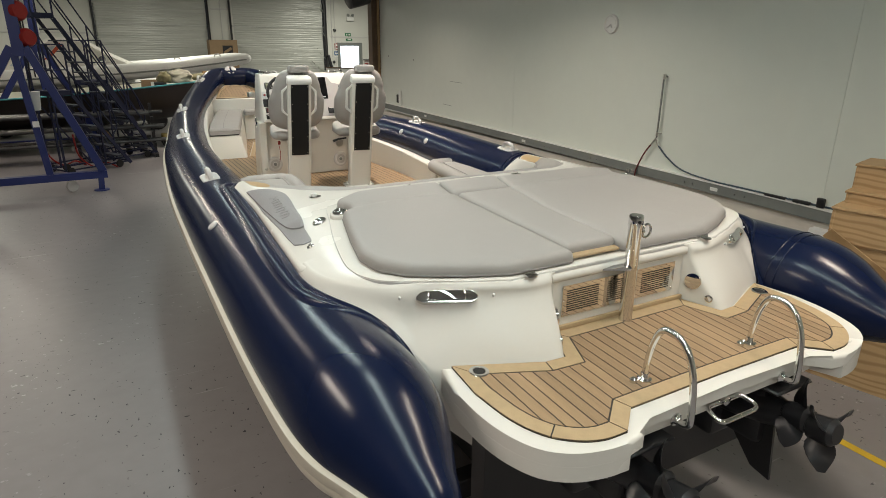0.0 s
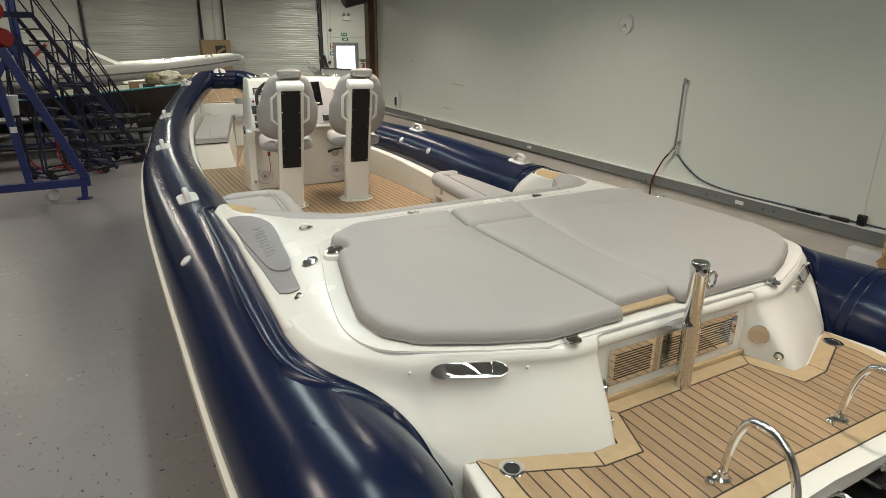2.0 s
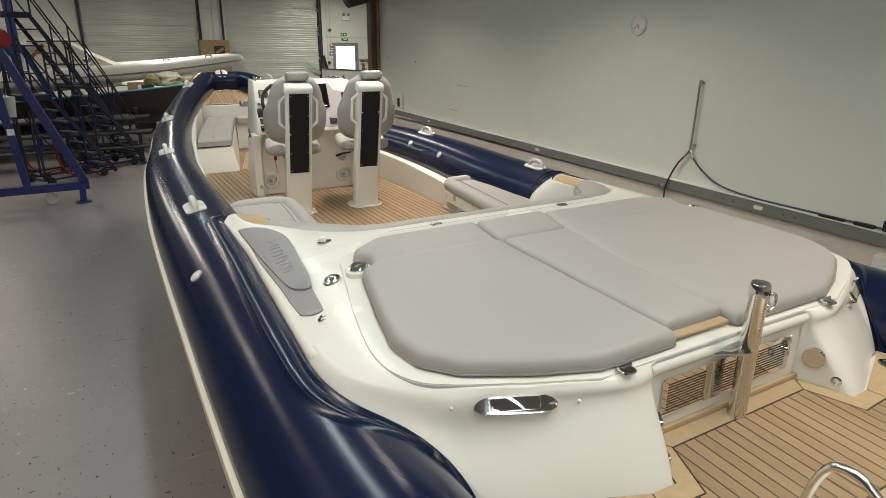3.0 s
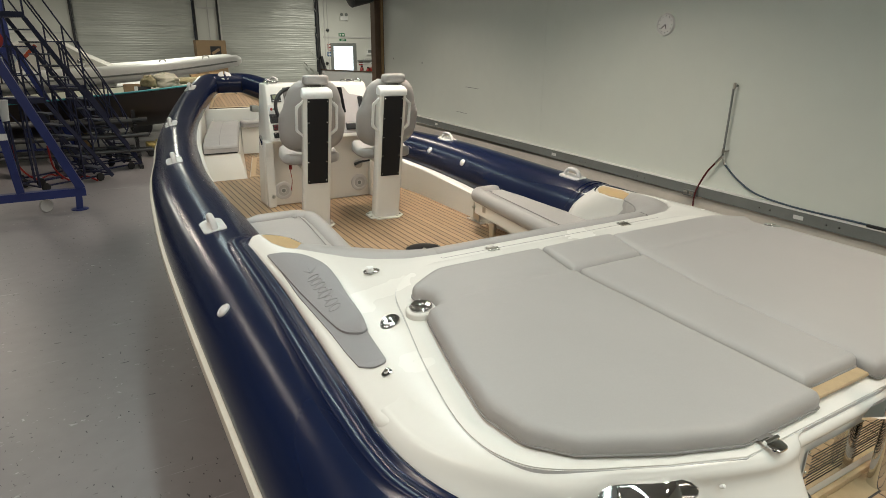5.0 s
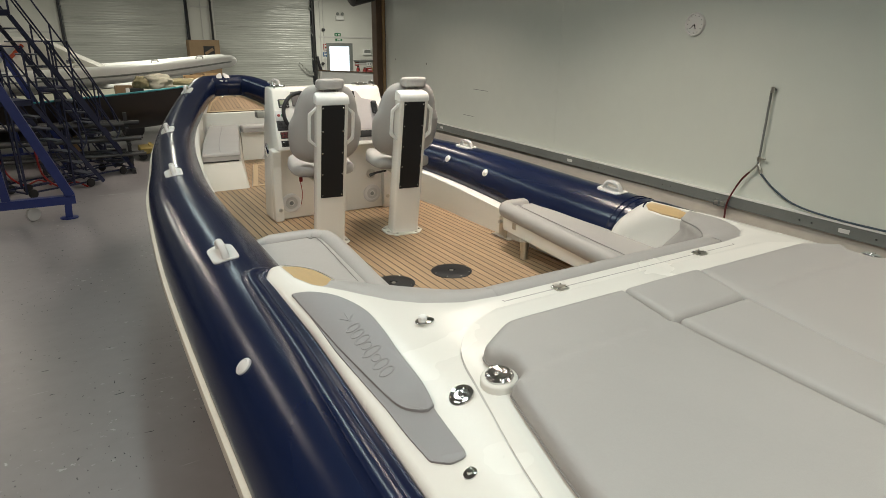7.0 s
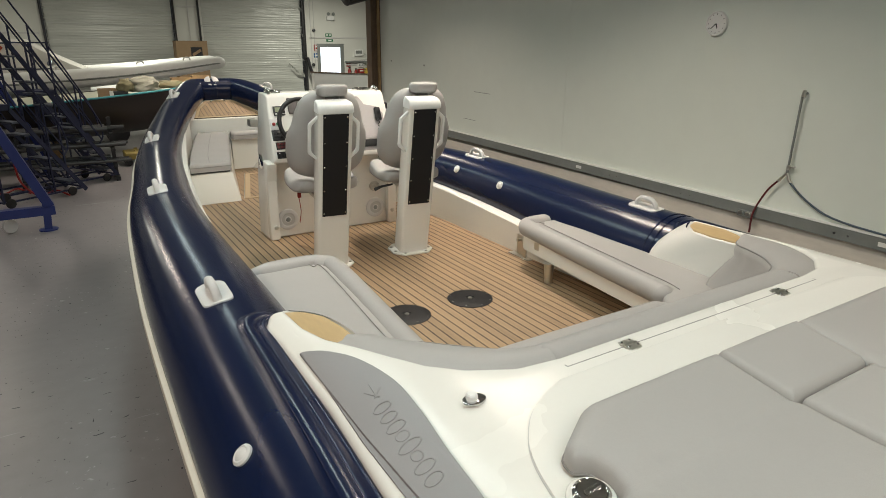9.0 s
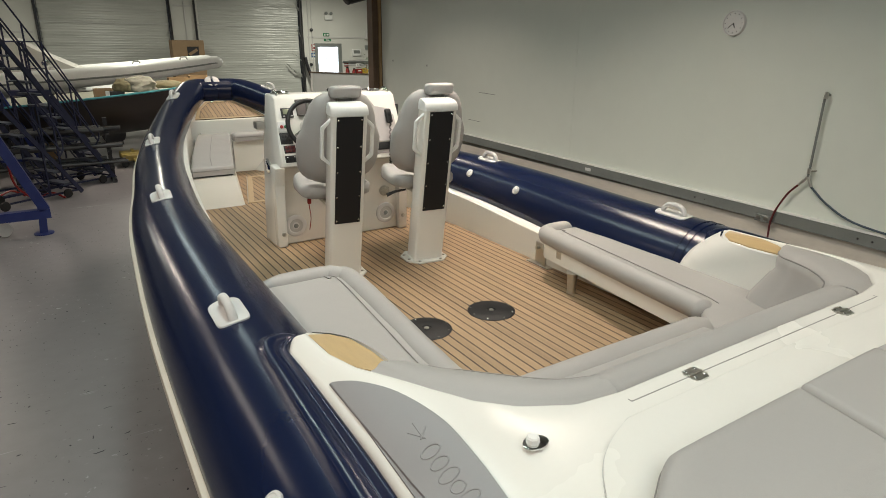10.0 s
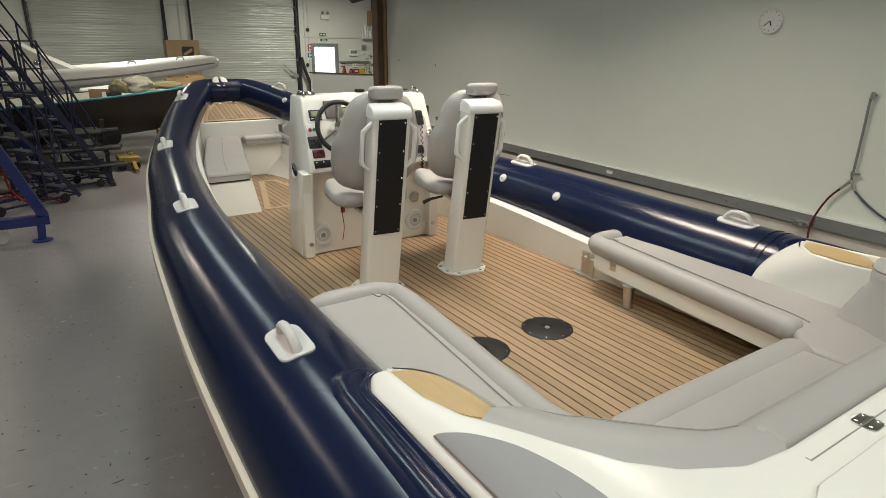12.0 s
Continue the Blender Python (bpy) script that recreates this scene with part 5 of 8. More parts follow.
for x in (-0.362, 0.352):
    for z in (1.478, 1.545, 1.612):
        bm = B(); lathe(bm, [(0.005, 0), (0.004, 0.002), (0.001, 0.0025)], 10, pose(x, 1.7915, z, 90))
        part("screw", bm, M_CHROME, vent)
# round cover and drain on the arm's inner face
for s in (-1, 1):
    n = Vector((-s * 0.9, -0.42, 0.12)).normalized()
    q = n.to_track_quat("Z", "Y").to_matrix().to_4x4()
    bm = B(); lathe(bm, [(0.042, -0.02), (0.042, 0.004), (0.040, 0.006), (0.001, 0.0062)], 28, Matrix.Translation((s * 0.449, 1.738, 1.515)) @ q)
    part("round_cover", bm, M_MIRROR, boat, "round stainless cover")
    bm = B(); lathe(bm, [(0.02, -0.02), (0.02, 0.005), (0.014, 0.007), (0.012, 0.002)], 16, Matrix.Translation((s * 0.484, 1.655, 1.44)) @ q)
    part("scupper", bm, M_CHROME, boat, "small chrome scupper")

# boarding hoops on the platform
for x in (-0.33, 0.335):
    bm = B()
    path = smoothline([(x, 1.31, 1.42), (x, 1.305, 1.50), (x, 1.285, 1.60), (x, 1.25, 1.665), (x, 1.19, 1.675), (x, 1.13, 1.64), (x, 1.092, 1.56), (x, 1.077, 1.46), (x, 1.073, 1.38), (x, 1.078, 1.35), (x, 1.10, 1.34), (x, 1.137, 1.34)], 5)
    sweep(bm, path, 0.0135, 14)
    hoop = part("boarding_hoop", bm, M_CHROME, platform, "polished stainless boarding hoop")
    bm = B(); lathe(bm, [(0.03, 0), (0.03, 0.005), (0.02, 0.012), (0.016, 0.03)], 18, pose(x, 1.31, 1.4185))
    part("foot_flange", bm, M_CHROME, hoop)
    bm = B(); lathe(bm, [(0.028, 0), (0.028, 0.005), (0.018, 0.012), (0.015, 0.02)], 18, pose(x, 1.1375, 1.34, 90))
    part("foot_flange", bm, M_CHROME, hoop)
    bm = B(); lathe(bm, [(0.016, 0), (0.016, 0.012), (0.01, 0.018)], 14, pose(x - 0.055, 1.315, 1.4185))
    part("stud", bm, M_CHROME, hoop)
# folding ladder grip under the platform edge
bm = B()
sweep(bm, [(x, y, 1.325 - (1.165 - y) * 0.2) for x, y in rounded([(-0.155, 1.065), (0.095, 1.065), (0.08, 1.155), (-0.13, 1.155)], 0.04, 5)], 0.010, 10, closed=True)
lathe(bm, [(0.022, 0), (0.022, 0.03), (0.012, 0.034)], 14, pose(-0.025, 1.164, 1.33, 90))
part("ladder_grip", bm, M_CHROME, platform, "polished folding ladder grip")

# stern drives
for x in (-0.46, 0.44):
    dv = thing("stern_drive", "black stern drive leg with twin propellers, tilted up", "stern drive", (0, 0, 0), "stern drives")
    bm = B()
    lathe(bm, [(0.02, 0), (0.055, 0.02), (0.075, 0.10), (0.085, 0.25), (0.08, 0.40), (0.05, 0.5), (0.01, 0.54)], 24, pose(x, 1.10, 1.08, -100))
    part("gearcase", bm, M_DRIVE, dv)
    bm = B()
    box(bm, x - 0.045, x + 0.045, 1.22, 1.45, 0.86, 1.20, 0.03, 2)
    box(bm, x - 0.10, x + 0.10, 1.42, 1.62, 0.80, 1.15, 0.03, 2)
    part("leg", bm, M_DRIVE, dv)
    bm = B()
    vs = [bm.verts.new((x + d, y, z)) for d in (-0.008, 0.008) for y, z in ((1.18, 1.03), (1.48, 0.98), (1.25, 0.72), (1.15, 0.70))]
    for q in ((0, 1, 2, 3), (7, 6, 5, 4), (0, 4, 5, 1), (1, 5, 6, 2), (2, 6, 7, 3), (3, 7, 4, 0)):
        bm.faces.new([vs[k] for k in q])
    part("skeg", bm, M_DRIVE, dv)
    bm = B(); box(bm, x - 0.13, x + 0.13, 1.12, 1.5, 1.205, 1.225, 0.008, 1)
    part("cavitation_plate", bm, M_DRIVE, dv)
    for y0, turn in ((1.02, 12), (1.13, -38)):
        hubm = pose(x, y0, 1.085, 80)
        bm = B(); lathe(bm, [(0.03, -0.02), (0.058, 0), (0.062, 0.09), (0.045, 0.11)], 20, hubm)
        pr = part("propeller", bm, M_DRIVE, dv, "black bladed propeller")
        for k in range(3):
            bm = B()
            rows = []
            for i in range(6):
                r = 0.05 + 0.13 * i / 5
                wdt = 0.055 * math.sin(math.pi * (0.22 + 0.72 * i / 5)) + 0.01
                tw = radians(58 - 34 * i / 5)
                row = []
                for u in (-1, -0.3, 0.3, 1):
                    a0 = radians(120 * k + turn) + u * wdt * math.cos(tw) / r * 0.9
                    row.append(hubm @ Vector((r * math.cos(a0), r * math.sin(a0), 0.045 + u * wdt * math.sin(tw) + 0.03 * (i / 5) ** 2)))
                rows.append(row)
            lo = [[bm.verts.new(p) for p in row] for row in rows]
            off = (hubm.to_3x3() @ Vector((0, 0, 0.006)))
            hi = [[bm.verts.new(p + off * (1.2 - i / 5)) for p in row] for i, row in enumerate(rows)]
            for i in range(5):
                for j in range(3):
                    bm.faces.new((lo[i][j], lo[i][j + 1], lo[i + 1][j + 1], lo[i + 1][j]))
                    bm.faces.new((hi[i][j + 1], hi[i][j], hi[i + 1][j], hi[i + 1][j + 1]))
            for i in range(5):
                for j in (0, 3):
                    bm.faces.new((lo[i][j], hi[i][j], hi[i + 1][j], lo[i + 1][j]))
            for i in (0, 5):
                for j in range(3):
                    bm.faces.new((lo[i][j], hi[i][j], hi[i][j + 1], lo[i][j + 1]))
            part("blade", bm, M_DRIVE, pr, "", 60)

# tube handles and valves
for s in (-1, 1):
    for y, dg in ((4.70 if s < 0 else 4.75, 9 if s < 0 else -2), (6.66, 9 if s < 0 else -2), (8.66, 14 if s < 0 else 0), (10.25 if s < 0 else 10.45, 12)):
        m = on_tube(y, dg, s, 0.0)
        bm = B()
        prism(bm, rounded([(-0.065, -0.115), (0.065, -0.115), (0.065, 0.115), (-0.065, 0.115)], 0.045, 5), -0.006, 0.007, 0.003, 2)
        for v in bm.verts:
            v.co.z -= v.co.x ** 2 / 0.72
        for v in bm.verts:
            v.co = m @ v.co
        hb = part("tube_handle", bm, M_GREYPLASTIC, boat, "pale grey rubber lifting handle")
        bm = B()
        sweep(bm, [m @ Vector(p) for p in smoothline([(0, -0.085, -0.004), (0, -0.07, 0.03), (0, -0.035, 0.055), (0, 0.035, 0.055), (0, 0.07, 0.03), (0, 0.085, -0.004)], 5)], 0.019, 12, flat=0.8)
        part("grip", bm, M_GREYPLASTIC, hb, "", 70)
for s, y, dg in ((-1, 3.66, 41), (1, 6.07, -60), (1, 6.70, -58), (1, 10.2, -50)):
    m = on_tube(y, dg, s, 0.0)
    bm = B(); lathe(bm, [(0.034, -0.004), (0.034, 0.006), (0.026, 0.012), (0.022, 0.010), (0.012, 0.016), (0.004, 0.017)], 18, m)
    part("valve", bm, M_GREYPLASTIC, boat, "round grey inflation valve cap")

# bow: locker, teak top, roller, cushions
BOWT = [(-0.43, 10.25), (0.43, 10.25), (0.33, 10.55), (0.17, 10.80), (-0.17, 10.80), (-0.33, 10.55)]


def sheer(ob, y0, rise):
    """Lift a part with the boat's rising sheer line."""
    for v in ob.data.vertices:
        if v.co.z > FLOOR_Z + 0.1:
            v.co.z += rise * (v.co.y - y0)
    return ob


bm = B(); prism(bm, [(-0.52, 10.22), (0.52, 10.22), (0.40, 10.58), (0.14, 10.88), (-0.14, 10.88), (-0.40, 10.58)], FLOOR_Z, 1.795, 0.008, 2)
bowdeck = sheer(part("bow_locker", bm, M_GELIN, boat, "white bow locker with a teak-planked top"), 10.25, 0.29)
bm = B(); prism(bm, BOWT, 1.7952, 1.8047)
sheer(part("caulking", bm, M_CAULK, bowdeck), 10.25, 0.29)
bi = inset(BOWT, 0.04)
for i in range(6):
    j = (i + 1) % 6
    bm = B(); prism(bm, [BOWT[i], BOWT[j], bi[j], bi[i]], 1.7982, 1.806)
    sheer(part("margin_board", bm, M_MARGIN, bowdeck), 10.25, 0.29)
bm = B(); lathe(bm, [(0.02, 0), (0.02, 0.004), (0.012, 0.005)], 14, pose(0.02, 10.36, 1.8395))
part("lift_ring", bm, M_CHROME, bowdeck, "flush chrome lift ring")
bm = B(); sweep(bm, smoothline([(-0.13, 10.74, 1.935), (-0.08, 10.75, 1.97), (0.04, 10.75, 1.97), (0.09, 10.74, 1.935)], 4), 0.008, 8)
part("grab_rail", bm, M_CHROME, bowdeck, "small chrome grab rail")
for dx in (-1, 1):
    half = [(dx * 0.012 + dx * 0.082 * math.sin(a * math.pi / 14), -0.082 * math.cos(a * math.pi / 14)) for a in range(15)]
    bm = B(); prism(bm, half[::dx], 0.0, 0.028, 0.008, 3)
    bmesh.ops.transform(bm, matrix=pose(-0.042, 10.905, 2.196, 44, 0, 0), verts=bm.verts)
    part("bow_fairlead", bm, M_GREYPLASTIC, boat, "pale grey bow fairlead half")
for s in (-1, 1):
    ix = 0.05 if s < 0 else 0.41
    sheer(cushion("bow_cushion", [(s * 0.462, 8.41), (s * 0.86, 8.41), (s * 0.74, 9.0), (s * 0.445, 10.19), (s * ix, 10.19)], 1.478, 0.085, "grey vinyl bow seat cushion with a stitched line", [0.04, 0.05, 0.1, 0.01, 0.01], False, "bow cushions", 0.022, 0.003), 8.4, 0.038)
    bm = B(); sweep(bm, [(s * x, y, 1.566 + 0.038 * (y - 8.4)) for x, y in ((0.66, 8.46), (0.60, 8.8), (0.46, 9.4), (0.28, 10.1))], 0.003, 6)
    part("stitched_seam", bm, M_PIPING, bpy.data.objects["bow_cushion" if s < 0 else "bow_cushion.001"])
    foot = [(0.40, 8.38), (0.82, 8.38), (0.70, 8.95), (0.43, 10.215), (ix - 0.03, 10.215)]
    rim = [(0.455, 8.42), (0.875, 8.43), (0.755, 9.0), (0.455, 10.215), (ix - 0.015, 10.215)]
    bm = B(); prism(bm, [(s * x, y) for x, y in foot], FLOOR_Z + 0.002, 1.458, 0.004, 1, top_pts=[(s * x, y) for x, y in rim])
    sheer(part("bow_seat_base", bm, M_GELIN, boat, "white moulded bow seat base"), 8.4, 0.038)
    bm = B(); prism(bm, ccw([(s * 0.475, 8.43), (s * 0.85, 8.44), (s * 0.73, 9.0), (s * 0.44, 10.18), (s * (ix + 0.01), 10.18)]), 1.4605, 1.4775)
    sheer(part("cushion_board", bm, M_BLACK, boat), 8.4, 0.038)
cushion("bow_cushion", [(-0.045, 9.99), (0.40, 9.99), (0.40, 10.19), (-0.04, 10.19)], 1.545, 0.085, "small grey vinyl cushion across the bow seat", 0.02)
bm = B(); prism(bm, [(-0.05, 10.08), (0.40, 10.08), (0.40, 10.215), (-0.04, 10.215)], FLOOR_Z + 0.002, 1.544, 0.004, 1)
part("bow_seat_base", bm, M_GELIN, boat)
# low grab rail on the bow seat and hatch frame in the bow sole
BOWHATCH = [(-0.36, 8.42), (0.36, 8.42), (0.17, 9.70), (-0.02, 9.70)]
bi = inset(BOWHATCH, 0.06)
for i in range(4):
    j = (i + 1) % 4
    bm = B(); prism(bm, [BOWHATCH[i], BOWHATCH[j], bi[j], bi[i]], FLOOR_Z + 0.0045, FLOOR_Z + 0.010, 0.001, 1)
    part("hatch_border", bm, M_MARGIN, sole, "teak border of the bow floor hatch")
for p, q in ((BOWHATCH[0], BOWHATCH[3]), (BOWHATCH[1], BOWHATCH[2])):
    bm = B(); beam(bm, (p[0], p[1], FLOOR_Z + 0.008), (q[0], q[1], FLOOR_Z + 0.008), 0.008, 0.008)
    part("hatch_edge", bm, M_STEEL, sole)

# cockpit sole fittings
for x, y in ((0.182, 5.068), (-0.285, 5.06)):
    ts = thing("table_socket", "black round table socket plate on the teak floor", "socket plate", (x, y, FLOOR_Z + 0.004), "table sockets")
    bm = B(); lathe(bm, [(0.146, 0), (0.146, 0.003), (0.138, 0.006), (0.03, 0.007), (0.028, 0.004), (0.012, 0.004)], 36)
    part("plate", bm, M_BLACKPANEL, ts)
    bm = B(); lathe(bm, [(0.014, 0), (0.014, 0.009), (0.008, 0.010)], 12)
    part("centre_pin", bm, M_STEEL, ts)
    for k in range(8):
        bolt(ts, (0.130 * math.cos(k * math.pi / 4), 0.130 * math.sin(k * math.pi / 4), 0.006), 0.005)


# ---- helm console ----
console = thing("helm_console", "white helm console with wheel, switch panels and screens", "console", (0.03, 6.9, FLOOR_Z + 0.004))
bm = B()
prof = [(0.045, 0.002), (0.045, 0.64), (-0.075, 0.645), (-0.08, 0.665), (0.125, 1.145), (0.165, 1.165), (0.34, 1.165), (0.36, 0.75), (0.34, 0.35), (0.30, 0.002)]
xs = [(-0.58, -0.488), (0.58, 0.535)]
ends = []
for xb, xt in xs:
    ends.append([bm.verts.new((xb + (xt - xb) * z / 1.165, y, z)) for y, z in prof])
a, b = ends
bm.faces.new(a); bm.faces.new(b[::-1])
for i in range(len(prof)):
    bm.faces.new((a[i], b[i], b[(i + 1) % len(prof)], a[(i + 1) % len(prof)]))
bmesh.ops.bevel(bm, geom=bm.edges[:], offset=0.014, segments=3, affect="EDGES", profile=0.5)
body = part("console_body", bm, M_GEL, console, "", 50)
bm = B(); box(bm, -0.28, 0.28, 0.30, 0.85, 0.002, 0.95, 0.06, 3)
part("console_front", bm, M_GEL, console, "", 50)
for s in (-1, 1):
    bm = B()
    o = [(-0.02, 0.002), (-0.02, 0.50), (-0.075, 0.645), (0.06, 0.66), (0.06, 0.002)]
    va = [bm.verts.new((s * 0.50, y, z)) for y, z in o]; vb = [bm.verts.new((s * 0.575, y, z)) for y, z in o]
    bm.faces.new(va); bm.faces.new(vb[::-1])
    for i in range(5):
        bm.faces.new((va[i], vb[i], vb[(i + 1) % 5], va[(i + 1) % 5]))
    bmesh.ops.bevel(bm, geom=bm.edges[:], offset=0.012, segments=3, affect="EDGES", profile=0.5)
    part("side_cheek", bm, M_GEL, console, "", 50)

# the sloping dash: local frame with x across and y up the slope
DY, DZ = 0.205, 0.48
dash_len = math.hypot(DY, DZ)
DASH = Matrix.Translation((0, -0.08, 0.665)) @ Matrix(((1, 0, 0, 0), (0, DY / dash_len, -DZ / dash_len, 0), (0, DZ / dash_len, DY / dash_len, 0), (0, 0, 0, 1)))


def on_dash(bm):
    for v in bm.verts:
        v.co = DASH @ v.co
    return bm


def dash_box(name, u, v, w, h, d, material, label="", bev=0.004, lift=0.0, parent=None):
    bm = B(); box(bm, u - w / 2, u + w / 2, v - h / 2, v + h / 2, lift, lift + d, bev, 2)
    return part(name, on_dash(bm), material, parent or console, label)


for u, v, w, h in ((-0.408, 0.40, 0.092, 0.076), (-0.165, 0.41, 0.092, 0.076)):
    g = dash_box("gauge", u, v, w, h, 0.014, M_BLACK, "black-bezelled digital gauge")
    dash_box("display", u - 0.005, v + 0.008, w * 0.62, h * 0.5, 0.002, M_LCD, "pale green display", 0.0005, 0.0142, g)
    for k in range(3):
        dash_box("button", u - 0.03 + 0.03 * k, v - 0.026, 0.016, 0.008, 0.003, M_GREYPLASTIC, "", 0.001, 0.0142, g)
dash_box("screen_cover", -0.265, 0.435, 0.135, 0.13, 0.022, M_COVER, "brown-grey cover over a screen", 0.008)
p_ = dash_box("switch_panel", -0.455, 0.295, 0.085, 0.085, 0.008, M_GREYPLASTIC, "grey panel with red and green buttons")
for du, m_ in ((-0.016, M_RED), (0.016, M_GREEN)):
    bm = B(); lathe(bm, [(0.013, 0.0082), (0.013, 0.014), (0.010, 0.016)], 14, pose(-0.455 + du, 0.295, 0))
    part("push_button", on_dash(bm), m_, p_)
p_ = dash_box("switch_panel", -0.452, 0.205, 0.095, 0.088, 0.010, M_BLACK, "black keypad")
for i in range(2):
    for j in range(3):
        dash_box("key", -0.477 + 0.025 * j, 0.19 + 0.03 * i, 0.018, 0.02, 0.003, M_BLACKPANEL, "", 0.002, 0.0102, p_)
p_ = dash_box("switch_panel", -0.44, 0.12, 0.09, 0.06, 0.008, M_BLACK, "panel of red rocker switches")
for i in range(2):
    for j in range(3):
        dash_box("rocker", -0.467 + 0.027 * j, 0.107 + 0.026 * i, 0.022, 0.021, 0.005, M_DKRED, "", 0.002, 0.0082, p_)
p_ = dash_box("switch_panel", -0.42, 0.045, 0.14, 0.055, 0.008, M_BLACK, "row of black rocker switches")
for j in range(5):
    rk = dash_box("rocker", -0.473 + 0.0265 * j, 0.045, 0.022, 0.042, 0.006, M_BLACKPANEL, "", 0.002, 0.0082, p_)
    if j % 2 == 0:
        dash_box("mark", -0.473 + 0.0265 * j, 0.058, 0.010, 0.006, 0.0005, M_WHITE, "", 0, 0.0143, rk)
bm = B(); prism(bm, ccw([(0.0, 0.025), (0.50, 0.025), (0.495, 0.34), (0.45, 0.40), (0.335, 0.42), (0.29, 0.495), (0.0, 0.495)]), 0.0005, 0.005, 0.002, 1)
part("dash_insert", on_dash(bm), M_DASH, console, "matt lilac-grey dash insert")
sc = dash_box("chart_screen", 0.13, 0.36, 0.27, 0.26, 0.018, M_SCREEN, "black glass chart screen", 0.006)
dash_box("maker_mark", 0.19, 0.25, 0.09, 0.012, 0.0008, M_WHITE, "small white bar", 0, 0.0182, sc)
bm = B(); lathe(bm, [(0.035, 0), (0.035, 0.008), (0.026, 0.011), (0.022, 0.007)], 20, pose(0.02, 0.08, 0))
part("ignition_switch", on_dash(bm), M_BLACK, console)
rad = dash_box("radio", 0.33, 0.09, 0.18, 0.07, 0.022, M_BLACK, "black radio unit", 0.006)
dash_box("radio_trim", 0.33, 0.118, 0.17, 0.010, 0.001, M_STEEL, "", 0, 0.0222, rad)
hs = dash_box("handset", 0.44, 0.33, 0.055, 0.12, 0.035, M_BLACK, "black radio handset on a clip", 0.014)
dash_box("speaker_grille", 0.44, 0.35, 0.035, 0.05, 0.002, M_BLACKPANEL, "", 0.001, 0.0352, hs)
bm = B()
pts = []
for i in range(120):
    t = i / 119
    c = Vector((0.43 - 0.05 * math.sin(t * 3.1), -0.05 - 0.10 * math.sin(math.pi * t) + 0.04, 0.95 - 0.42 * math.sin(math.pi * min(1, t * 0.75)) + 0.06 * t))
    pts.append(c + Vector((0.010 * math.cos(i * 1.2), 0.010 * math.sin(i * 1.2), 0)))
sweep(bm, pts, 0.0035, 6)
part("coiled_cord", bm, M_BLACK, hs, "coiled black cord")
bm = B()
lathe(bm, [(0.03, 0), (0.03, 0.03), (0.02, 0.04)], 16, DASH @ pose(0.50, 0.20, 0))
sweep(bm, [DASH @ Vector(p) for p in smoothline([(0.50, 0.20, 0.03), (0.515, 0.21, 0.08), (0.53, 0.24, 0.13), (0.525, 0.27, 0.15)], 4)], 0.012, 10)
rod(bm, DASH @ Vector((0.49, 0.275, 0.155)), DASH @ Vector((0.565, 0.275, 0.155)), 0.017, 14)
part("throttle", bm, M_CHROME, console, "chrome twin throttle lever")
bm = B(); box(bm, 0.545, 0.57, 0.10, 0.14, 0.80, 1.06, 0.006, 1)
part("side_grip", bm, M_BLACK, console, "black side grip")
# steering wheel
wm = DASH @ pose(-0.285, 0.27, 0.125, 8)
wheel = part("steering_wheel", sweep(B(), [wm @ Vector((0.175 * math.cos(a * math.pi / 24), 0.175 * math.sin(a * math.pi / 24), 0)) for a in range(48)], 0.017, 12, closed=True), M_BLACK, console, "black rimmed steering wheel", 70)
bm = B()
for k in (90, 210, 330):
    a = radians(k)
    sweep(bm, [wm @ Vector((0.03 * math.cos(a), 0.03 * math.sin(a), -0.03)), wm @ Vector((0.10 * math.cos(a), 0.10 * math.sin(a), -0.02)), wm @ Vector((0.172 * math.cos(a), 0.172 * math.sin(a), 0))], [0.018, 0.015, 0.011], 10, flat=0.5)
part("spokes", bm, M_CHROME, wheel, "chrome spokes")
bm = B(); lathe(bm, [(0.045, -0.12), (0.04, -0.05), (0.045, -0.03), (0.042, -0.012), (0.01, -0.006)], 20, wm)
part("hub", bm, M_CHROME, wheel, "chrome hub")
# speakers, horn, bolts and side fittings
for x in (-0.41, 0.395):
    bm = B(); lathe(bm, [(0.088, 0.0), (0.088, 0.010), (0.080, 0.014), (0.058, 0.012), (0.054, 0.008), (0.030, 0.006), (0.028, 0.010), (0.006, 0.014)], 32, pose(x, 0.044, 0.15, 90))
    sp = part("speaker", bm, M_GREYPLASTIC, console, "round grey speaker")
    bm = B(); lathe(bm, [(0.020, 0.0105), (0.018, 0.016), (0.006, 0.018)], 16, pose(x, 0.044, 0.15, 90))
    part("dust_cap", bm, M_TRUNK, sp)
    bm = B(); lathe(bm, [(0.054, 0.0095), (0.030, 0.0075)], 24, pose(x, 0.044, 0.15, 90))
    part("cone", bm, M_SPKCONE, sp, "mid grey speaker cone")
bm = B(); lathe(bm, [(0.046, 0), (0.046, 0.010), (0.036, 0.014), (0.034, 0.006)], 24, pose(0.39, 0.044, 0.345, 90))
hr = part("horn_grille", bm, M_STEEL, console, "round slotted horn grille")
for k in range(-2, 3):
    bm = B(); w_ = 0.033 * math.cos(k * 0.5); box(bm, 0.39 - w_, 0.39 + w_, 0.030, 0.036, 0.345 + k * 0.012 - 0.003, 0.345 + k * 0.012 + 0.003)
    part("slat", bm, M_STEEL, hr)
for x, z in ((-0.53, 0.11), (0.535, 0.12)):
    bm = B(); lathe(bm, [(0.018, 0), (0.018, 0.006), (0.009, 0.010)], 14, pose(x, -0.021, z, 90))
    part("drain_cap", bm, M_STEEL, console)
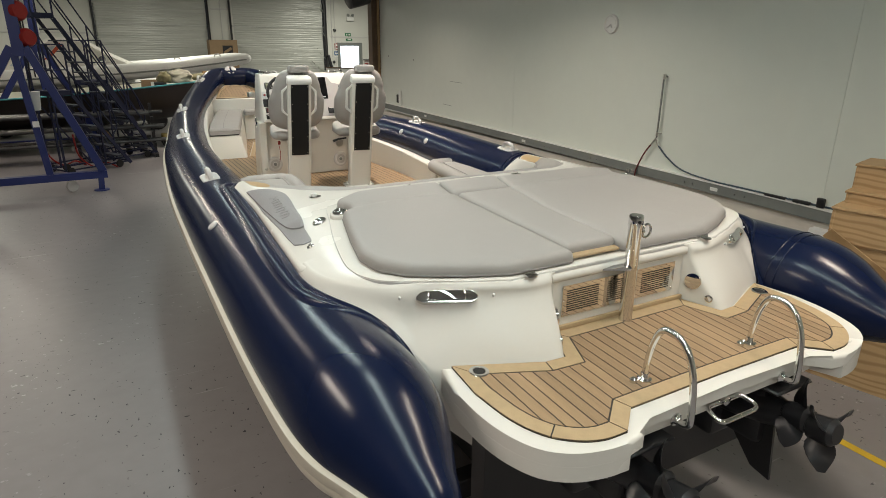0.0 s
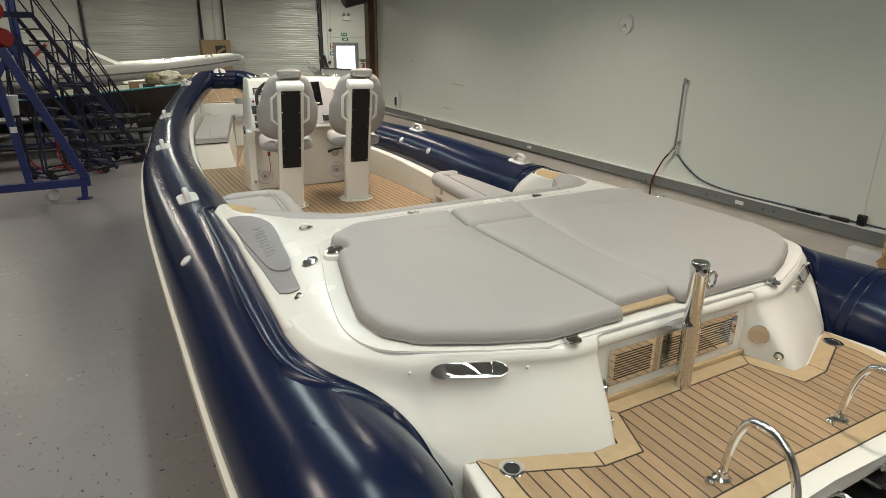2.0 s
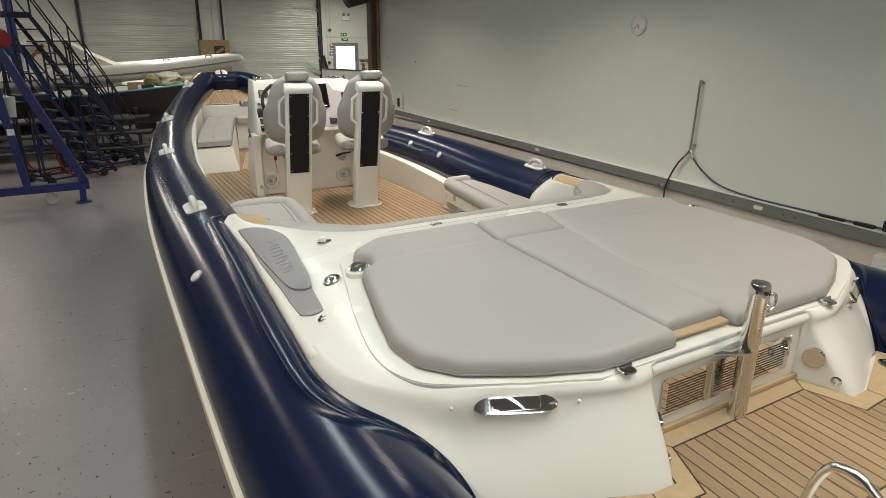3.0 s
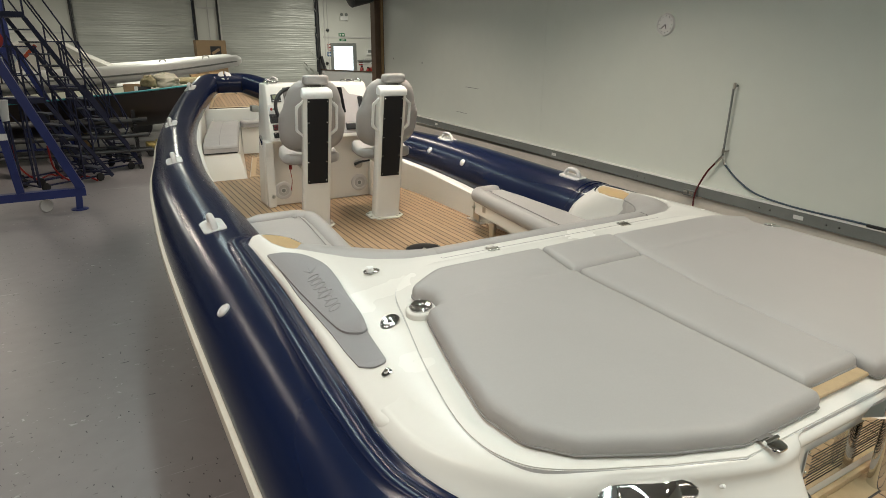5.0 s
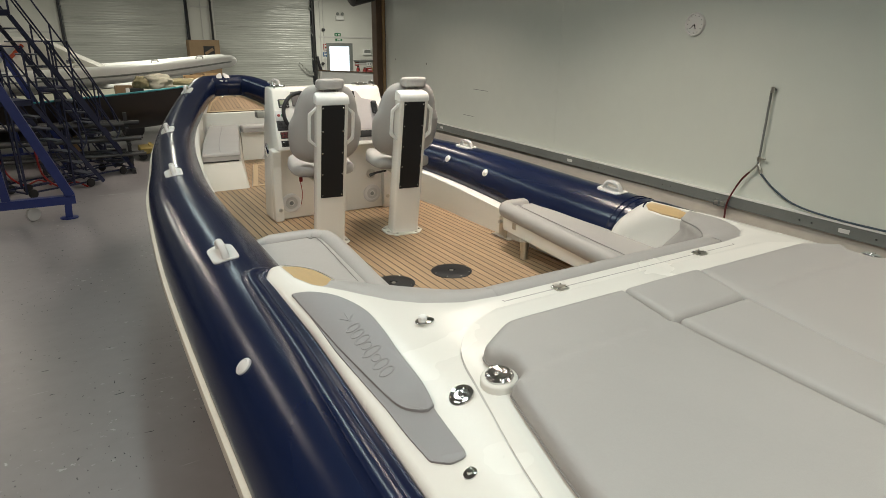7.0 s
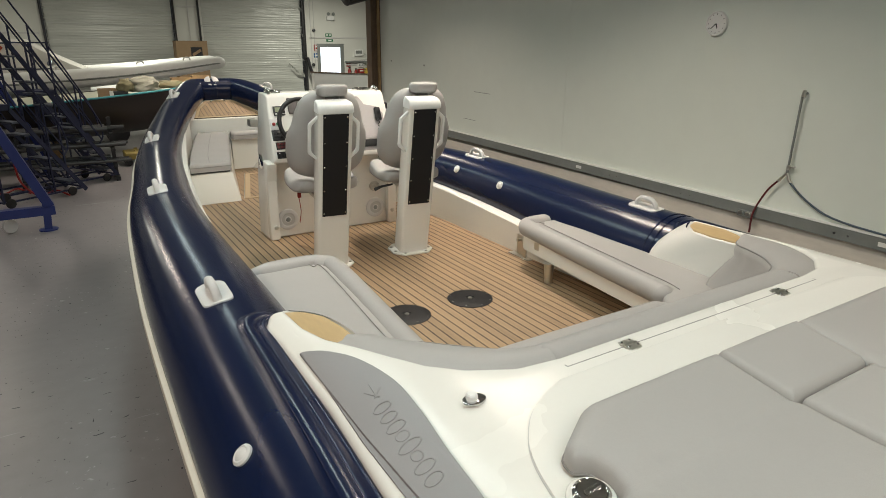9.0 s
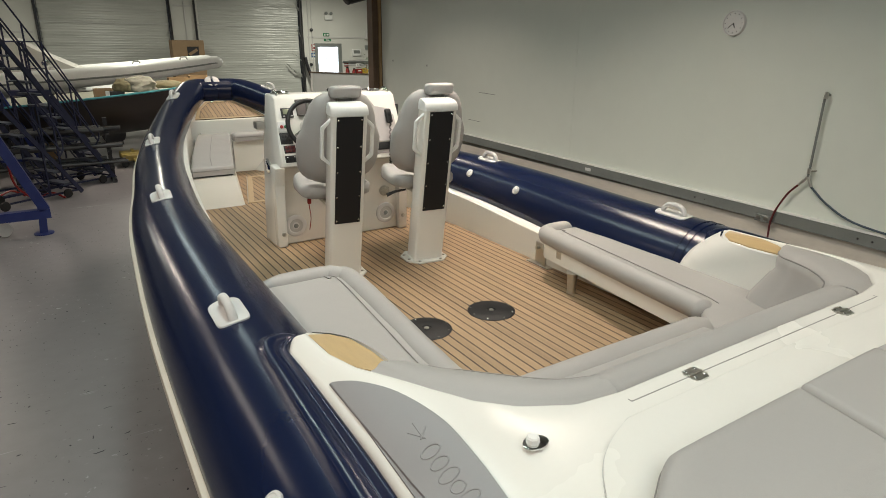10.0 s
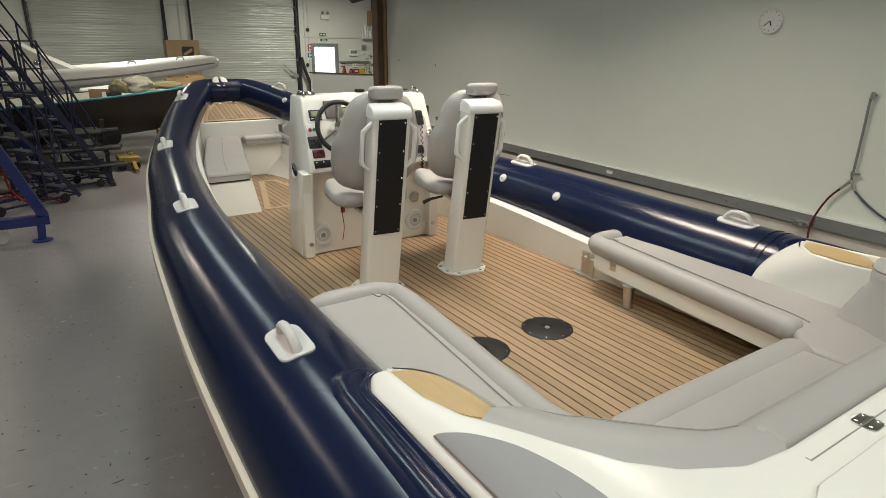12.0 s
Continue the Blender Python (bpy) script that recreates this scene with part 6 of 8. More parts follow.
bm = B(); lathe(bm, [(0.06, 0), (0.06, 0.006), (0.05, 0.012), (0.02, 0.014)], 24, pose(-0.556, 0.16, 0.63, 0, -90))
part("side_vent", bm, M_CHROME, console, "chrome side vent")
bm = B(); box(bm, -0.60, -0.53, 0.24, 0.33, 0.90, 0.96, 0.01, 2)
part("side_bracket", bm, M_STEEL, console, "small steel side bracket")
for x in (-0.39, 0.39):
    bm = B(); lathe(bm, [(0.075, 0), (0.075, 0.012), (0.06, 0.016), (0.055, 0.010), (0.02, 0.010)], 24, pose(x, 0.25, 1.166))
    part("cup_holder", bm, M_CHROME, console, "chrome cup holder ring")
for x in (-0.455, 0.49):
    bm = B()
    sweep(bm, smoothline([(x, 0.16, 1.15), (x, 0.15, 1.178), (x, 0.19, 1.19), (x, 0.23, 1.19), (x, 0.26, 1.16)], 4), 0.011, 10)
    part("corner_rail", bm, M_CHROME, console, "short chrome grab rail")
bm = B(); box(bm, 0.02, 0.09, 0.27, 0.32, 1.166, 1.19, 0.006, 1)
part("catch", bm, M_BLACK, console, "black catch on the console top")


# ---- helm seats ----
def helm_seat(x, y, slew):
    t = thing("helm_chair", "grey helm chair on a white pedestal with black back panel", "chair", (x, y, FLOOR_Z + 0.004), "helm chairs")
    bm = B()
    lo = [(-0.115, 0.0), (0.115, 0.0), (0.10, 0.19), (-0.10, 0.19)]
    hi = [(-0.120, 0.0), (0.120, 0.0), (0.105, 0.17), (-0.105, 0.17)]
    prism(bm, lo, 0.012, 1.12, top_pts=hi)
    bmesh.ops.bevel(bm, geom=[e for e in bm.edges if abs(e.verts[0].co.z - e.verts[1].co.z) > 0.5], offset=0.02, segments=3, affect="EDGES", profile=0.5)
    part("pedestal", bm, M_GEL, t, "white painted pedestal", 50)
    bm = B()
    cap = [(-0.004, 1.116)] + [(0.056 - 0.06 * math.cos(a * math.pi / 12), 1.128 + 0.058 * math.sin(a * math.pi / 12)) for a in range(7)] + [(0.12, 1.196), (0.155, 1.192), (0.172, 1.172), (0.172, 1.116)]
    rows = [[bm.verts.new((xx * (1.0 - 0.7 * max(0.0, y)), y + (0.006 if abs(xx) > 0.115 else 0.0) * (1 if y < 0.08 else -1), z - (0.008 if abs(xx) > 0.115 and z > 1.13 else 0))) for y, z in cap] for xx in (-0.122, -0.110, 0.110, 0.122)]
    for a, b in zip(rows, rows[1:]):
        for q in range(len(cap)):
            bm.faces.new((a[q], a[(q + 1) % len(cap)], b[(q + 1) % len(cap)], b[q]))
    bm.faces.new(rows[0]); bm.faces.new(rows[-1][::-1])
    part("pedestal_cap", bm, M_WHITE, t, "white rounded cap", 50)
    # black panel, lying on the slightly raked back
    bm = B()
    vs = []
    for z in (0.405, 1.11):
        yy = 0.0
        vs.append([bm.verts.new((xx, yy - d, z)) for xx, d in ((-0.086, 0.001), (0.086, 0.001), (0.086, 0.007), (-0.086, 0.007))])
    for j in range(4):
        bm.faces.new((vs[0][j], vs[0][(j + 1) % 4], vs[1][(j + 1) % 4], vs[1][j]))
    bm.faces.new(vs[0][::-1]); bm.faces.new(vs[1])
    pan = part("back_panel", bm, M_BLACKPANEL, t, "matt black back panel")
    for z in (0.425, 0.59, 0.755, 0.92, 1.09):
        for xx in (-0.076, 0.076):
            bolt(pan, (xx, -0.0072, z), 0.006, "screw", "y")
    bm = B()
    prism(bm, [(-0.10, -0.05), (0.10, -0.05), (0.165, 0.03), (0.165, 0.16), (0.10, 0.24), (-0.10, 0.24), (-0.165, 0.16), (-0.165, 0.03)], 0.0, 0.012, 0.003, 1)
    fl = part("base_flange", bm, M_GEL, t)
    for xx, yy in ((-0.14, 0.045), (0.14, 0.045), (-0.085, -0.03), (0.085, -0.03), (-0.14, 0.15), (0.14, 0.15)):
        bm = B(); lathe(bm, [(0.013, 0.0122), (0.013, 0.020), (0.006, 0.024)], 8, pose(xx, yy, 0))
        part("bolt", bm, M_STEEL, fl)
    for s in (-1, 1):
        bm = B()
        edge = [(0.112, 1.095), (0.166, 1.045), (0.170, 1.03), (0.170, 0.865), (0.164, 0.85), (0.112, 0.805)]
        rows = []
        for i, (ex_, ez) in enumerate(edge):
            nx_ = 0.004 if i in (0, 5) else 0.013
            rows.append([bm.verts.new((s * (ex_ + dx), 0.045 + dy, ez + (dz if i in (0, 1, 2) else -dz))) for dx, dy, dz in ((-nx_, -0.016, -0.008), (nx_ * 0.4, -0.016, 0.006), (nx_ * 0.4, 0.016, 0.006), (-nx_, 0.016, -0.008))])
        for a, b in zip(rows, rows[1:]):
            for j in range(4):
                bm.faces.new((a[j], a[(j + 1) % 4], b[(j + 1) % 4], b[j]))
        bm.faces.new(rows[0][::-1]); bm.faces.new(rows[-1])
        bmesh.ops.bevel(bm, geom=bm.edges[:], offset=0.003, segments=2, affect="EDGES", profile=0.5)
        part("grab_handle", bm, M_WHITE, t, "white side grab handle", 50)
    # backrest shell
    bm = B()
    rings = []
    for i in range(25):
        w = i / 24
        z = 0.635 + 0.607 * w
        hw = float(np.interp(w, [0, 0.04, 0.10, 0.18, 0.32, 0.50, 0.57, 0.63, 0.75, 0.87, 0.94, 0.98, 1.0], [0.14, 0.20, 0.245, 0.272, 0.287, 0.286, 0.27, 0.25, 0.235, 0.208, 0.18, 0.15, 0.12]))
        dep = 0.05 * (1 - 0.85 * abs(2 * w - 1) ** 6)
        yc = 0.245 - 0.03 * w
        ring = []
        for j in range(28):
            a = 2 * math.pi * j / 28
            cx, cy = math.cos(a), math.sin(a)
            ux = math.copysign(abs(cx) ** 0.5, cx)
            uy = math.copysign(abs(cy) ** 0.45, cy)
            ring.append(bm.verts.new((hw * ux, yc + dep * uy + 0.085 * ux ** 4 * (1 - 0.6 * w), z)))
        rings.append(ring)
    for a, b in zip(rings, rings[1:]):
        for j in range(28):
            bm.faces.new((a[j], a[(j + 1) % 28], b[(j + 1) % 28], b[j]))
    bm.faces.new(rings[0][::-1]); bm.faces.new(rings[-1])
    part("backrest", bm, M_VINYL, t, "winged grey vinyl backrest", 70)
    # seat pan with side bolsters
    bm = B()
    rings = []
    for i in range(13):
        w = i / 12
        yy = 0.24 + 0.41 * w
        hw = 0.255 * (1 - 0.18 * abs(2 * w - 1) ** 4)
        ring = []
        for j in range(28):
            a = 2 * math.pi * j / 28
            cx, cy = math.cos(a), math.sin(a)
            ux = math.copysign(abs(cx) ** 0.55, cx)
            uy = math.copysign(abs(cy) ** 0.6, cy)
            ring.append(bm.verts.new((hw * ux, yy, 0.56 + 0.05 * uy * (1 - 0.5 * abs(2 * w - 1) ** 8) + 0.07 * ux * ux * max(0.0, uy) * (0.55 + 0.45 * math.cos(2 * math.pi * (w - 0.85))) + 0.02 * w)))
        rings.append(ring)
    for a, b in zip(rings, rings[1:]):
        for j in range(28):
            bm.faces.new((a[j], a[(j + 1) % 28], b[(j + 1) % 28], b[j]))
    bm.faces.new(rings[0][::-1]); bm.faces.new(rings[-1])
    part("seat", bm, M_VINYL, t, "grey vinyl seat with raised sides", 70)
    bm = B(); box(bm, -0.10, 0.10, 0.18, 0.44, 0.475, 0.508, 0.008, 1)
    part("slide_frame", bm, M_STEEL, t)
    # headrest roll
    bm = B()
    rows = []
    for q in range(15):
        u = -1 + q / 7
        fat = (1 - abs(u) ** 7) ** 0.5 if abs(u) < 1 else 0.25
        rows.append([bm.verts.new((0.106 * u, 0.174 + 0.056 * fat * math.copysign(abs(math.cos(a * math.pi / 12)) ** 0.6, math.cos(a * math.pi / 12)), 1.250 + 0.040 * (0.35 + 0.65 * fat) * math.copysign(abs(math.sin(a * math.pi / 12)) ** 0.6, math.sin(a * math.pi / 12)))) for a in range(24)])
    for a, b in zip(rows, rows[1:]):
        for q in range(24):
            bm.faces.new((a[q], a[(q + 1) % 24], b[(q + 1) % 24], b[q]))
    bm.faces.new(rows[0][::-1]); bm.faces.new(rows[-1])
    part("headrest", bm, M_VINYL, t, "padded grey headrest", 70)
    for xx in (-0.05, 0.05):
        bm = B(); rod(bm, (xx, 0.19, 1.16), (xx, 0.175, 1.25), 0.008, 8)
        part("headrest_post", bm, M_STEEL, t)
    # the pedestal rakes aft
    for o in t.children_recursive:
        for v in o.data.vertices:
            v.co.x += 0.035 * v.co.z
            v.co.y -= 0.115 * v.co.z
            if o.name.split(".")[0] in ("seat", "backrest", "headrest", "headrest_post", "slide_frame"):
                v.co.x += slew
    t.matrix_world = pose(x, y, FLOOR_Z + 0.004, 0, 0, -7)
    return t


sa = helm_seat(-0.352, 6.045, 0.015)
sb = helm_seat(0.325, 6.045, 0.045)
bm = B(); sweep(bm, smoothline([(-0.14, 0.34, 0.52), (-0.145, 0.34, 0.46), (-0.135, 0.345, 0.36), (-0.15, 0.34, 0.27)], 5), 0.003, 6)
part("pull_cord", bm, M_RED, sa, "thin red kill cord")
bm = B(); box(bm, -0.155, -0.128, 0.332, 0.348, 0.46, 0.50, 0.004, 1)
part("cord_tag", bm, M_RED, sa, "red tag")
bm = B(); sweep(bm, [(-0.08, 0.25, 0.50), (-0.17, 0.25, 0.49), (-0.23, 0.25, 0.47)], [0.008, 0.010, 0.015], 8)
part("slide_lever", bm, M_BLACK, sb, "black slide lever")


# ---- things on the panel wall ----
clock = thing("wall_clock", "round white wall clock with dark hands", "clock", (wall_x(6.30) - 0.002, 6.30, 2.93))
bm = B(); lathe(bm, [(0.122, 0), (0.124, 0.02), (0.118, 0.035), (0.110, 0.035), (0.106, 0.025)], 36, pose(0, 0, 0, 0, -90))
part("case", bm, M_WHITE, clock)
bm = B(); lathe(bm, [(0.107, 0.02), (0.107, 0.0245)], 36, pose(0, 0, 0, 0, -90))
part("dial", bm, M_GREYPAD, clock, "grey dial")
for a, l, w in ((200, 0.05, 0.010), (130, 0.075, 0.007)):
    bm = B(); beam(bm, (-0.028, 0, 0), (-0.028, l * math.sin(radians(a)), l * math.cos(radians(a))), 0.002, w)
    part("pointer", bm, M_BLACK, clock)
for k in range(12):
    a = k * math.pi / 6
    bm = B(); beam(bm, (-0.026, 0.086 * math.sin(a), 0.086 * math.cos(a)), (-0.026, 0.098 * math.sin(a), 0.098 * math.cos(a)), 0.002, 0.005)
    part("hour_mark", bm, M_BLACK, clock)

pipe = thing("air_line", "grey air drop pipe with red and blue hoses", "air line", (0, 0, 0))
wx = wall_x(5.26) - 0.045
bm = B(); sweep(bm, smoothline([(wx + 0.04, 5.24, 2.30), (wx, 5.25, 2.31), (wx, 5.26, 2.27), (wx, 5.262, 2.0), (wx, 5.266, 1.55)], 5), 0.011, 12)
part("drop_pipe", bm, M_TRUNK, pipe)
bm = B(); lathe(bm, [(0.017, -0.03), (0.017, 0.03)], 14, pose(wx, 5.25, 2.30))
part("elbow_joint", bm, M_STEEL, pipe)
bm = B(); lathe(bm, [(0.018, -0.02), (0.018, 0.03)], 14, pose(wx, 5.266, 1.60)); rod(bm, (wx, 5.26, 1.61), (wx, 5.20, 1.615), 0.009); rod(bm, (wx, 5.266, 1.55), (wx, 5.34, 1.46), 0.014); rod(bm, (wx, 5.266, 1.55), (wx, 5.22, 1.46), 0.014)
part("tee_joint", bm, M_STEEL, pipe, "brass and steel tee with tap")
bm = B(); sweep(bm, smoothline([(wx, 5.34, 1.46), (wx, 5.42, 1.36), (wx - 0.02, 5.48, 1.22), (wx - 0.05, 5.51, 1.08), (wx - 0.07, 5.50, 0.9)], 6), 0.010, 8)
part("red_hose", bm, M_DKRED, pipe, "dark red air hose")
bm = B(); sweep(bm, smoothline([(wx, 5.22, 1.46), (wx, 5.05, 1.33), (wx - 0.005, 4.80, 1.22), (wx - 0.005, 4.4, 1.175), (wx, 3.9, 1.168), (wx, 3.2, 1.165), (wx, 2.2, 1.163), (wx, 1.0, 1.163)], 6), 0.010, 8)
part("blue_hose", bm, M_HOSEB, pipe, "dark blue air hose lying on the trunking")
gun = thing("air_gun", "black air tools lying on the trunking", "air tool", (wall_x(3.4) - 0.04, 3.35, 1.153))
bm = B(); box(bm, -0.02, 0.02, -0.16, 0.02, 0.0, 0.035, 0.01, 2)
part("body", bm, M_BLACK, gun)
bm = B(); box(bm, -0.018, 0.018, -0.30, -0.22, 0.0, 0.10, 0.012, 2)
part("nozzle", bm, M_BLACK, gun)
bm = B(); box(bm, -0.015, 0.015, 0.10, 0.34, 0.0, 0.03, 0.01, 2)
part("handle", bm, M_BLACK, gun)
so = thing("wall_socket", "grey twin wall socket under the trunking", "socket", (wall_x(5.6) - 0.075, 5.6, 1.075))
bm = B(); box(bm, -0.03, 0.0, -0.08, 0.08, -0.04, 0.03, 0.006, 1)
part("socket_body", bm, M_TRUNK, so)
for dy in (-0.04, 0.04):
    bm = B(); box(bm, -0.035, -0.03, dy - 0.025, dy + 0.025, -0.025, 0.018, 0.003, 1)
    part("outlet", bm, M_STEEL, so)
ph = thing("wall_phone", "white handset with a cable on the panel wall", "telephone", (wall_x(13.3) - 0.002, 13.3, 1.42))
bm = B(); box(bm, -0.05, 0, -0.02, 0.10, -0.11, 0.08, 0.01, 1)
part("base", bm, M_BLACK, ph)
bm = B(); box(bm, -0.07, 0, -0.12, -0.05, -0.15, 0.18, 0.02, 2)
part("handset", bm, M_WHITE, ph)
bx = thing("isolator_box", "pale wall box with a black lever", "switch box", (wall_x(3.0) - 0.022, 2.95, 0.80))
bm = B(); box(bm, -0.10, 0, -0.16, 0.16, -0.22, 0.16, 0.008, 1)
part("enclosure", bm, M_WHITE, bx)
bm = B(); box(bm, -0.16, -0.10, -0.03, 0.03, -0.06, 0.0, 0.006, 1)
part("lever", bm, M_BLACK, bx)
# dents and plugged holes in the panels
bm = B()
for y, z, l in ((12.55, 2.31, 0.02), (13.95, 2.36, 0.02)):
    rod(bm, (wall_x(y) - 0.002, y, z), (wall_x(y) + 0.002, y, z), 0.02, 8)
for y, z, l in ((10.5, 1.93, 0.30), (10.9, 1.46, 0.22)):
    beam(bm, (wall_x(y) - 0.001, y - l, z), (wall_x(y) - 0.001, y + l, z + 0.012), 0.004, 0.007)
part("wall_marks", bm, M_TRUNK, wall_east, "small holes and scuffs")

# ---- plywood crates ----
def crate(m, w, d, h):
    t = thing("plywood_crate", "worn plywood crate stacked beside the wall", "crate", (0, 0, 0), "plywood crates")
    t.matrix_world = m
    bm = B(); box(bm, 0, w, 0, 0.02, 0, h - 0.02, 0.002, 1); part("side_panel", bm, M_PLY, t)
    bm = B(); box(bm, 0, w, d - 0.02, d, 0, h - 0.02, 0.002, 1); part("side_panel", bm, M_PLY, t)
    bm = B(); box(bm, 0, 0.02, 0.021, d - 0.021, 0, h - 0.02, 0.002, 1); part("end_panel", bm, M_PLY, t)
    bm = B(); box(bm, w - 0.02, w, 0.021, d - 0.021, 0, h - 0.02, 0.002, 1); part("end_panel", bm, M_PLY, t)
    bm = B(); box(bm, -0.01, w + 0.01, -0.01, d + 0.01, h - 0.02, h, 0.003, 1); part("lid", bm, M_PLY, t)
    return t


crate(pose(3.17, 1.23, 0.0, 0, 0, 13), 0.75, 1.20, 0.62)
crate(pose(3.185, 1.24, 0.62, 0, 0, 12.5), 0.75, 1.20, 0.57)
crate(pose(3.17, 1.23, 1.19, 0, 0, 13), 0.75, 1.20, 0.275)
crate(pose(3.36, 1.36, 1.465, 0, 0, 13), 0.52, 1.10, 0.10)
crate(pose(3.50, 1.42, 1.565, 0, 0, 13), 0.40, 1.08, 0.20)
bm = B(); box(bm, -0.05, 0.05, -0.30, 0.30, 0.0, 0.012, 0.002, 1)
loose = tagged(part("plywood_strip", bm, M_PLY), "loose plywood strip leaning on the crates", "plank")
loose.matrix_world = pose(2.93, 2.14, 1.10, 0, 74, 13) @ pose(0, 0, 0, 0, 0, 35)


# ---- blue lifting gantry ----
gantry = thing("lifting_gantry", "blue steel lifting gantry with red hoists", "gantry", (0, 0, 0))


def bar(name, pa, pb, w, parent, material=None, label="", h=None):
    bm = B(); beam(bm, pa, pb, w, h)
    return part(name, bm, material or M_BLUE, parent, label)


for y in (12.7, 17.5):
    bar("base_beam", (-2.12, y, 0.30), (-5.0, y, 0.30), 0.13, gantry)
    bar("leg", (-2.18, y, 0.36), (-3.02, y, 2.55), 0.13, gantry)
    bar("leg", (-4.6, y, 0.36), (-3.22, y, 2.55), 0.13, gantry)
    bar("mast", (-3.12, y, 2.40), (-3.12, y, 4.6), 0.17, gantry)
    bar("brace", (-3.02, y, 0.36), (-3.20, y, 2.5), 0.11, gantry)
    bar("foot_post", (-2.22, y, 0.40), (-2.25, y, 0.02), 0.10, gantry)
    bm = B(); lathe(bm, [(0.13, 0.0), (0.13, 0.015), (0.05, 0.025)], 16, pose(-2.25, y, 0))
    part("foot_plate", bm, M_BLUE, gantry)
    bar("foot_post", (-4.9, y, 0.40), (-4.9, y, 0.0), 0.10, gantry)
    for x in (-2.72, -4.4):
        bm = B(); lathe(bm, [(0.04, -0.025), (0.10, -0.03), (0.11, 0), (0.10, 0.03), (0.04, 0.025)], 20, pose(x, y + 0.06, 0.11, 90, 0, 30))
        cw = part("castor", bm, M_GREYPLASTIC, gantry, "pale grey castor wheel")
        bm = B(); box(bm, x - 0.05, x + 0.05, y + 0.0, y + 0.12, 0.2, 0.24)
        part("castor_fork", bm, M_STEEL, cw)
    bm = B(); box(bm, -3.13, -3.03, y - 0.075, y - 0.068, 1.22, 1.32)
    part("rating_plate", bm, M_WHITE, gantry, "small white plate")
bar("top_beam", (-3.12, 12.4, 4.66), (-3.12, 17.8, 4.66), 0.16, gantry, h=0.24)
for x, z, r in ((-3.05, 3.12, 0.16), (-2.985, 2.70, 0.15)):
    bm = B(); lathe(bm, [(0.03, -0.12), (r * 0.8, -0.11), (r, -0.06), (r, 0.06), (r * 0.8, 0.11), (0.03, 0.12)], 20, pose(x, 12.75, z, 90, 0, 40))
    hb = part("hoist_block", bm, M_RED, gantry, "red chain hoist block")
    bm = B(); rod(bm, (x, 12.75, z + r), (x, 12.75, 4.6), 0.012, 6); rod(bm, (x + 0.03, 12.75, z - r), (x + 0.03, 12.75, z - r - 0.5), 0.012, 6)
    part("chain", bm, M_PIPE, hb)
bm = B(); lathe(bm, [(0.10, 0), (0.13, 0.30), (0.135, 0.32)], 16, pose(-3.08, 12.95, 1.48))
bk = part("chain_bucket", bm, M_WHITE, gantry, "white chain bucket")
bm = B(); rod(bm, (-3.08, 12.95, 1.8), (-2.99, 12.8, 2.6), 0.008, 6)
part("bucket_chain", bm, M_PIPE, bk)


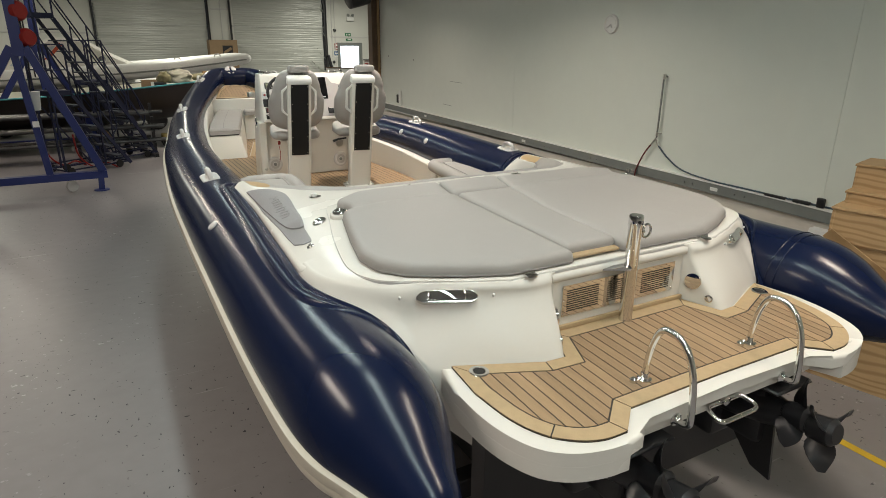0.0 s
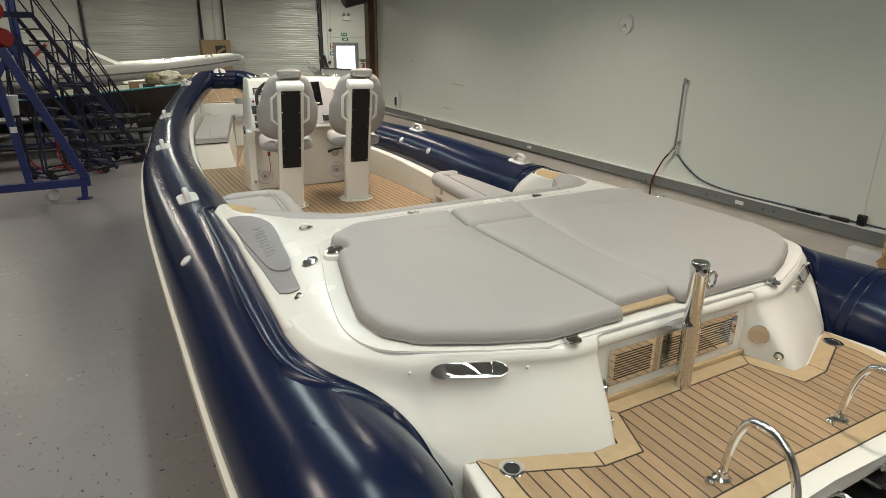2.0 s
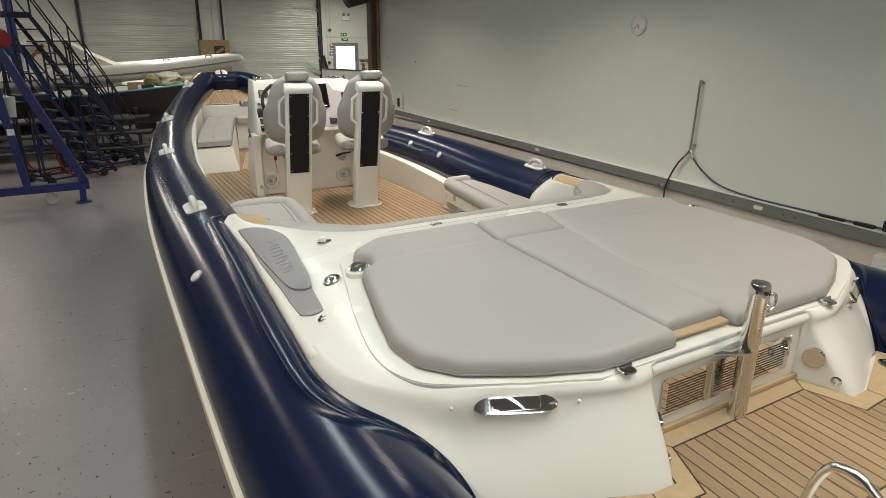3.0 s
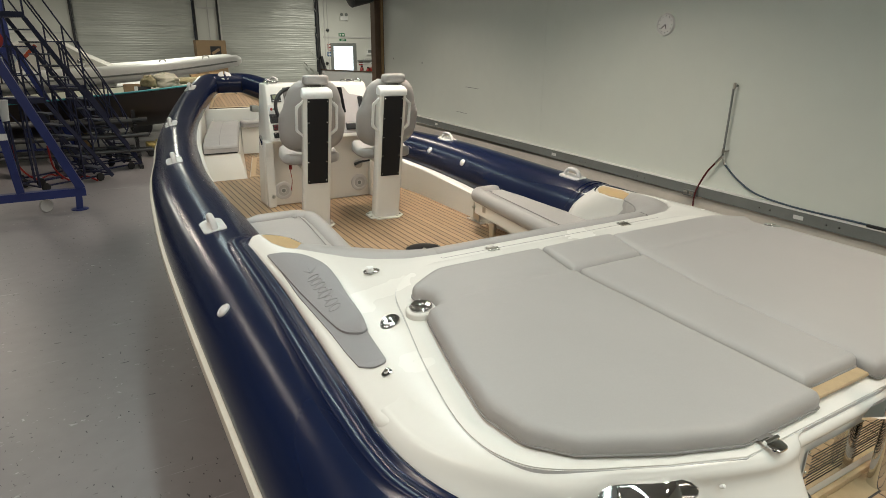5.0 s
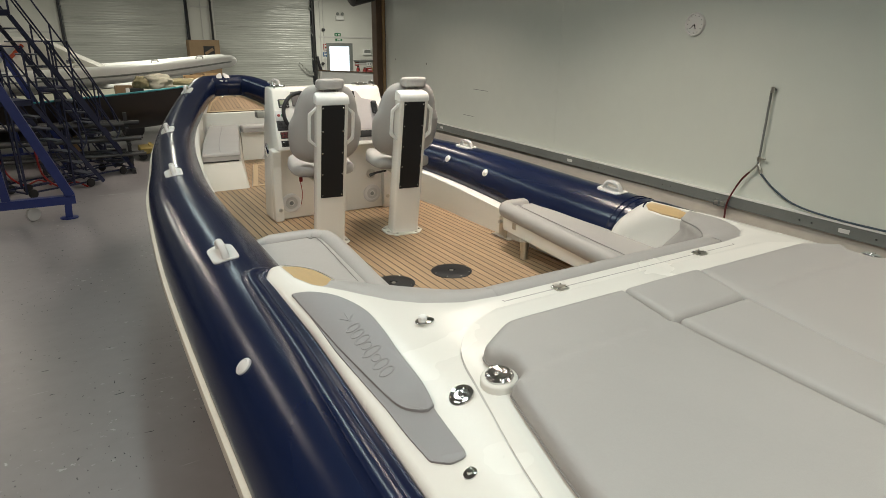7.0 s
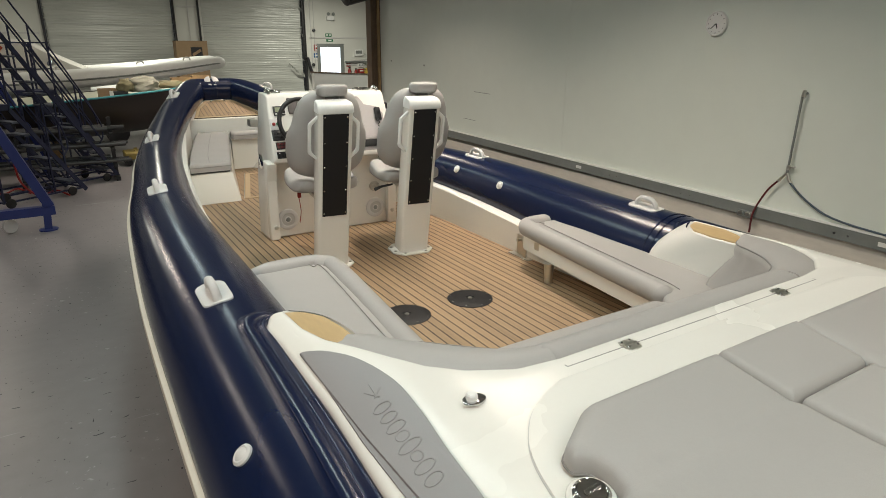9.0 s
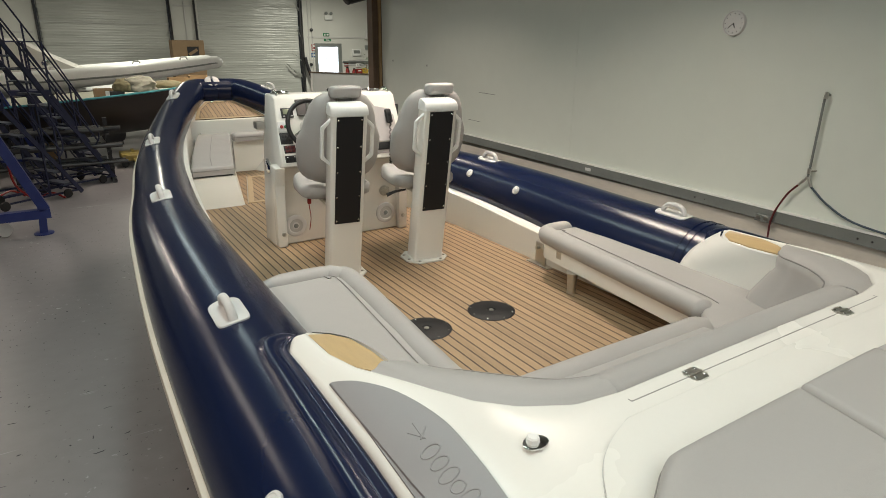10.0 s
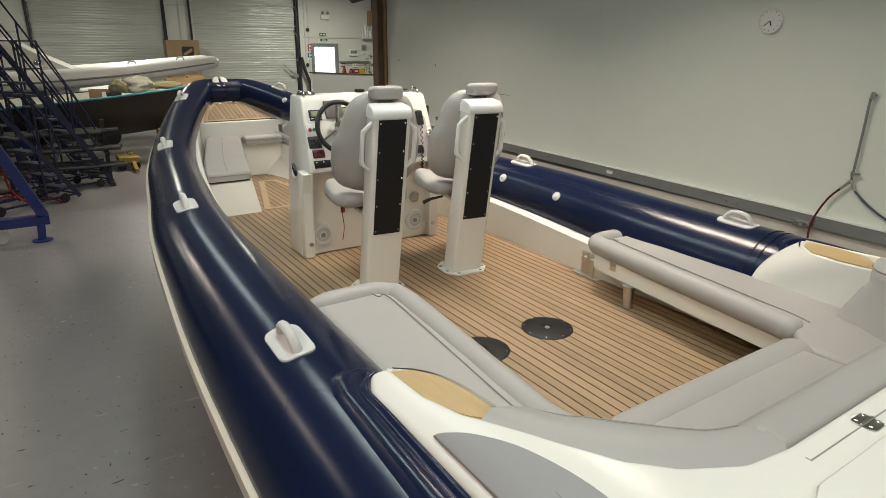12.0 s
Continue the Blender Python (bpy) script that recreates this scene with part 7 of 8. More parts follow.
# ---- rolling stairs ----
def rolling_stairs(base, ang, run, rise, label):
    """Steep warehouse steps: climbs along its own x, with a railed landing at the top."""
    t = thing("rolling_stairs", label, "stairs", (0, 0, 0), "rolling stairs")
    t.matrix_world = pose(*base, 0, 0, ang)
    n = int(rise / 0.235)
    hw, deep = 0.29, 0.42
    k = rise / run
    for s in (-1, 1):
        y = s * hw
        bar("stringer", (0, y, 0.05), (run, y, rise), 0.028, t, M_DKBLUE, h=0.07)
        rail = smoothline([(0.30, y, 0.30 * k + 0.28), (0.20, y, 0.20 * k + 0.62), (0.30, y, 0.30 * k + 0.88), (run * 0.6, y, run * 0.6 * k + 0.93), (run, y, rise + 0.95)], 5)
        bm = B(); sweep(bm, rail, 0.015, 8)
        part("handrail", bm, M_DKBLUE, t)
        bar("mid_rail", (0.24, y, 0.24 * k + 0.46), (run, y, rise + 0.48), 0.022, t, M_DKBLUE)
        for f in (0.32, 0.66) if rise > 2 else (0.5,):
            bar("handrail_post", (run * f, y, rise * f), (run * f, y, rise * f + 0.92), 0.022, t, M_DKBLUE)
        bar("base_rail", (0.0, y, 0.10), (run + deep, y, 0.10), 0.03, t, M_DKBLUE)
        bar("back_leg", (run + deep - 0.02, y, 0.10), (run + deep - 0.02, y, rise), 0.032, t, M_DKBLUE)
        bar("front_leg", (run * 0.55, y, 0.10), (run * 0.55, y, rise * 0.54), 0.026, t, M_DKBLUE)
        bar("brace", (run * 0.55, y, 0.12), (run + deep - 0.04, y, rise * 0.9), 0.022, t, M_DKBLUE)
        bar("guard_post", (run, y, rise), (run, y, rise + 0.98), 0.026, t, M_DKBLUE)
        bar("guard_post", (run + deep, y, rise), (run + deep, y, rise + 0.98), 0.026, t, M_DKBLUE)
        bar("guard_rail", (run, y, rise + 0.98), (run + deep, y, rise + 0.98), 0.026, t, M_DKBLUE)
        bar("guard_rail", (run, y, rise + 0.5), (run + deep, y, rise + 0.5), 0.022, t, M_DKBLUE)
        for xx in (0.30, run + deep - 0.1):
            bm = B(); lathe(bm, [(0.02, -0.02), (0.075, -0.02), (0.085, 0), (0.075, 0.02), (0.02, 0.02)], 16, pose(xx, s * (hw + 0.05), 0.085, 90))
            part("castor", bm, M_BLACK, t)
    for xx in (0.02, run * 0.55, run + deep - 0.02):
        bar("cross_bar", (xx, -hw, 0.10), (xx, hw, 0.10), 0.028, t, M_DKBLUE)
    for z in (0.5, 0.98):
        bar("guard_rail", (run + deep, -hw, rise + z), (run + deep, hw, rise + z), 0.026, t, M_DKBLUE)
    for i in range(1, n + 1):
        z = rise * i / (n + 1)
        bm = B(); box(bm, z / k - 0.02, z / k + 0.15, -hw + 0.02, hw - 0.02, z, z + 0.028, 0.003, 1)
        part("tread", bm, M_TREAD, t)
    bm = B(); box(bm, run - 0.02, run + deep + 0.02, -hw, hw, rise, rise + 0.10, 0.004, 1)
    part("platform", bm, M_DKBLUE, t)
    return t


rolling_stairs((-1.77, 15.43, 0), 212, 1.06, 1.60, "low dark blue rolling warehouse stairs with guard rails")
rolling_stairs((-1.13, 17.40, 0), 212, 0.98, 1.68, "low dark blue rolling stairs behind the taller ones")
rolling_stairs((-1.13, 16.44, 0), 212, 1.93, 3.08, "tall dark blue rolling warehouse stairs with handrails")
fl_ = thing("flood_light", "white flood light on the far wall", "lamp", (-3.75, FAR - 0.002, 3.05))
bm = B(); box(bm, -0.22, 0.22, -0.12, 0, -0.14, 0.16, 0.02, 2)
part("housing", bm, M_WHITE, fl_)

# ---- pipe rack ----
rack = thing("pipe_rack", "low black steel rack loaded with long dark pipes", "rack", (0, 0, 0))
for x in (-1.0, -2.6, -4.4, -6.2):
    bar("upright", (x, 16.25, 0.02), (x, 16.25, 1.25), 0.07, rack, M_PIPE)
    for z in (0.30, 0.62, 0.92):
        bar("arm", (x, 16.0, z), (x, 16.6, z), 0.06, rack, M_PIPE)
    bar("rack_foot", (x, 15.95, 0.04), (x, 16.65, 0.04), 0.08, rack, M_PIPE)
rng = random.Random(4)
for z in (0.36, 0.68, 0.985):
    for k in range(4):
        pr_ = 0.03 + 0.025 * rng.random()
        xe = -0.65 - 0.5 * rng.random()
        bm = B(); rod(bm, (-7.5, 16.08 + 0.14 * k, z + pr_), (xe, 16.08 + 0.14 * k, z + pr_), pr_, 10)
        tagged(part("steel_pipe", bm, M_PIPE if k % 3 else M_STEELD), "long dark steel pipe on the rack", "pipe", "rack pipes")
jack = thing("pallet_jack", "yellow low trolley with black wheels", "trolley", (-0.42, 17.75, 0))
bm = B(); box(bm, -0.28, 0.14, -0.35, 0.30, 0.16, 0.30, 0.02, 1)
part("deck", bm, M_OLDYELLOW, jack)
bm = B(); beam(bm, (-0.02, 0.15, 0.325), (0.0, -0.75, 0.06), 0.07)
part("drawbar", bm, M_OLDYELLOW, jack)
for dx, dy in ((-0.22, -0.2), (-0.22, 0.2), (0.06, -0.2), (0.06, 0.2)):
    bm = B(); lathe(bm, [(0.02, -0.03), (0.08, -0.03), (0.08, 0.03), (0.02, 0.03)], 14, pose(dx, dy, 0.081, 90))
    part("wheel", bm, M_BLACK, jack)
for (x, y), col in (((-1.9, 14.9), M_RED), ((-2.5, 15.4), M_RED)):
    bm = B(); sweep(bm, smoothline([(x, y, 0.03), (x - 0.2, y + 0.1, 0.12), (x - 0.45, y + 0.05, 0.06), (x - 0.7, y + 0.2, 0.30), (x - 0.75, y + 0.25, 0.75)], 6), 0.018, 8)
    tagged(part("strap", bm, col), "loose red strap on the floor", "strap")

# ---- dark hull with teal gunwale, on trestles ----
hullb = thing("bare_hull", "bare dark brown boat hull with a teal gunwale edge", "boat", (0, 0, 0))
GW = [(-9.0, 17.2, 1.28), (-6.0, 17.2, 1.29), (-3.4, 17.25, 1.36), (-1.2, 17.45, 1.50), (0.4, 17.72, 1.63), (1.15, 18.05, 1.73), (1.55, 18.6, 1.80)]
g = smoothline(GW, 6)
bm = B()
rows = []
for x, y, z in g:
    w = 1.0 if x < -0.6 else max(0.02, 1 - ((x + 0.6) / 2.17) ** 2)
    rows.append([bm.verts.new(p) for p in ((x, y, z), (x, y + 0.10, z - 0.30), (x - 0.02, y + 0.35 * w + 0.1, z - 0.62), (x - 0.1, 18.75, z - 0.95 if x < 0.5 else z - 0.95 + 0.4 * (x - 0.5)), (x, 37.5 - y - 0.35 * w, z - 0.62), (x, 37.5 - y, z))])
for a, b in zip(rows, rows[1:]):
    for j in range(5):
        bm.faces.new((a[j], a[j + 1], b[j + 1], b[j]))
part("hull_shell", bm, M_DARKHULL, hullb)
bm = B(); sweep(bm, [(x, y - 0.005, z + 0.015) for x, y, z in g], 0.022, 8)
part("gunwale", bm, M_TEAL, hullb, "teal gunwale strip")
bm = B()
rows = [[bm.verts.new((x, y + 0.02, z - 0.02)), bm.verts.new((x, 37.48 - y, z - 0.02))] for x, y, z in g]
for a, b in zip(rows, rows[1:]):
    bm.faces.new((a[0], a[1], b[1], b[0]))
part("deck_flange", bm, M_PALEDECK, hullb, "pale bare deck")
for x in (-5.0, -2.0, 0.5):
    tr = thing("trestle", "timber trestle under the bare hull", "trestle", (x, 18.7, 0), "trestles")
    bm = B(); box(bm, -0.08, 0.08, -0.8, 0.8, 0.30, 0.44 if x < 0.4 else 0.62); part("top_beam", bm, M_WOOD, tr)
    for dy in (-0.7, 0.7):
        bm = B(); beam(bm, (-0.15, dy, 0.0), (0, dy, 0.32), 0.07); part("leg", bm, M_WOOD, tr)
        bm = B(); beam(bm, (0.15, dy, 0.0), (0, dy, 0.32), 0.07); part("leg", bm, M_WOOD, tr)


def lump(name, c, s, seed, material, label, category, amp=0.25, fold=3.0):
    """Heap of cloth or padding."""
    bm = B()
    bmesh.ops.create_icosphere(bm, subdivisions=4, radius=1)
    for v in bm.verts:
        d = 1 + amp * noise.noise(v.co * fold * 0.6 + Vector((seed, 0, 0))) + amp * 0.7 * abs(noise.noise(v.co * fold * 1.7 + Vector((0, seed, 0))))
        v.co = Vector((v.co.x * s[0], v.co.y * s[1], max(v.co.z, -0.45) * s[2])) * d
        v.co += Vector(c)
    return tagged(part(name, bm, material, None, "", 50), label, category)


lump("dust_sheet", (-0.15, 17.95, 1.72), (0.42, 0.25, 0.20), 3, M_CLOTH, "crumpled grey-green dust sheet heaped on the hull", "dust sheet", 0.35)
lump("padded_roll", (-0.42, 17.85, 1.72), (0.20, 0.2, 0.18), 8, M_OLIVE, "olive padded bundle on the hull", "bundle", 0.2)
lump("sandbag", (0.55, 18.1, 1.72), (0.36, 0.25, 0.11), 5, M_OLIVE, "olive sandbag lying on the hull", "sandbag", 0.12)
for (x, y, z), (w, h, d), m_, lab in (((-1.0, 17.75, 1.50), (0.36, 0.22, 0.4), M_CARD, "open cardboard carton on the hull"), ((0.62, 18.35, 1.68), (0.5, 0.22, 0.3), M_WOOD, "shallow wooden tray on the hull"), ((1.10, 18.4, 1.74), (0.4, 0.20, 0.3), M_WOOD, "small wooden tray on the hull")):
    t = thing("tray" if m_ is M_WOOD else "carton", lab, "box", (x, y, z - 0.03))
    for q in ((0, w, 0, 0.015), (0, w, d - 0.015, d)):
        bm = B(); box(bm, q[0], q[1], q[2], q[3], 0, h); part("side", bm, m_, t)
    for q in ((0, 0.015), (w - 0.015, w)):
        bm = B(); box(bm, q[0], q[1], 0.016, d - 0.016, 0, h); part("end", bm, m_, t)
    bm = B(); box(bm, 0.016, w - 0.016, 0.016, d - 0.016, 0.001, 0.012); part("bottom", bm, m_, t)
eng = thing("engine_unit", "black and white engine unit lying on the hull", "engine", (-0.62, 17.75, 1.49))
bm = B(); box(bm, -0.14, 0.20, -0.1, 0.12, 0.0, 0.16, 0.03, 2); part("block", bm, M_BLACK, eng)
bm = B(); box(bm, -0.18, -0.10, -0.11, -0.10, 0.02, 0.17, 0.005, 1); part("cover", bm, M_WHITE, eng)

# ---- white boat behind ----
wb = thing("white_inflatable", "white inflatable boat with a small cabin on a trailer", "boat", (0, 0, 0))
WT = [(-9.0, 21.0, 1.55, 0.24), (-5, 21.0, 1.60, 0.25), (-2.6, 21.0, 1.68, 0.25), (-0.3, 21.05, 1.83, 0.235), (1.2, 21.2, 1.98, 0.21), (2.2, 21.45, 2.10, 0.18), (2.52, 21.6, 2.13, 0.15), (2.60, 21.7, 2.135, 0.06)]
w_ = smoothline(WT, 6)
for yy in (0, 1):
    bm = B(); sweep(bm, [(x, y if not yy else 44.2 - y, z) for x, y, z, r in w_], [r for x, y, z, r in w_], 18)
    part("tube", bm, M_WHITE, wb, "white inflatable tube", 60)
    bm = B(); sweep(bm, [(x, (y - r - 0.004) if not yy else 44.2 - y + r + 0.004, z - 0.02) for x, y, z, r in w_[:-2]], 0.022, 8)
    part("rubbing_strake", bm, M_TRUNK, wb, "grey stripe along the tube")
for x in (-1.6, 0.3, 1.5):
    z = float(np.interp(x, [p[0] for p in w_], [p[2] + p[3] for p in w_]))
    bm = B(); sweep(bm, smoothline([(x - 0.10, 21.1, z - 0.02), (x - 0.06, 21.1, z + 0.05), (x + 0.06, 21.1, z + 0.055), (x + 0.10, 21.1, z - 0.01)], 4), 0.018, 8)
    part("tube_handle", bm, M_GREYPLASTIC, wb)
bm = B()
rows = []
for x, zt in ((-4.6, 2.0), (-3.6, 2.45), (-3.0, 2.75), (-2.2, 2.72), (-1.6, 2.35), (-0.9, 2.0)):
    rows.append([bm.verts.new(p) for p in ((x, 21.35, 1.6), (x, 21.5, zt - 0.1), (x, 21.7, zt), (x, 22.5, zt), (x, 22.7, zt - 0.1), (x, 22.85, 1.6))])
for a, b in zip(rows, rows[1:]):
    for j in range(5):
        bm.faces.new((a[j], a[j + 1], b[j + 1], b[j]))
bm.faces.new(rows[0]); bm.faces.new(rows[-1][::-1])
part("cabin", bm, M_GEL, wb, "white moulded cabin", 40)
bm = B(); beam(bm, (-3.35, 21.45, 1.95), (-2.75, 21.45, 2.55), 0.05, 0.09)
part("window_trim", bm, M_ORANGE, wb, "orange-red window trim")
bm = B()
vs = [bm.verts.new(p) for p in ((-4.1, 21.40, 1.95), (-3.45, 21.40, 1.95), (-2.9, 21.44, 2.5), (-3.6, 21.44, 2.38))]
bm.faces.new(vs); bmesh.ops.solidify(bm, geom=bm.faces[:], thickness=0.02)
part("cabin_window", bm, M_WINBLUE, wb, "pale cabin window")
bm = B(); lathe(bm, [(0.10, 0), (0.10, 0.01), (0.05, 0.02)], 16, pose(-1.75, 21.44, 2.12, 90)); part("porthole", bm, M_CHROME, wb)
bm = B(); box(bm, -8.5, 0.8, 21.4, 22.8, 0.75, 1.5, 0.15, 3)
part("hull", bm, M_WHITE, wb)
bm = B()
for y in (21.6, 22.6):
    box(bm, -8, 1.5, y - 0.06, y + 0.06, 0.55, 0.75)
for x in (-6.5, -4.5, -0.5):
    box(bm, x - 0.06, x + 0.06, 21.2, 23.0, 0.45, 0.55)
    for y in (21.25, 22.95):
        lathe(bm, [(0.05, -0.09), (0.30, -0.09), (0.30, 0.09), (0.05, 0.09)], 20, pose(x, y, 0.302, 90))
tagged(part("boat_trailer", bm, M_PIPE), "dark boat trailer with four wheels under the white boat", "trailer")

# ---- end wall fittings ----
ct = thing("cardboard_box", "tall brown cardboard box standing between the roller doors", "box", (2.78, FAR - 0.75, 0))
bm = B(); box(bm, -0.55, 0.55, -0.3, 0.3, 0, 2.72, 0.01, 1); part("carton", bm, M_CARD, ct)
bm = B(); box(bm, -0.05, 0.35, -0.305, -0.301, 2.15, 2.5); part("print_mark", bm, M_PIPE, ct, "dark printed square")
bm = B(); beam(bm, (0.0, -0.308, 2.22), (0.30, -0.308, 2.40), 0.004, 0.10); part("print_swoosh", bm, M_CARD, ct)
part_wall = thing("low_partition", "low white partition with a dark top edge", "partition", (0, 0, 0), kind="structure")
bm = B()
vs = [bm.verts.new(p) for p in ((4.42, 19.0, 0), (6.9, 19.6, 0), (6.9, 19.75, 0), (4.42, 19.15, 0), (4.42, 19.0, 1.90), (6.9, 19.6, 1.765), (6.9, 19.75, 1.765), (4.42, 19.15, 1.90))]
for q in ((3, 2, 1, 0), (4, 5, 6, 7), (0, 1, 5, 4), (1, 2, 6, 5), (2, 3, 7, 6), (3, 0, 4, 7)):
    bm.faces.new([vs[k] for k in q])
part("partition_board", bm, M_WHITE, part_wall)
bm = B(); beam(bm, (4.40, 19.07, 1.916), (6.92, 19.67, 1.78), 0.18, 0.03)
part("top_edge", bm, M_BROWN, part_wall, "dark brown top edge")


def sign(name, x, z, w, h, material, label, bars=()):
    t = thing(name, label, "sign", (x, FAR - 0.004, z))
    bm = B(); box(bm, -w / 2, w / 2, -0.02, 0, -h / 2, h / 2, 0.003, 1); part("plate", bm, material, t)
    for bx_, bz, bw, bh in bars:
        bm = B(); box(bm, bx_ - bw / 2, bx_ + bw / 2, -0.024, -0.0205, bz - bh / 2, bz + bh / 2); part("print_bar", bm, M_WHITE, t)
    return t


sign("exit_sign", 8.545, 3.00, 0.28, 0.13, M_GREEN, "green running exit sign on the end wall", ((-0.07, 0, 0.06, 0.07), (0.06, 0.0, 0.08, 0.06)))
sign("exit_sign", 8.59, 2.785, 0.31, 0.09, M_GREEN, "small green exit sign over the door", ((0, 0, 0.16, 0.04),))
sign("fire_sign", 7.95, 2.478, 0.165, 0.27, M_RED, "red fire notice on the end wall", ((0, 0.06, 0.09, 0.07), (0, -0.08, 0.11, 0.05)))
sign("blue_sign", 7.94, 2.18, 0.195, 0.18, M_SIGNBLUE, "blue mandatory notice on the end wall", ((0, 0, 0.12, 0.06),))
sign("white_notice", 7.94, 2.04, 0.19, 0.07, M_WHITE, "small white notice under the blue one")
sign("yellow_sign", 10.30, 1.46, 0.30, 0.32, M_YELLOW, "yellow notice beside the extinguishers")
sign("red_sign", 9.415, 1.77, 0.19, 0.14, M_RED, "red fire point notice", ((0, 0.0, 0.1, 0.04),))
em = thing("emergency_light", "white twin-spot emergency light on the end wall", "lamp", (8.65, FAR - 0.002, 3.75))
bm = B(); box(bm, -0.18, 0.18, -0.12, 0, -0.16, 0.03, 0.02, 1); part("housing", bm, M_WHITE, em)
for dx in (-0.11, 0.11):
    bm = B(); lathe(bm, [(0.03, 0), (0.065, 0.06), (0.065, 0.10), (0.03, 0.10)], 14, pose(dx, -0.05, 0.09, 90)); part("spot", bm, M_TRUNK, em)
al = thing("alarm_panel", "pale alarm control panel on the end wall", "panel", (9.90, FAR - 0.002, 2.285))
bm = B(); box(bm, -0.195, 0.195, -0.1, 0, -0.132, 0.132, 0.01, 1); part("cabinet", bm, M_WHITE, al)
bm = B(); box(bm, -0.15, 0.15, -0.104, -0.1005, -0.04, 0.09); part("display", bm, M_TRUNK, al)
bo = thing("distribution_box", "brown distribution box high on the end wall", "panel", (10.82, FAR - 0.002, 3.70))
bm = B(); box(bm, -0.2, 0.3, -0.2, 0, -0.3, 0.3, 0.01, 1); part("cabinet", bm, M_CARD, bo)
bm = B(); rod(bm, (0.0, -0.08, 0.3), (0.0, -0.08, 1.6), 0.03, 8); part("cable_drop", bm, M_PIPE, bo)
sh = thing("shelf", "wall shelf with small white jars", "shelf", (10.68, FAR - 0.002, 2.89))
bm = B(); box(bm, -0.38, 0.5, -0.25, 0, -0.03, 0.0); part("board", bm, M_GREYPLASTIC, sh)
for k in range(6):
    h = 0.24 + 0.12 * ((k * 2) % 3)
    bm = B(); lathe(bm, [(0.05, 0), (0.05, h), (0.025, h + 0.04), (0.025, h + 0.07)], 12, pose(10.36 + 0.11 * k, FAR - 0.14, 2.891))
    tagged(part("jar", bm, M_WHITE if k % 2 else M_GREYPLASTIC), "small pale jar on the wall shelf", "jar", "shelf jars")
jb = thing("socket_box", "small grey switch box on the end wall", "socket", (10.41, FAR - 0.002, 2.50))
bm = B(); box(bm, -0.09, 0.09, -0.08, 0, -0.09, 0.09, 0.008, 1); part("housing", bm, M_TRUNK, jb)
bench = thing("key_rail", "long dark rail with hooks on the end wall", "rail", (9.95, FAR - 0.002, 1.935))
bm = B(); box(bm, -0.70, 0.72, -0.14, 0, -0.05, 0.0, 0.004, 1); part("board", bm, M_TRUNK, bench)
for k in range(8):
    bm = B(); box(bm, -0.42 + 0.09 * k, -0.36 + 0.09 * k, -0.10, -0.04, 0.001, 0.06, 0.004, 1); part("hook_block", bm, M_GREYPLASTIC, bench)
so = thing("twin_socket", "pale double socket box under the rail", "socket", (9.985, FAR - 0.002, 1.765))
bm = B(); box(bm, -0.115, 0.115, -0.07, 0, -0.085, 0.085, 0.01, 1); part("housing", bm, M_WHITE, so)
for dx in (-0.055, 0.055):
    bm = B(); lathe(bm, [(0.035, 0), (0.035, 0.006), (0.0, 0.006)], 12, pose(dx, -0.071, 0, 90)); part("socket_face", bm, M_TRUNK, so)
for z in (3.18, 1.80):
    bell = thing("wall_siren", "dark round siren on a conduit of the end wall", "siren", (7.89 if z > 3 else 7.80, FAR - 0.002, z), "sirens")
    bm = B(); lathe(bm, [(0.0, 0), (0.06, 0), (0.07, 0.05), (0.05, 0.11), (0.02, 0.12)], 16, pose(0, 0, 0, 90)); part("bell", bm, M_PIPE, bell)
rb = thing("fire_box", "red fire point box beside the extinguishers", "box", (9.97, FAR - 0.002, 1.50))
bm = B(); box(bm, -0.14, 0.14, -0.16, 0, -0.25, 0.10, 0.01, 1); part("cabinet", bm, M_RED, rb)
bm = B(); box(bm, -0.08, 0.08, -0.164, -0.161, 0.0, 0.05); part("print_bar", bm, M_WHITE, rb)
for x, h in ((9.40, 0.42), (9.71, 0.36)):
    ex = thing("fire_extinguisher", "red fire extinguisher on a wall hook", "extinguisher", (x, FAR - 0.12, 1.22), "extinguishers")
    bm = B(); lathe(bm, [(0.06, 0), (0.075, 0.02), (0.075, h * 0.75), (0.05, h * 0.9), (0.03, h)], 16); part("cylinder", bm, M_RED, ex)
    bm = B(); box(bm, -0.04, 0.05, -0.06, 0.02, h, h + 0.05, 0.01, 1); rod(bm, (0.05, -0.03, h), (0.11, -0.03, h * 0.4), 0.012, 8); part("valve_head", bm, M_BLACK, ex)
    bm = B(); box(bm, -0.02, 0.02, 0.06, 0.118, h * 0.6, h * 0.9); part("wall_hook", bm, M_STEEL, ex)
lg = thing("duct_end", "dark round duct end hanging from the ceiling", "duct", (3.42, 14.40, 3.65))
bm = B(); lathe(bm, [(0.22, 0), (0.25, 0.02), (0.25, 0.5), (0.20, 0.52)], 20, pose(0, 0, 0, 0, 75)); part("duct_mouth", bm, M_PIPE, lg)
bm = B(); rod(bm, (0.3, 0, 0.1), (0.3, 0, 2.8), 0.02, 8); part("hanger", bm, M_PIPE, lg)
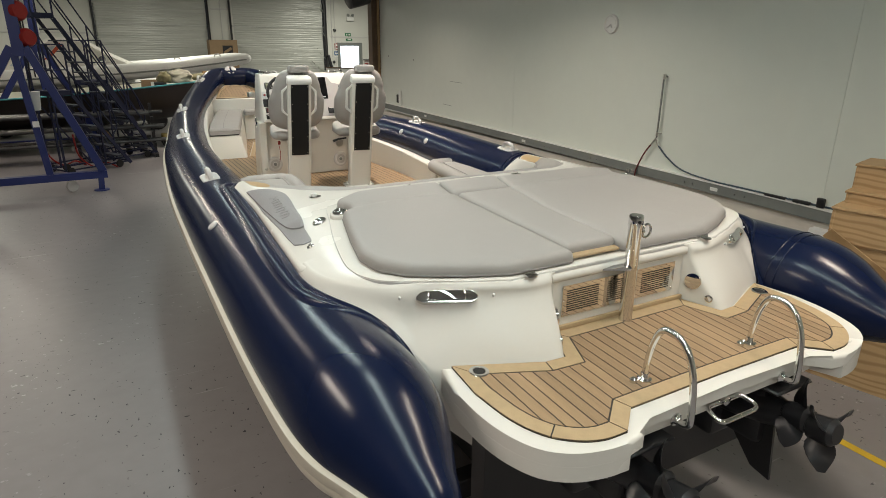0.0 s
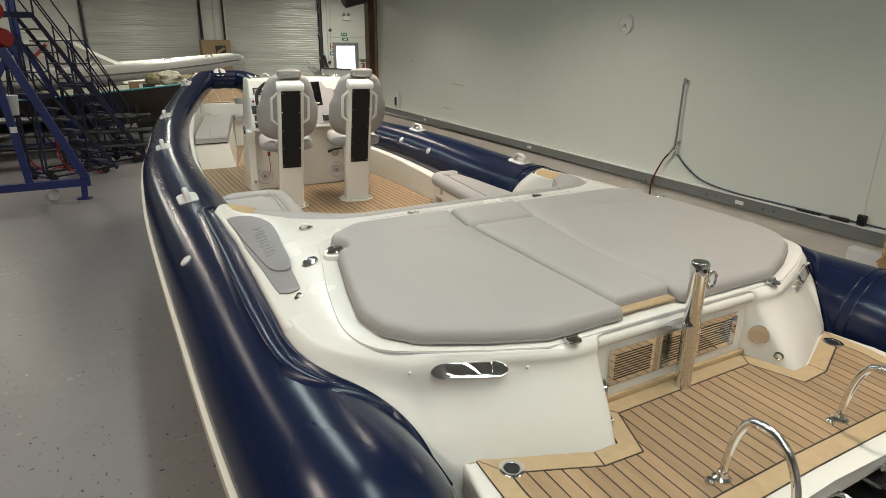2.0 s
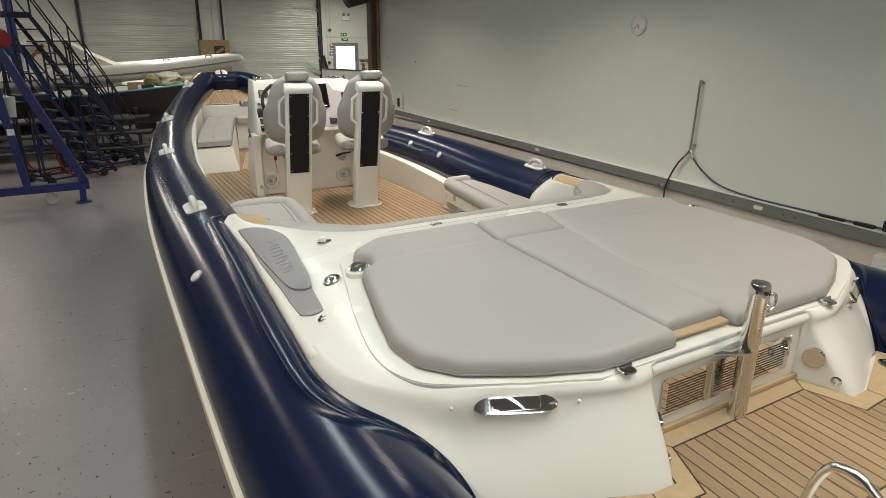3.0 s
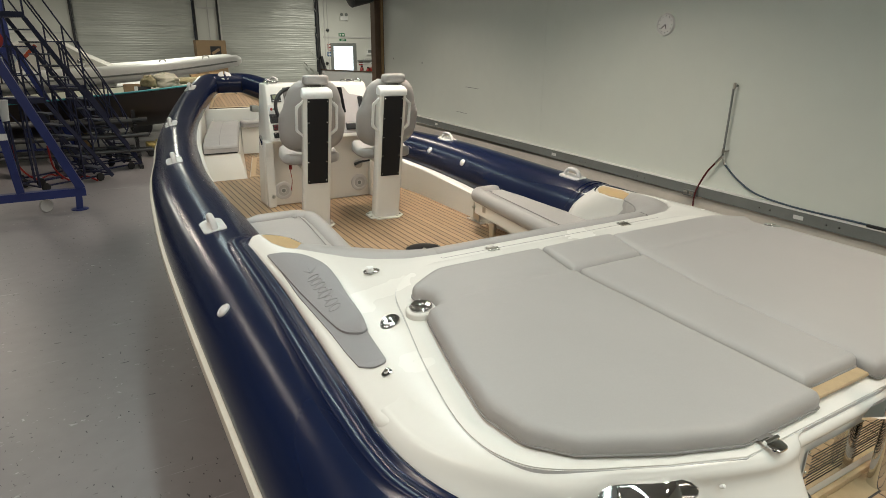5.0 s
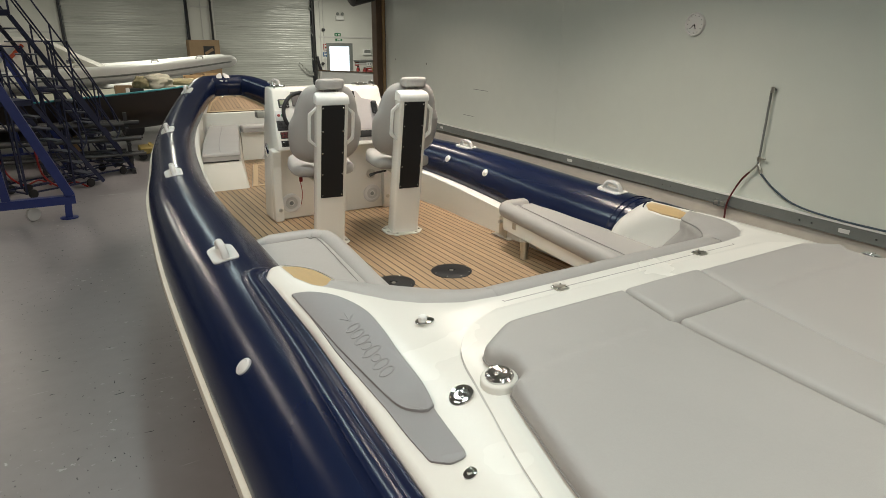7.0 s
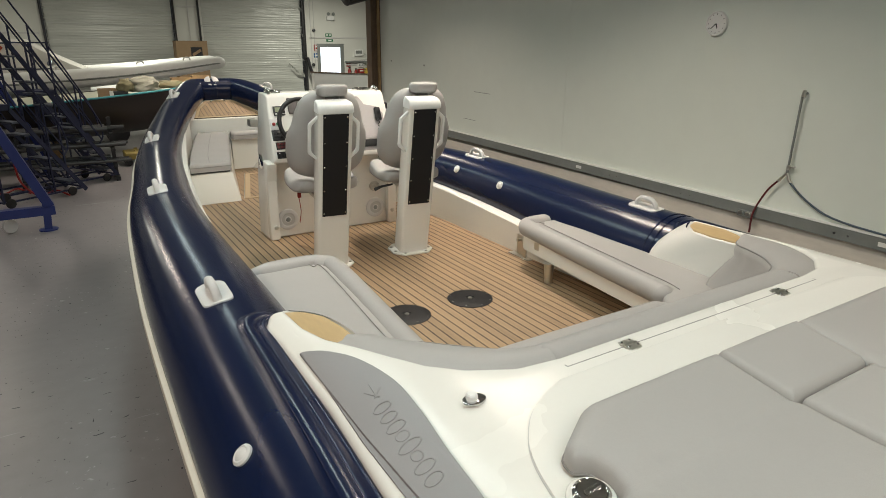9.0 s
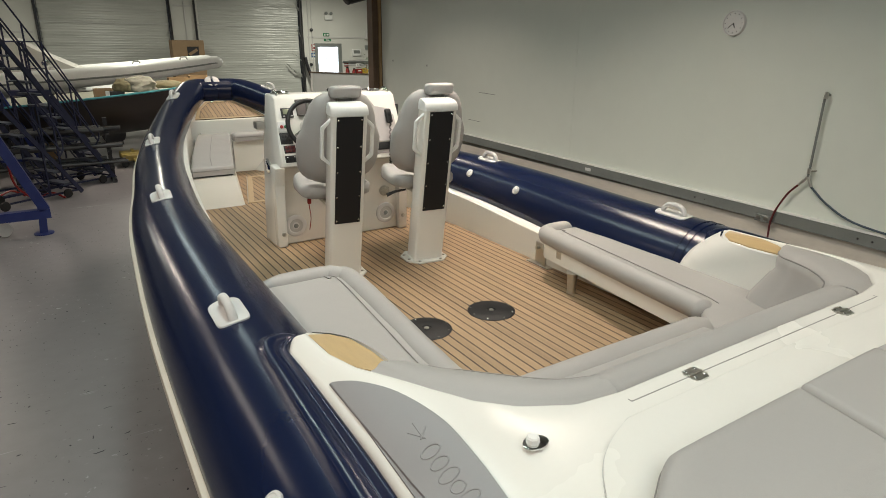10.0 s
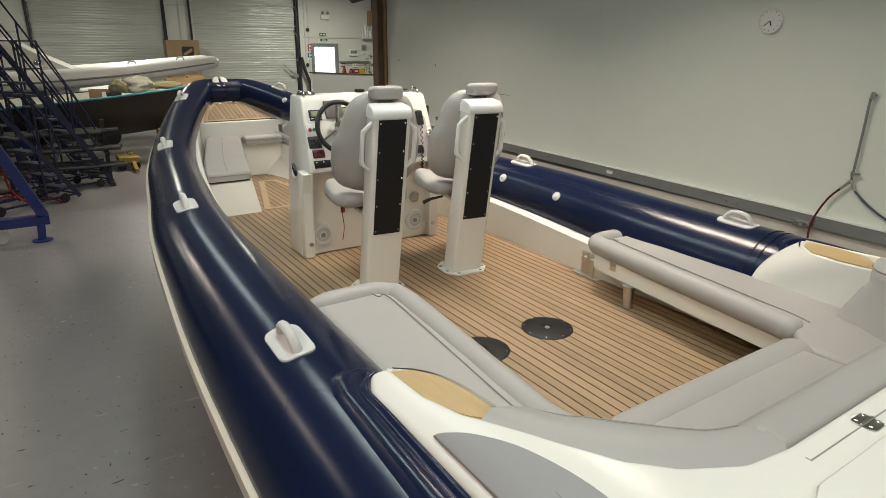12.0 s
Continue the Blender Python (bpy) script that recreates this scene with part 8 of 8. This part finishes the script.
# pot plant behind the partition
pl = thing("pot_plant", "tall leafy green pot plant behind the partition", "plant", (7.0, 20.6, 0))
bm = B(); lathe(bm, [(0.15, 0), (0.2, 0.35), (0.21, 0.37), (0.18, 0.37)], 20); part("pot", bm, M_WHITE, pl)
bm = B()
rng = random.Random(9)
for k in range(5):
    sweep(bm, smoothline([(0, 0, 0.3), (0.08 * math.cos(k * 1.3), 0.08 * math.sin(k * 1.3), 1.2), (0.16 * math.cos(k * 1.3), 0.16 * math.sin(k * 1.3), 1.9 + 0.08 * k)], 4), 0.012, 6)
part("stem", bm, M_WOOD, pl)
bm = B()
for k in range(230):
    z = 0.9 + 1.45 * rng.random()
    a0, r0 = rng.random() * 6.28, 0.08 + 0.2 * rng.random()
    c = Vector((r0 * math.cos(a0), r0 * math.sin(a0), z))
    d = Vector((math.cos(a0), math.sin(a0), rng.uniform(-0.4, 0.7))).normalized() * rng.uniform(0.10, 0.2)
    sd = d.cross(Vector((0, 0, 1))).normalized() * 0.03
    v0, v1, v2, v3 = (bm.verts.new(c), bm.verts.new(c + d * 0.5 + sd), bm.verts.new(c + d), bm.verts.new(c + d * 0.5 - sd))
    bm.faces.new((v0, v1, v2)); bm.faces.new((v0, v2, v3))
part("foliage", bm, M_LEAF, pl)
hz = thing("door_clutter", "bent dark tube leaning beside the roller door", "tube", (7.62, FAR - 0.25, 0))
bm = B(); sweep(bm, smoothline([(0.25, 0, 0.05), (0.2, 0, 0.9), (-0.05, 0, 1.7), (-0.15, 0, 2.1)], 5), 0.07, 10); part("tube_body", bm, M_PIPE, hz)

for k, (pts, wd) in enumerate((([(7.40, 1.95), (7.18, 2.12), (7.02, 2.40)], 0.05), ([(7.36, 1.35), (7.05, 1.52), (6.72, 1.85)], 0.16), ([(7.40, 2.9), (7.30, 3.1), (7.36, 3.35)], 0.10), ([(7.40, 3.9), (7.28, 4.1), (7.37, 4.4)], 0.12))):
    bm = B()
    mid = smoothline([(x, FAR - 0.09 - 0.05 * (i % 2), z) for i, (x, z) in enumerate(pts)], 5)
    rows = [[bm.verts.new((x + wd * (i % 2) * 0.15, y - 0.03 * math.sin(i * 1.7 + k), z - wd / 2 * (1 - i / len(mid) * 0.7))), bm.verts.new((x, y + 0.02 * math.cos(i * 2.1), z + wd / 2 * (1 - i / len(mid) * 0.7)))] for i, (x, y, z) in enumerate(mid)]
    for a, b in zip(rows, rows[1:]):
        bm.faces.new((a[0], a[1], b[1], b[0]))
    bmesh.ops.solidify(bm, geom=bm.faces[:], thickness=0.004)
    part("torn_flap", bm, M_FILM, bpy.data.objects["door_2"], "torn loose strip of plastic sheet")

# planks last
planks(platform, plank_area, 1.4106, 0.0545, 0.0058, 0.0)
planks(bowdeck, inset(BOWT, 0.045), 1.7985, 0.05, 0.006, 0.0)
for ob in bowdeck.children:
    if ob.name.startswith("plank"):
        sheer(ob, 10.25, 0.29)
planks(sole, sole_outline, FLOOR_Z - 0.0055, 0.0552, 0.0085, 0.0, 0.0095)
# the platform lies a little bow-up like the rest of the boat
for ob in [platform] + platform.children_recursive:
    for v in ob.data.vertices:
        v.co.z -= 0.015 + 0.045 * (1.75 - v.co.y)
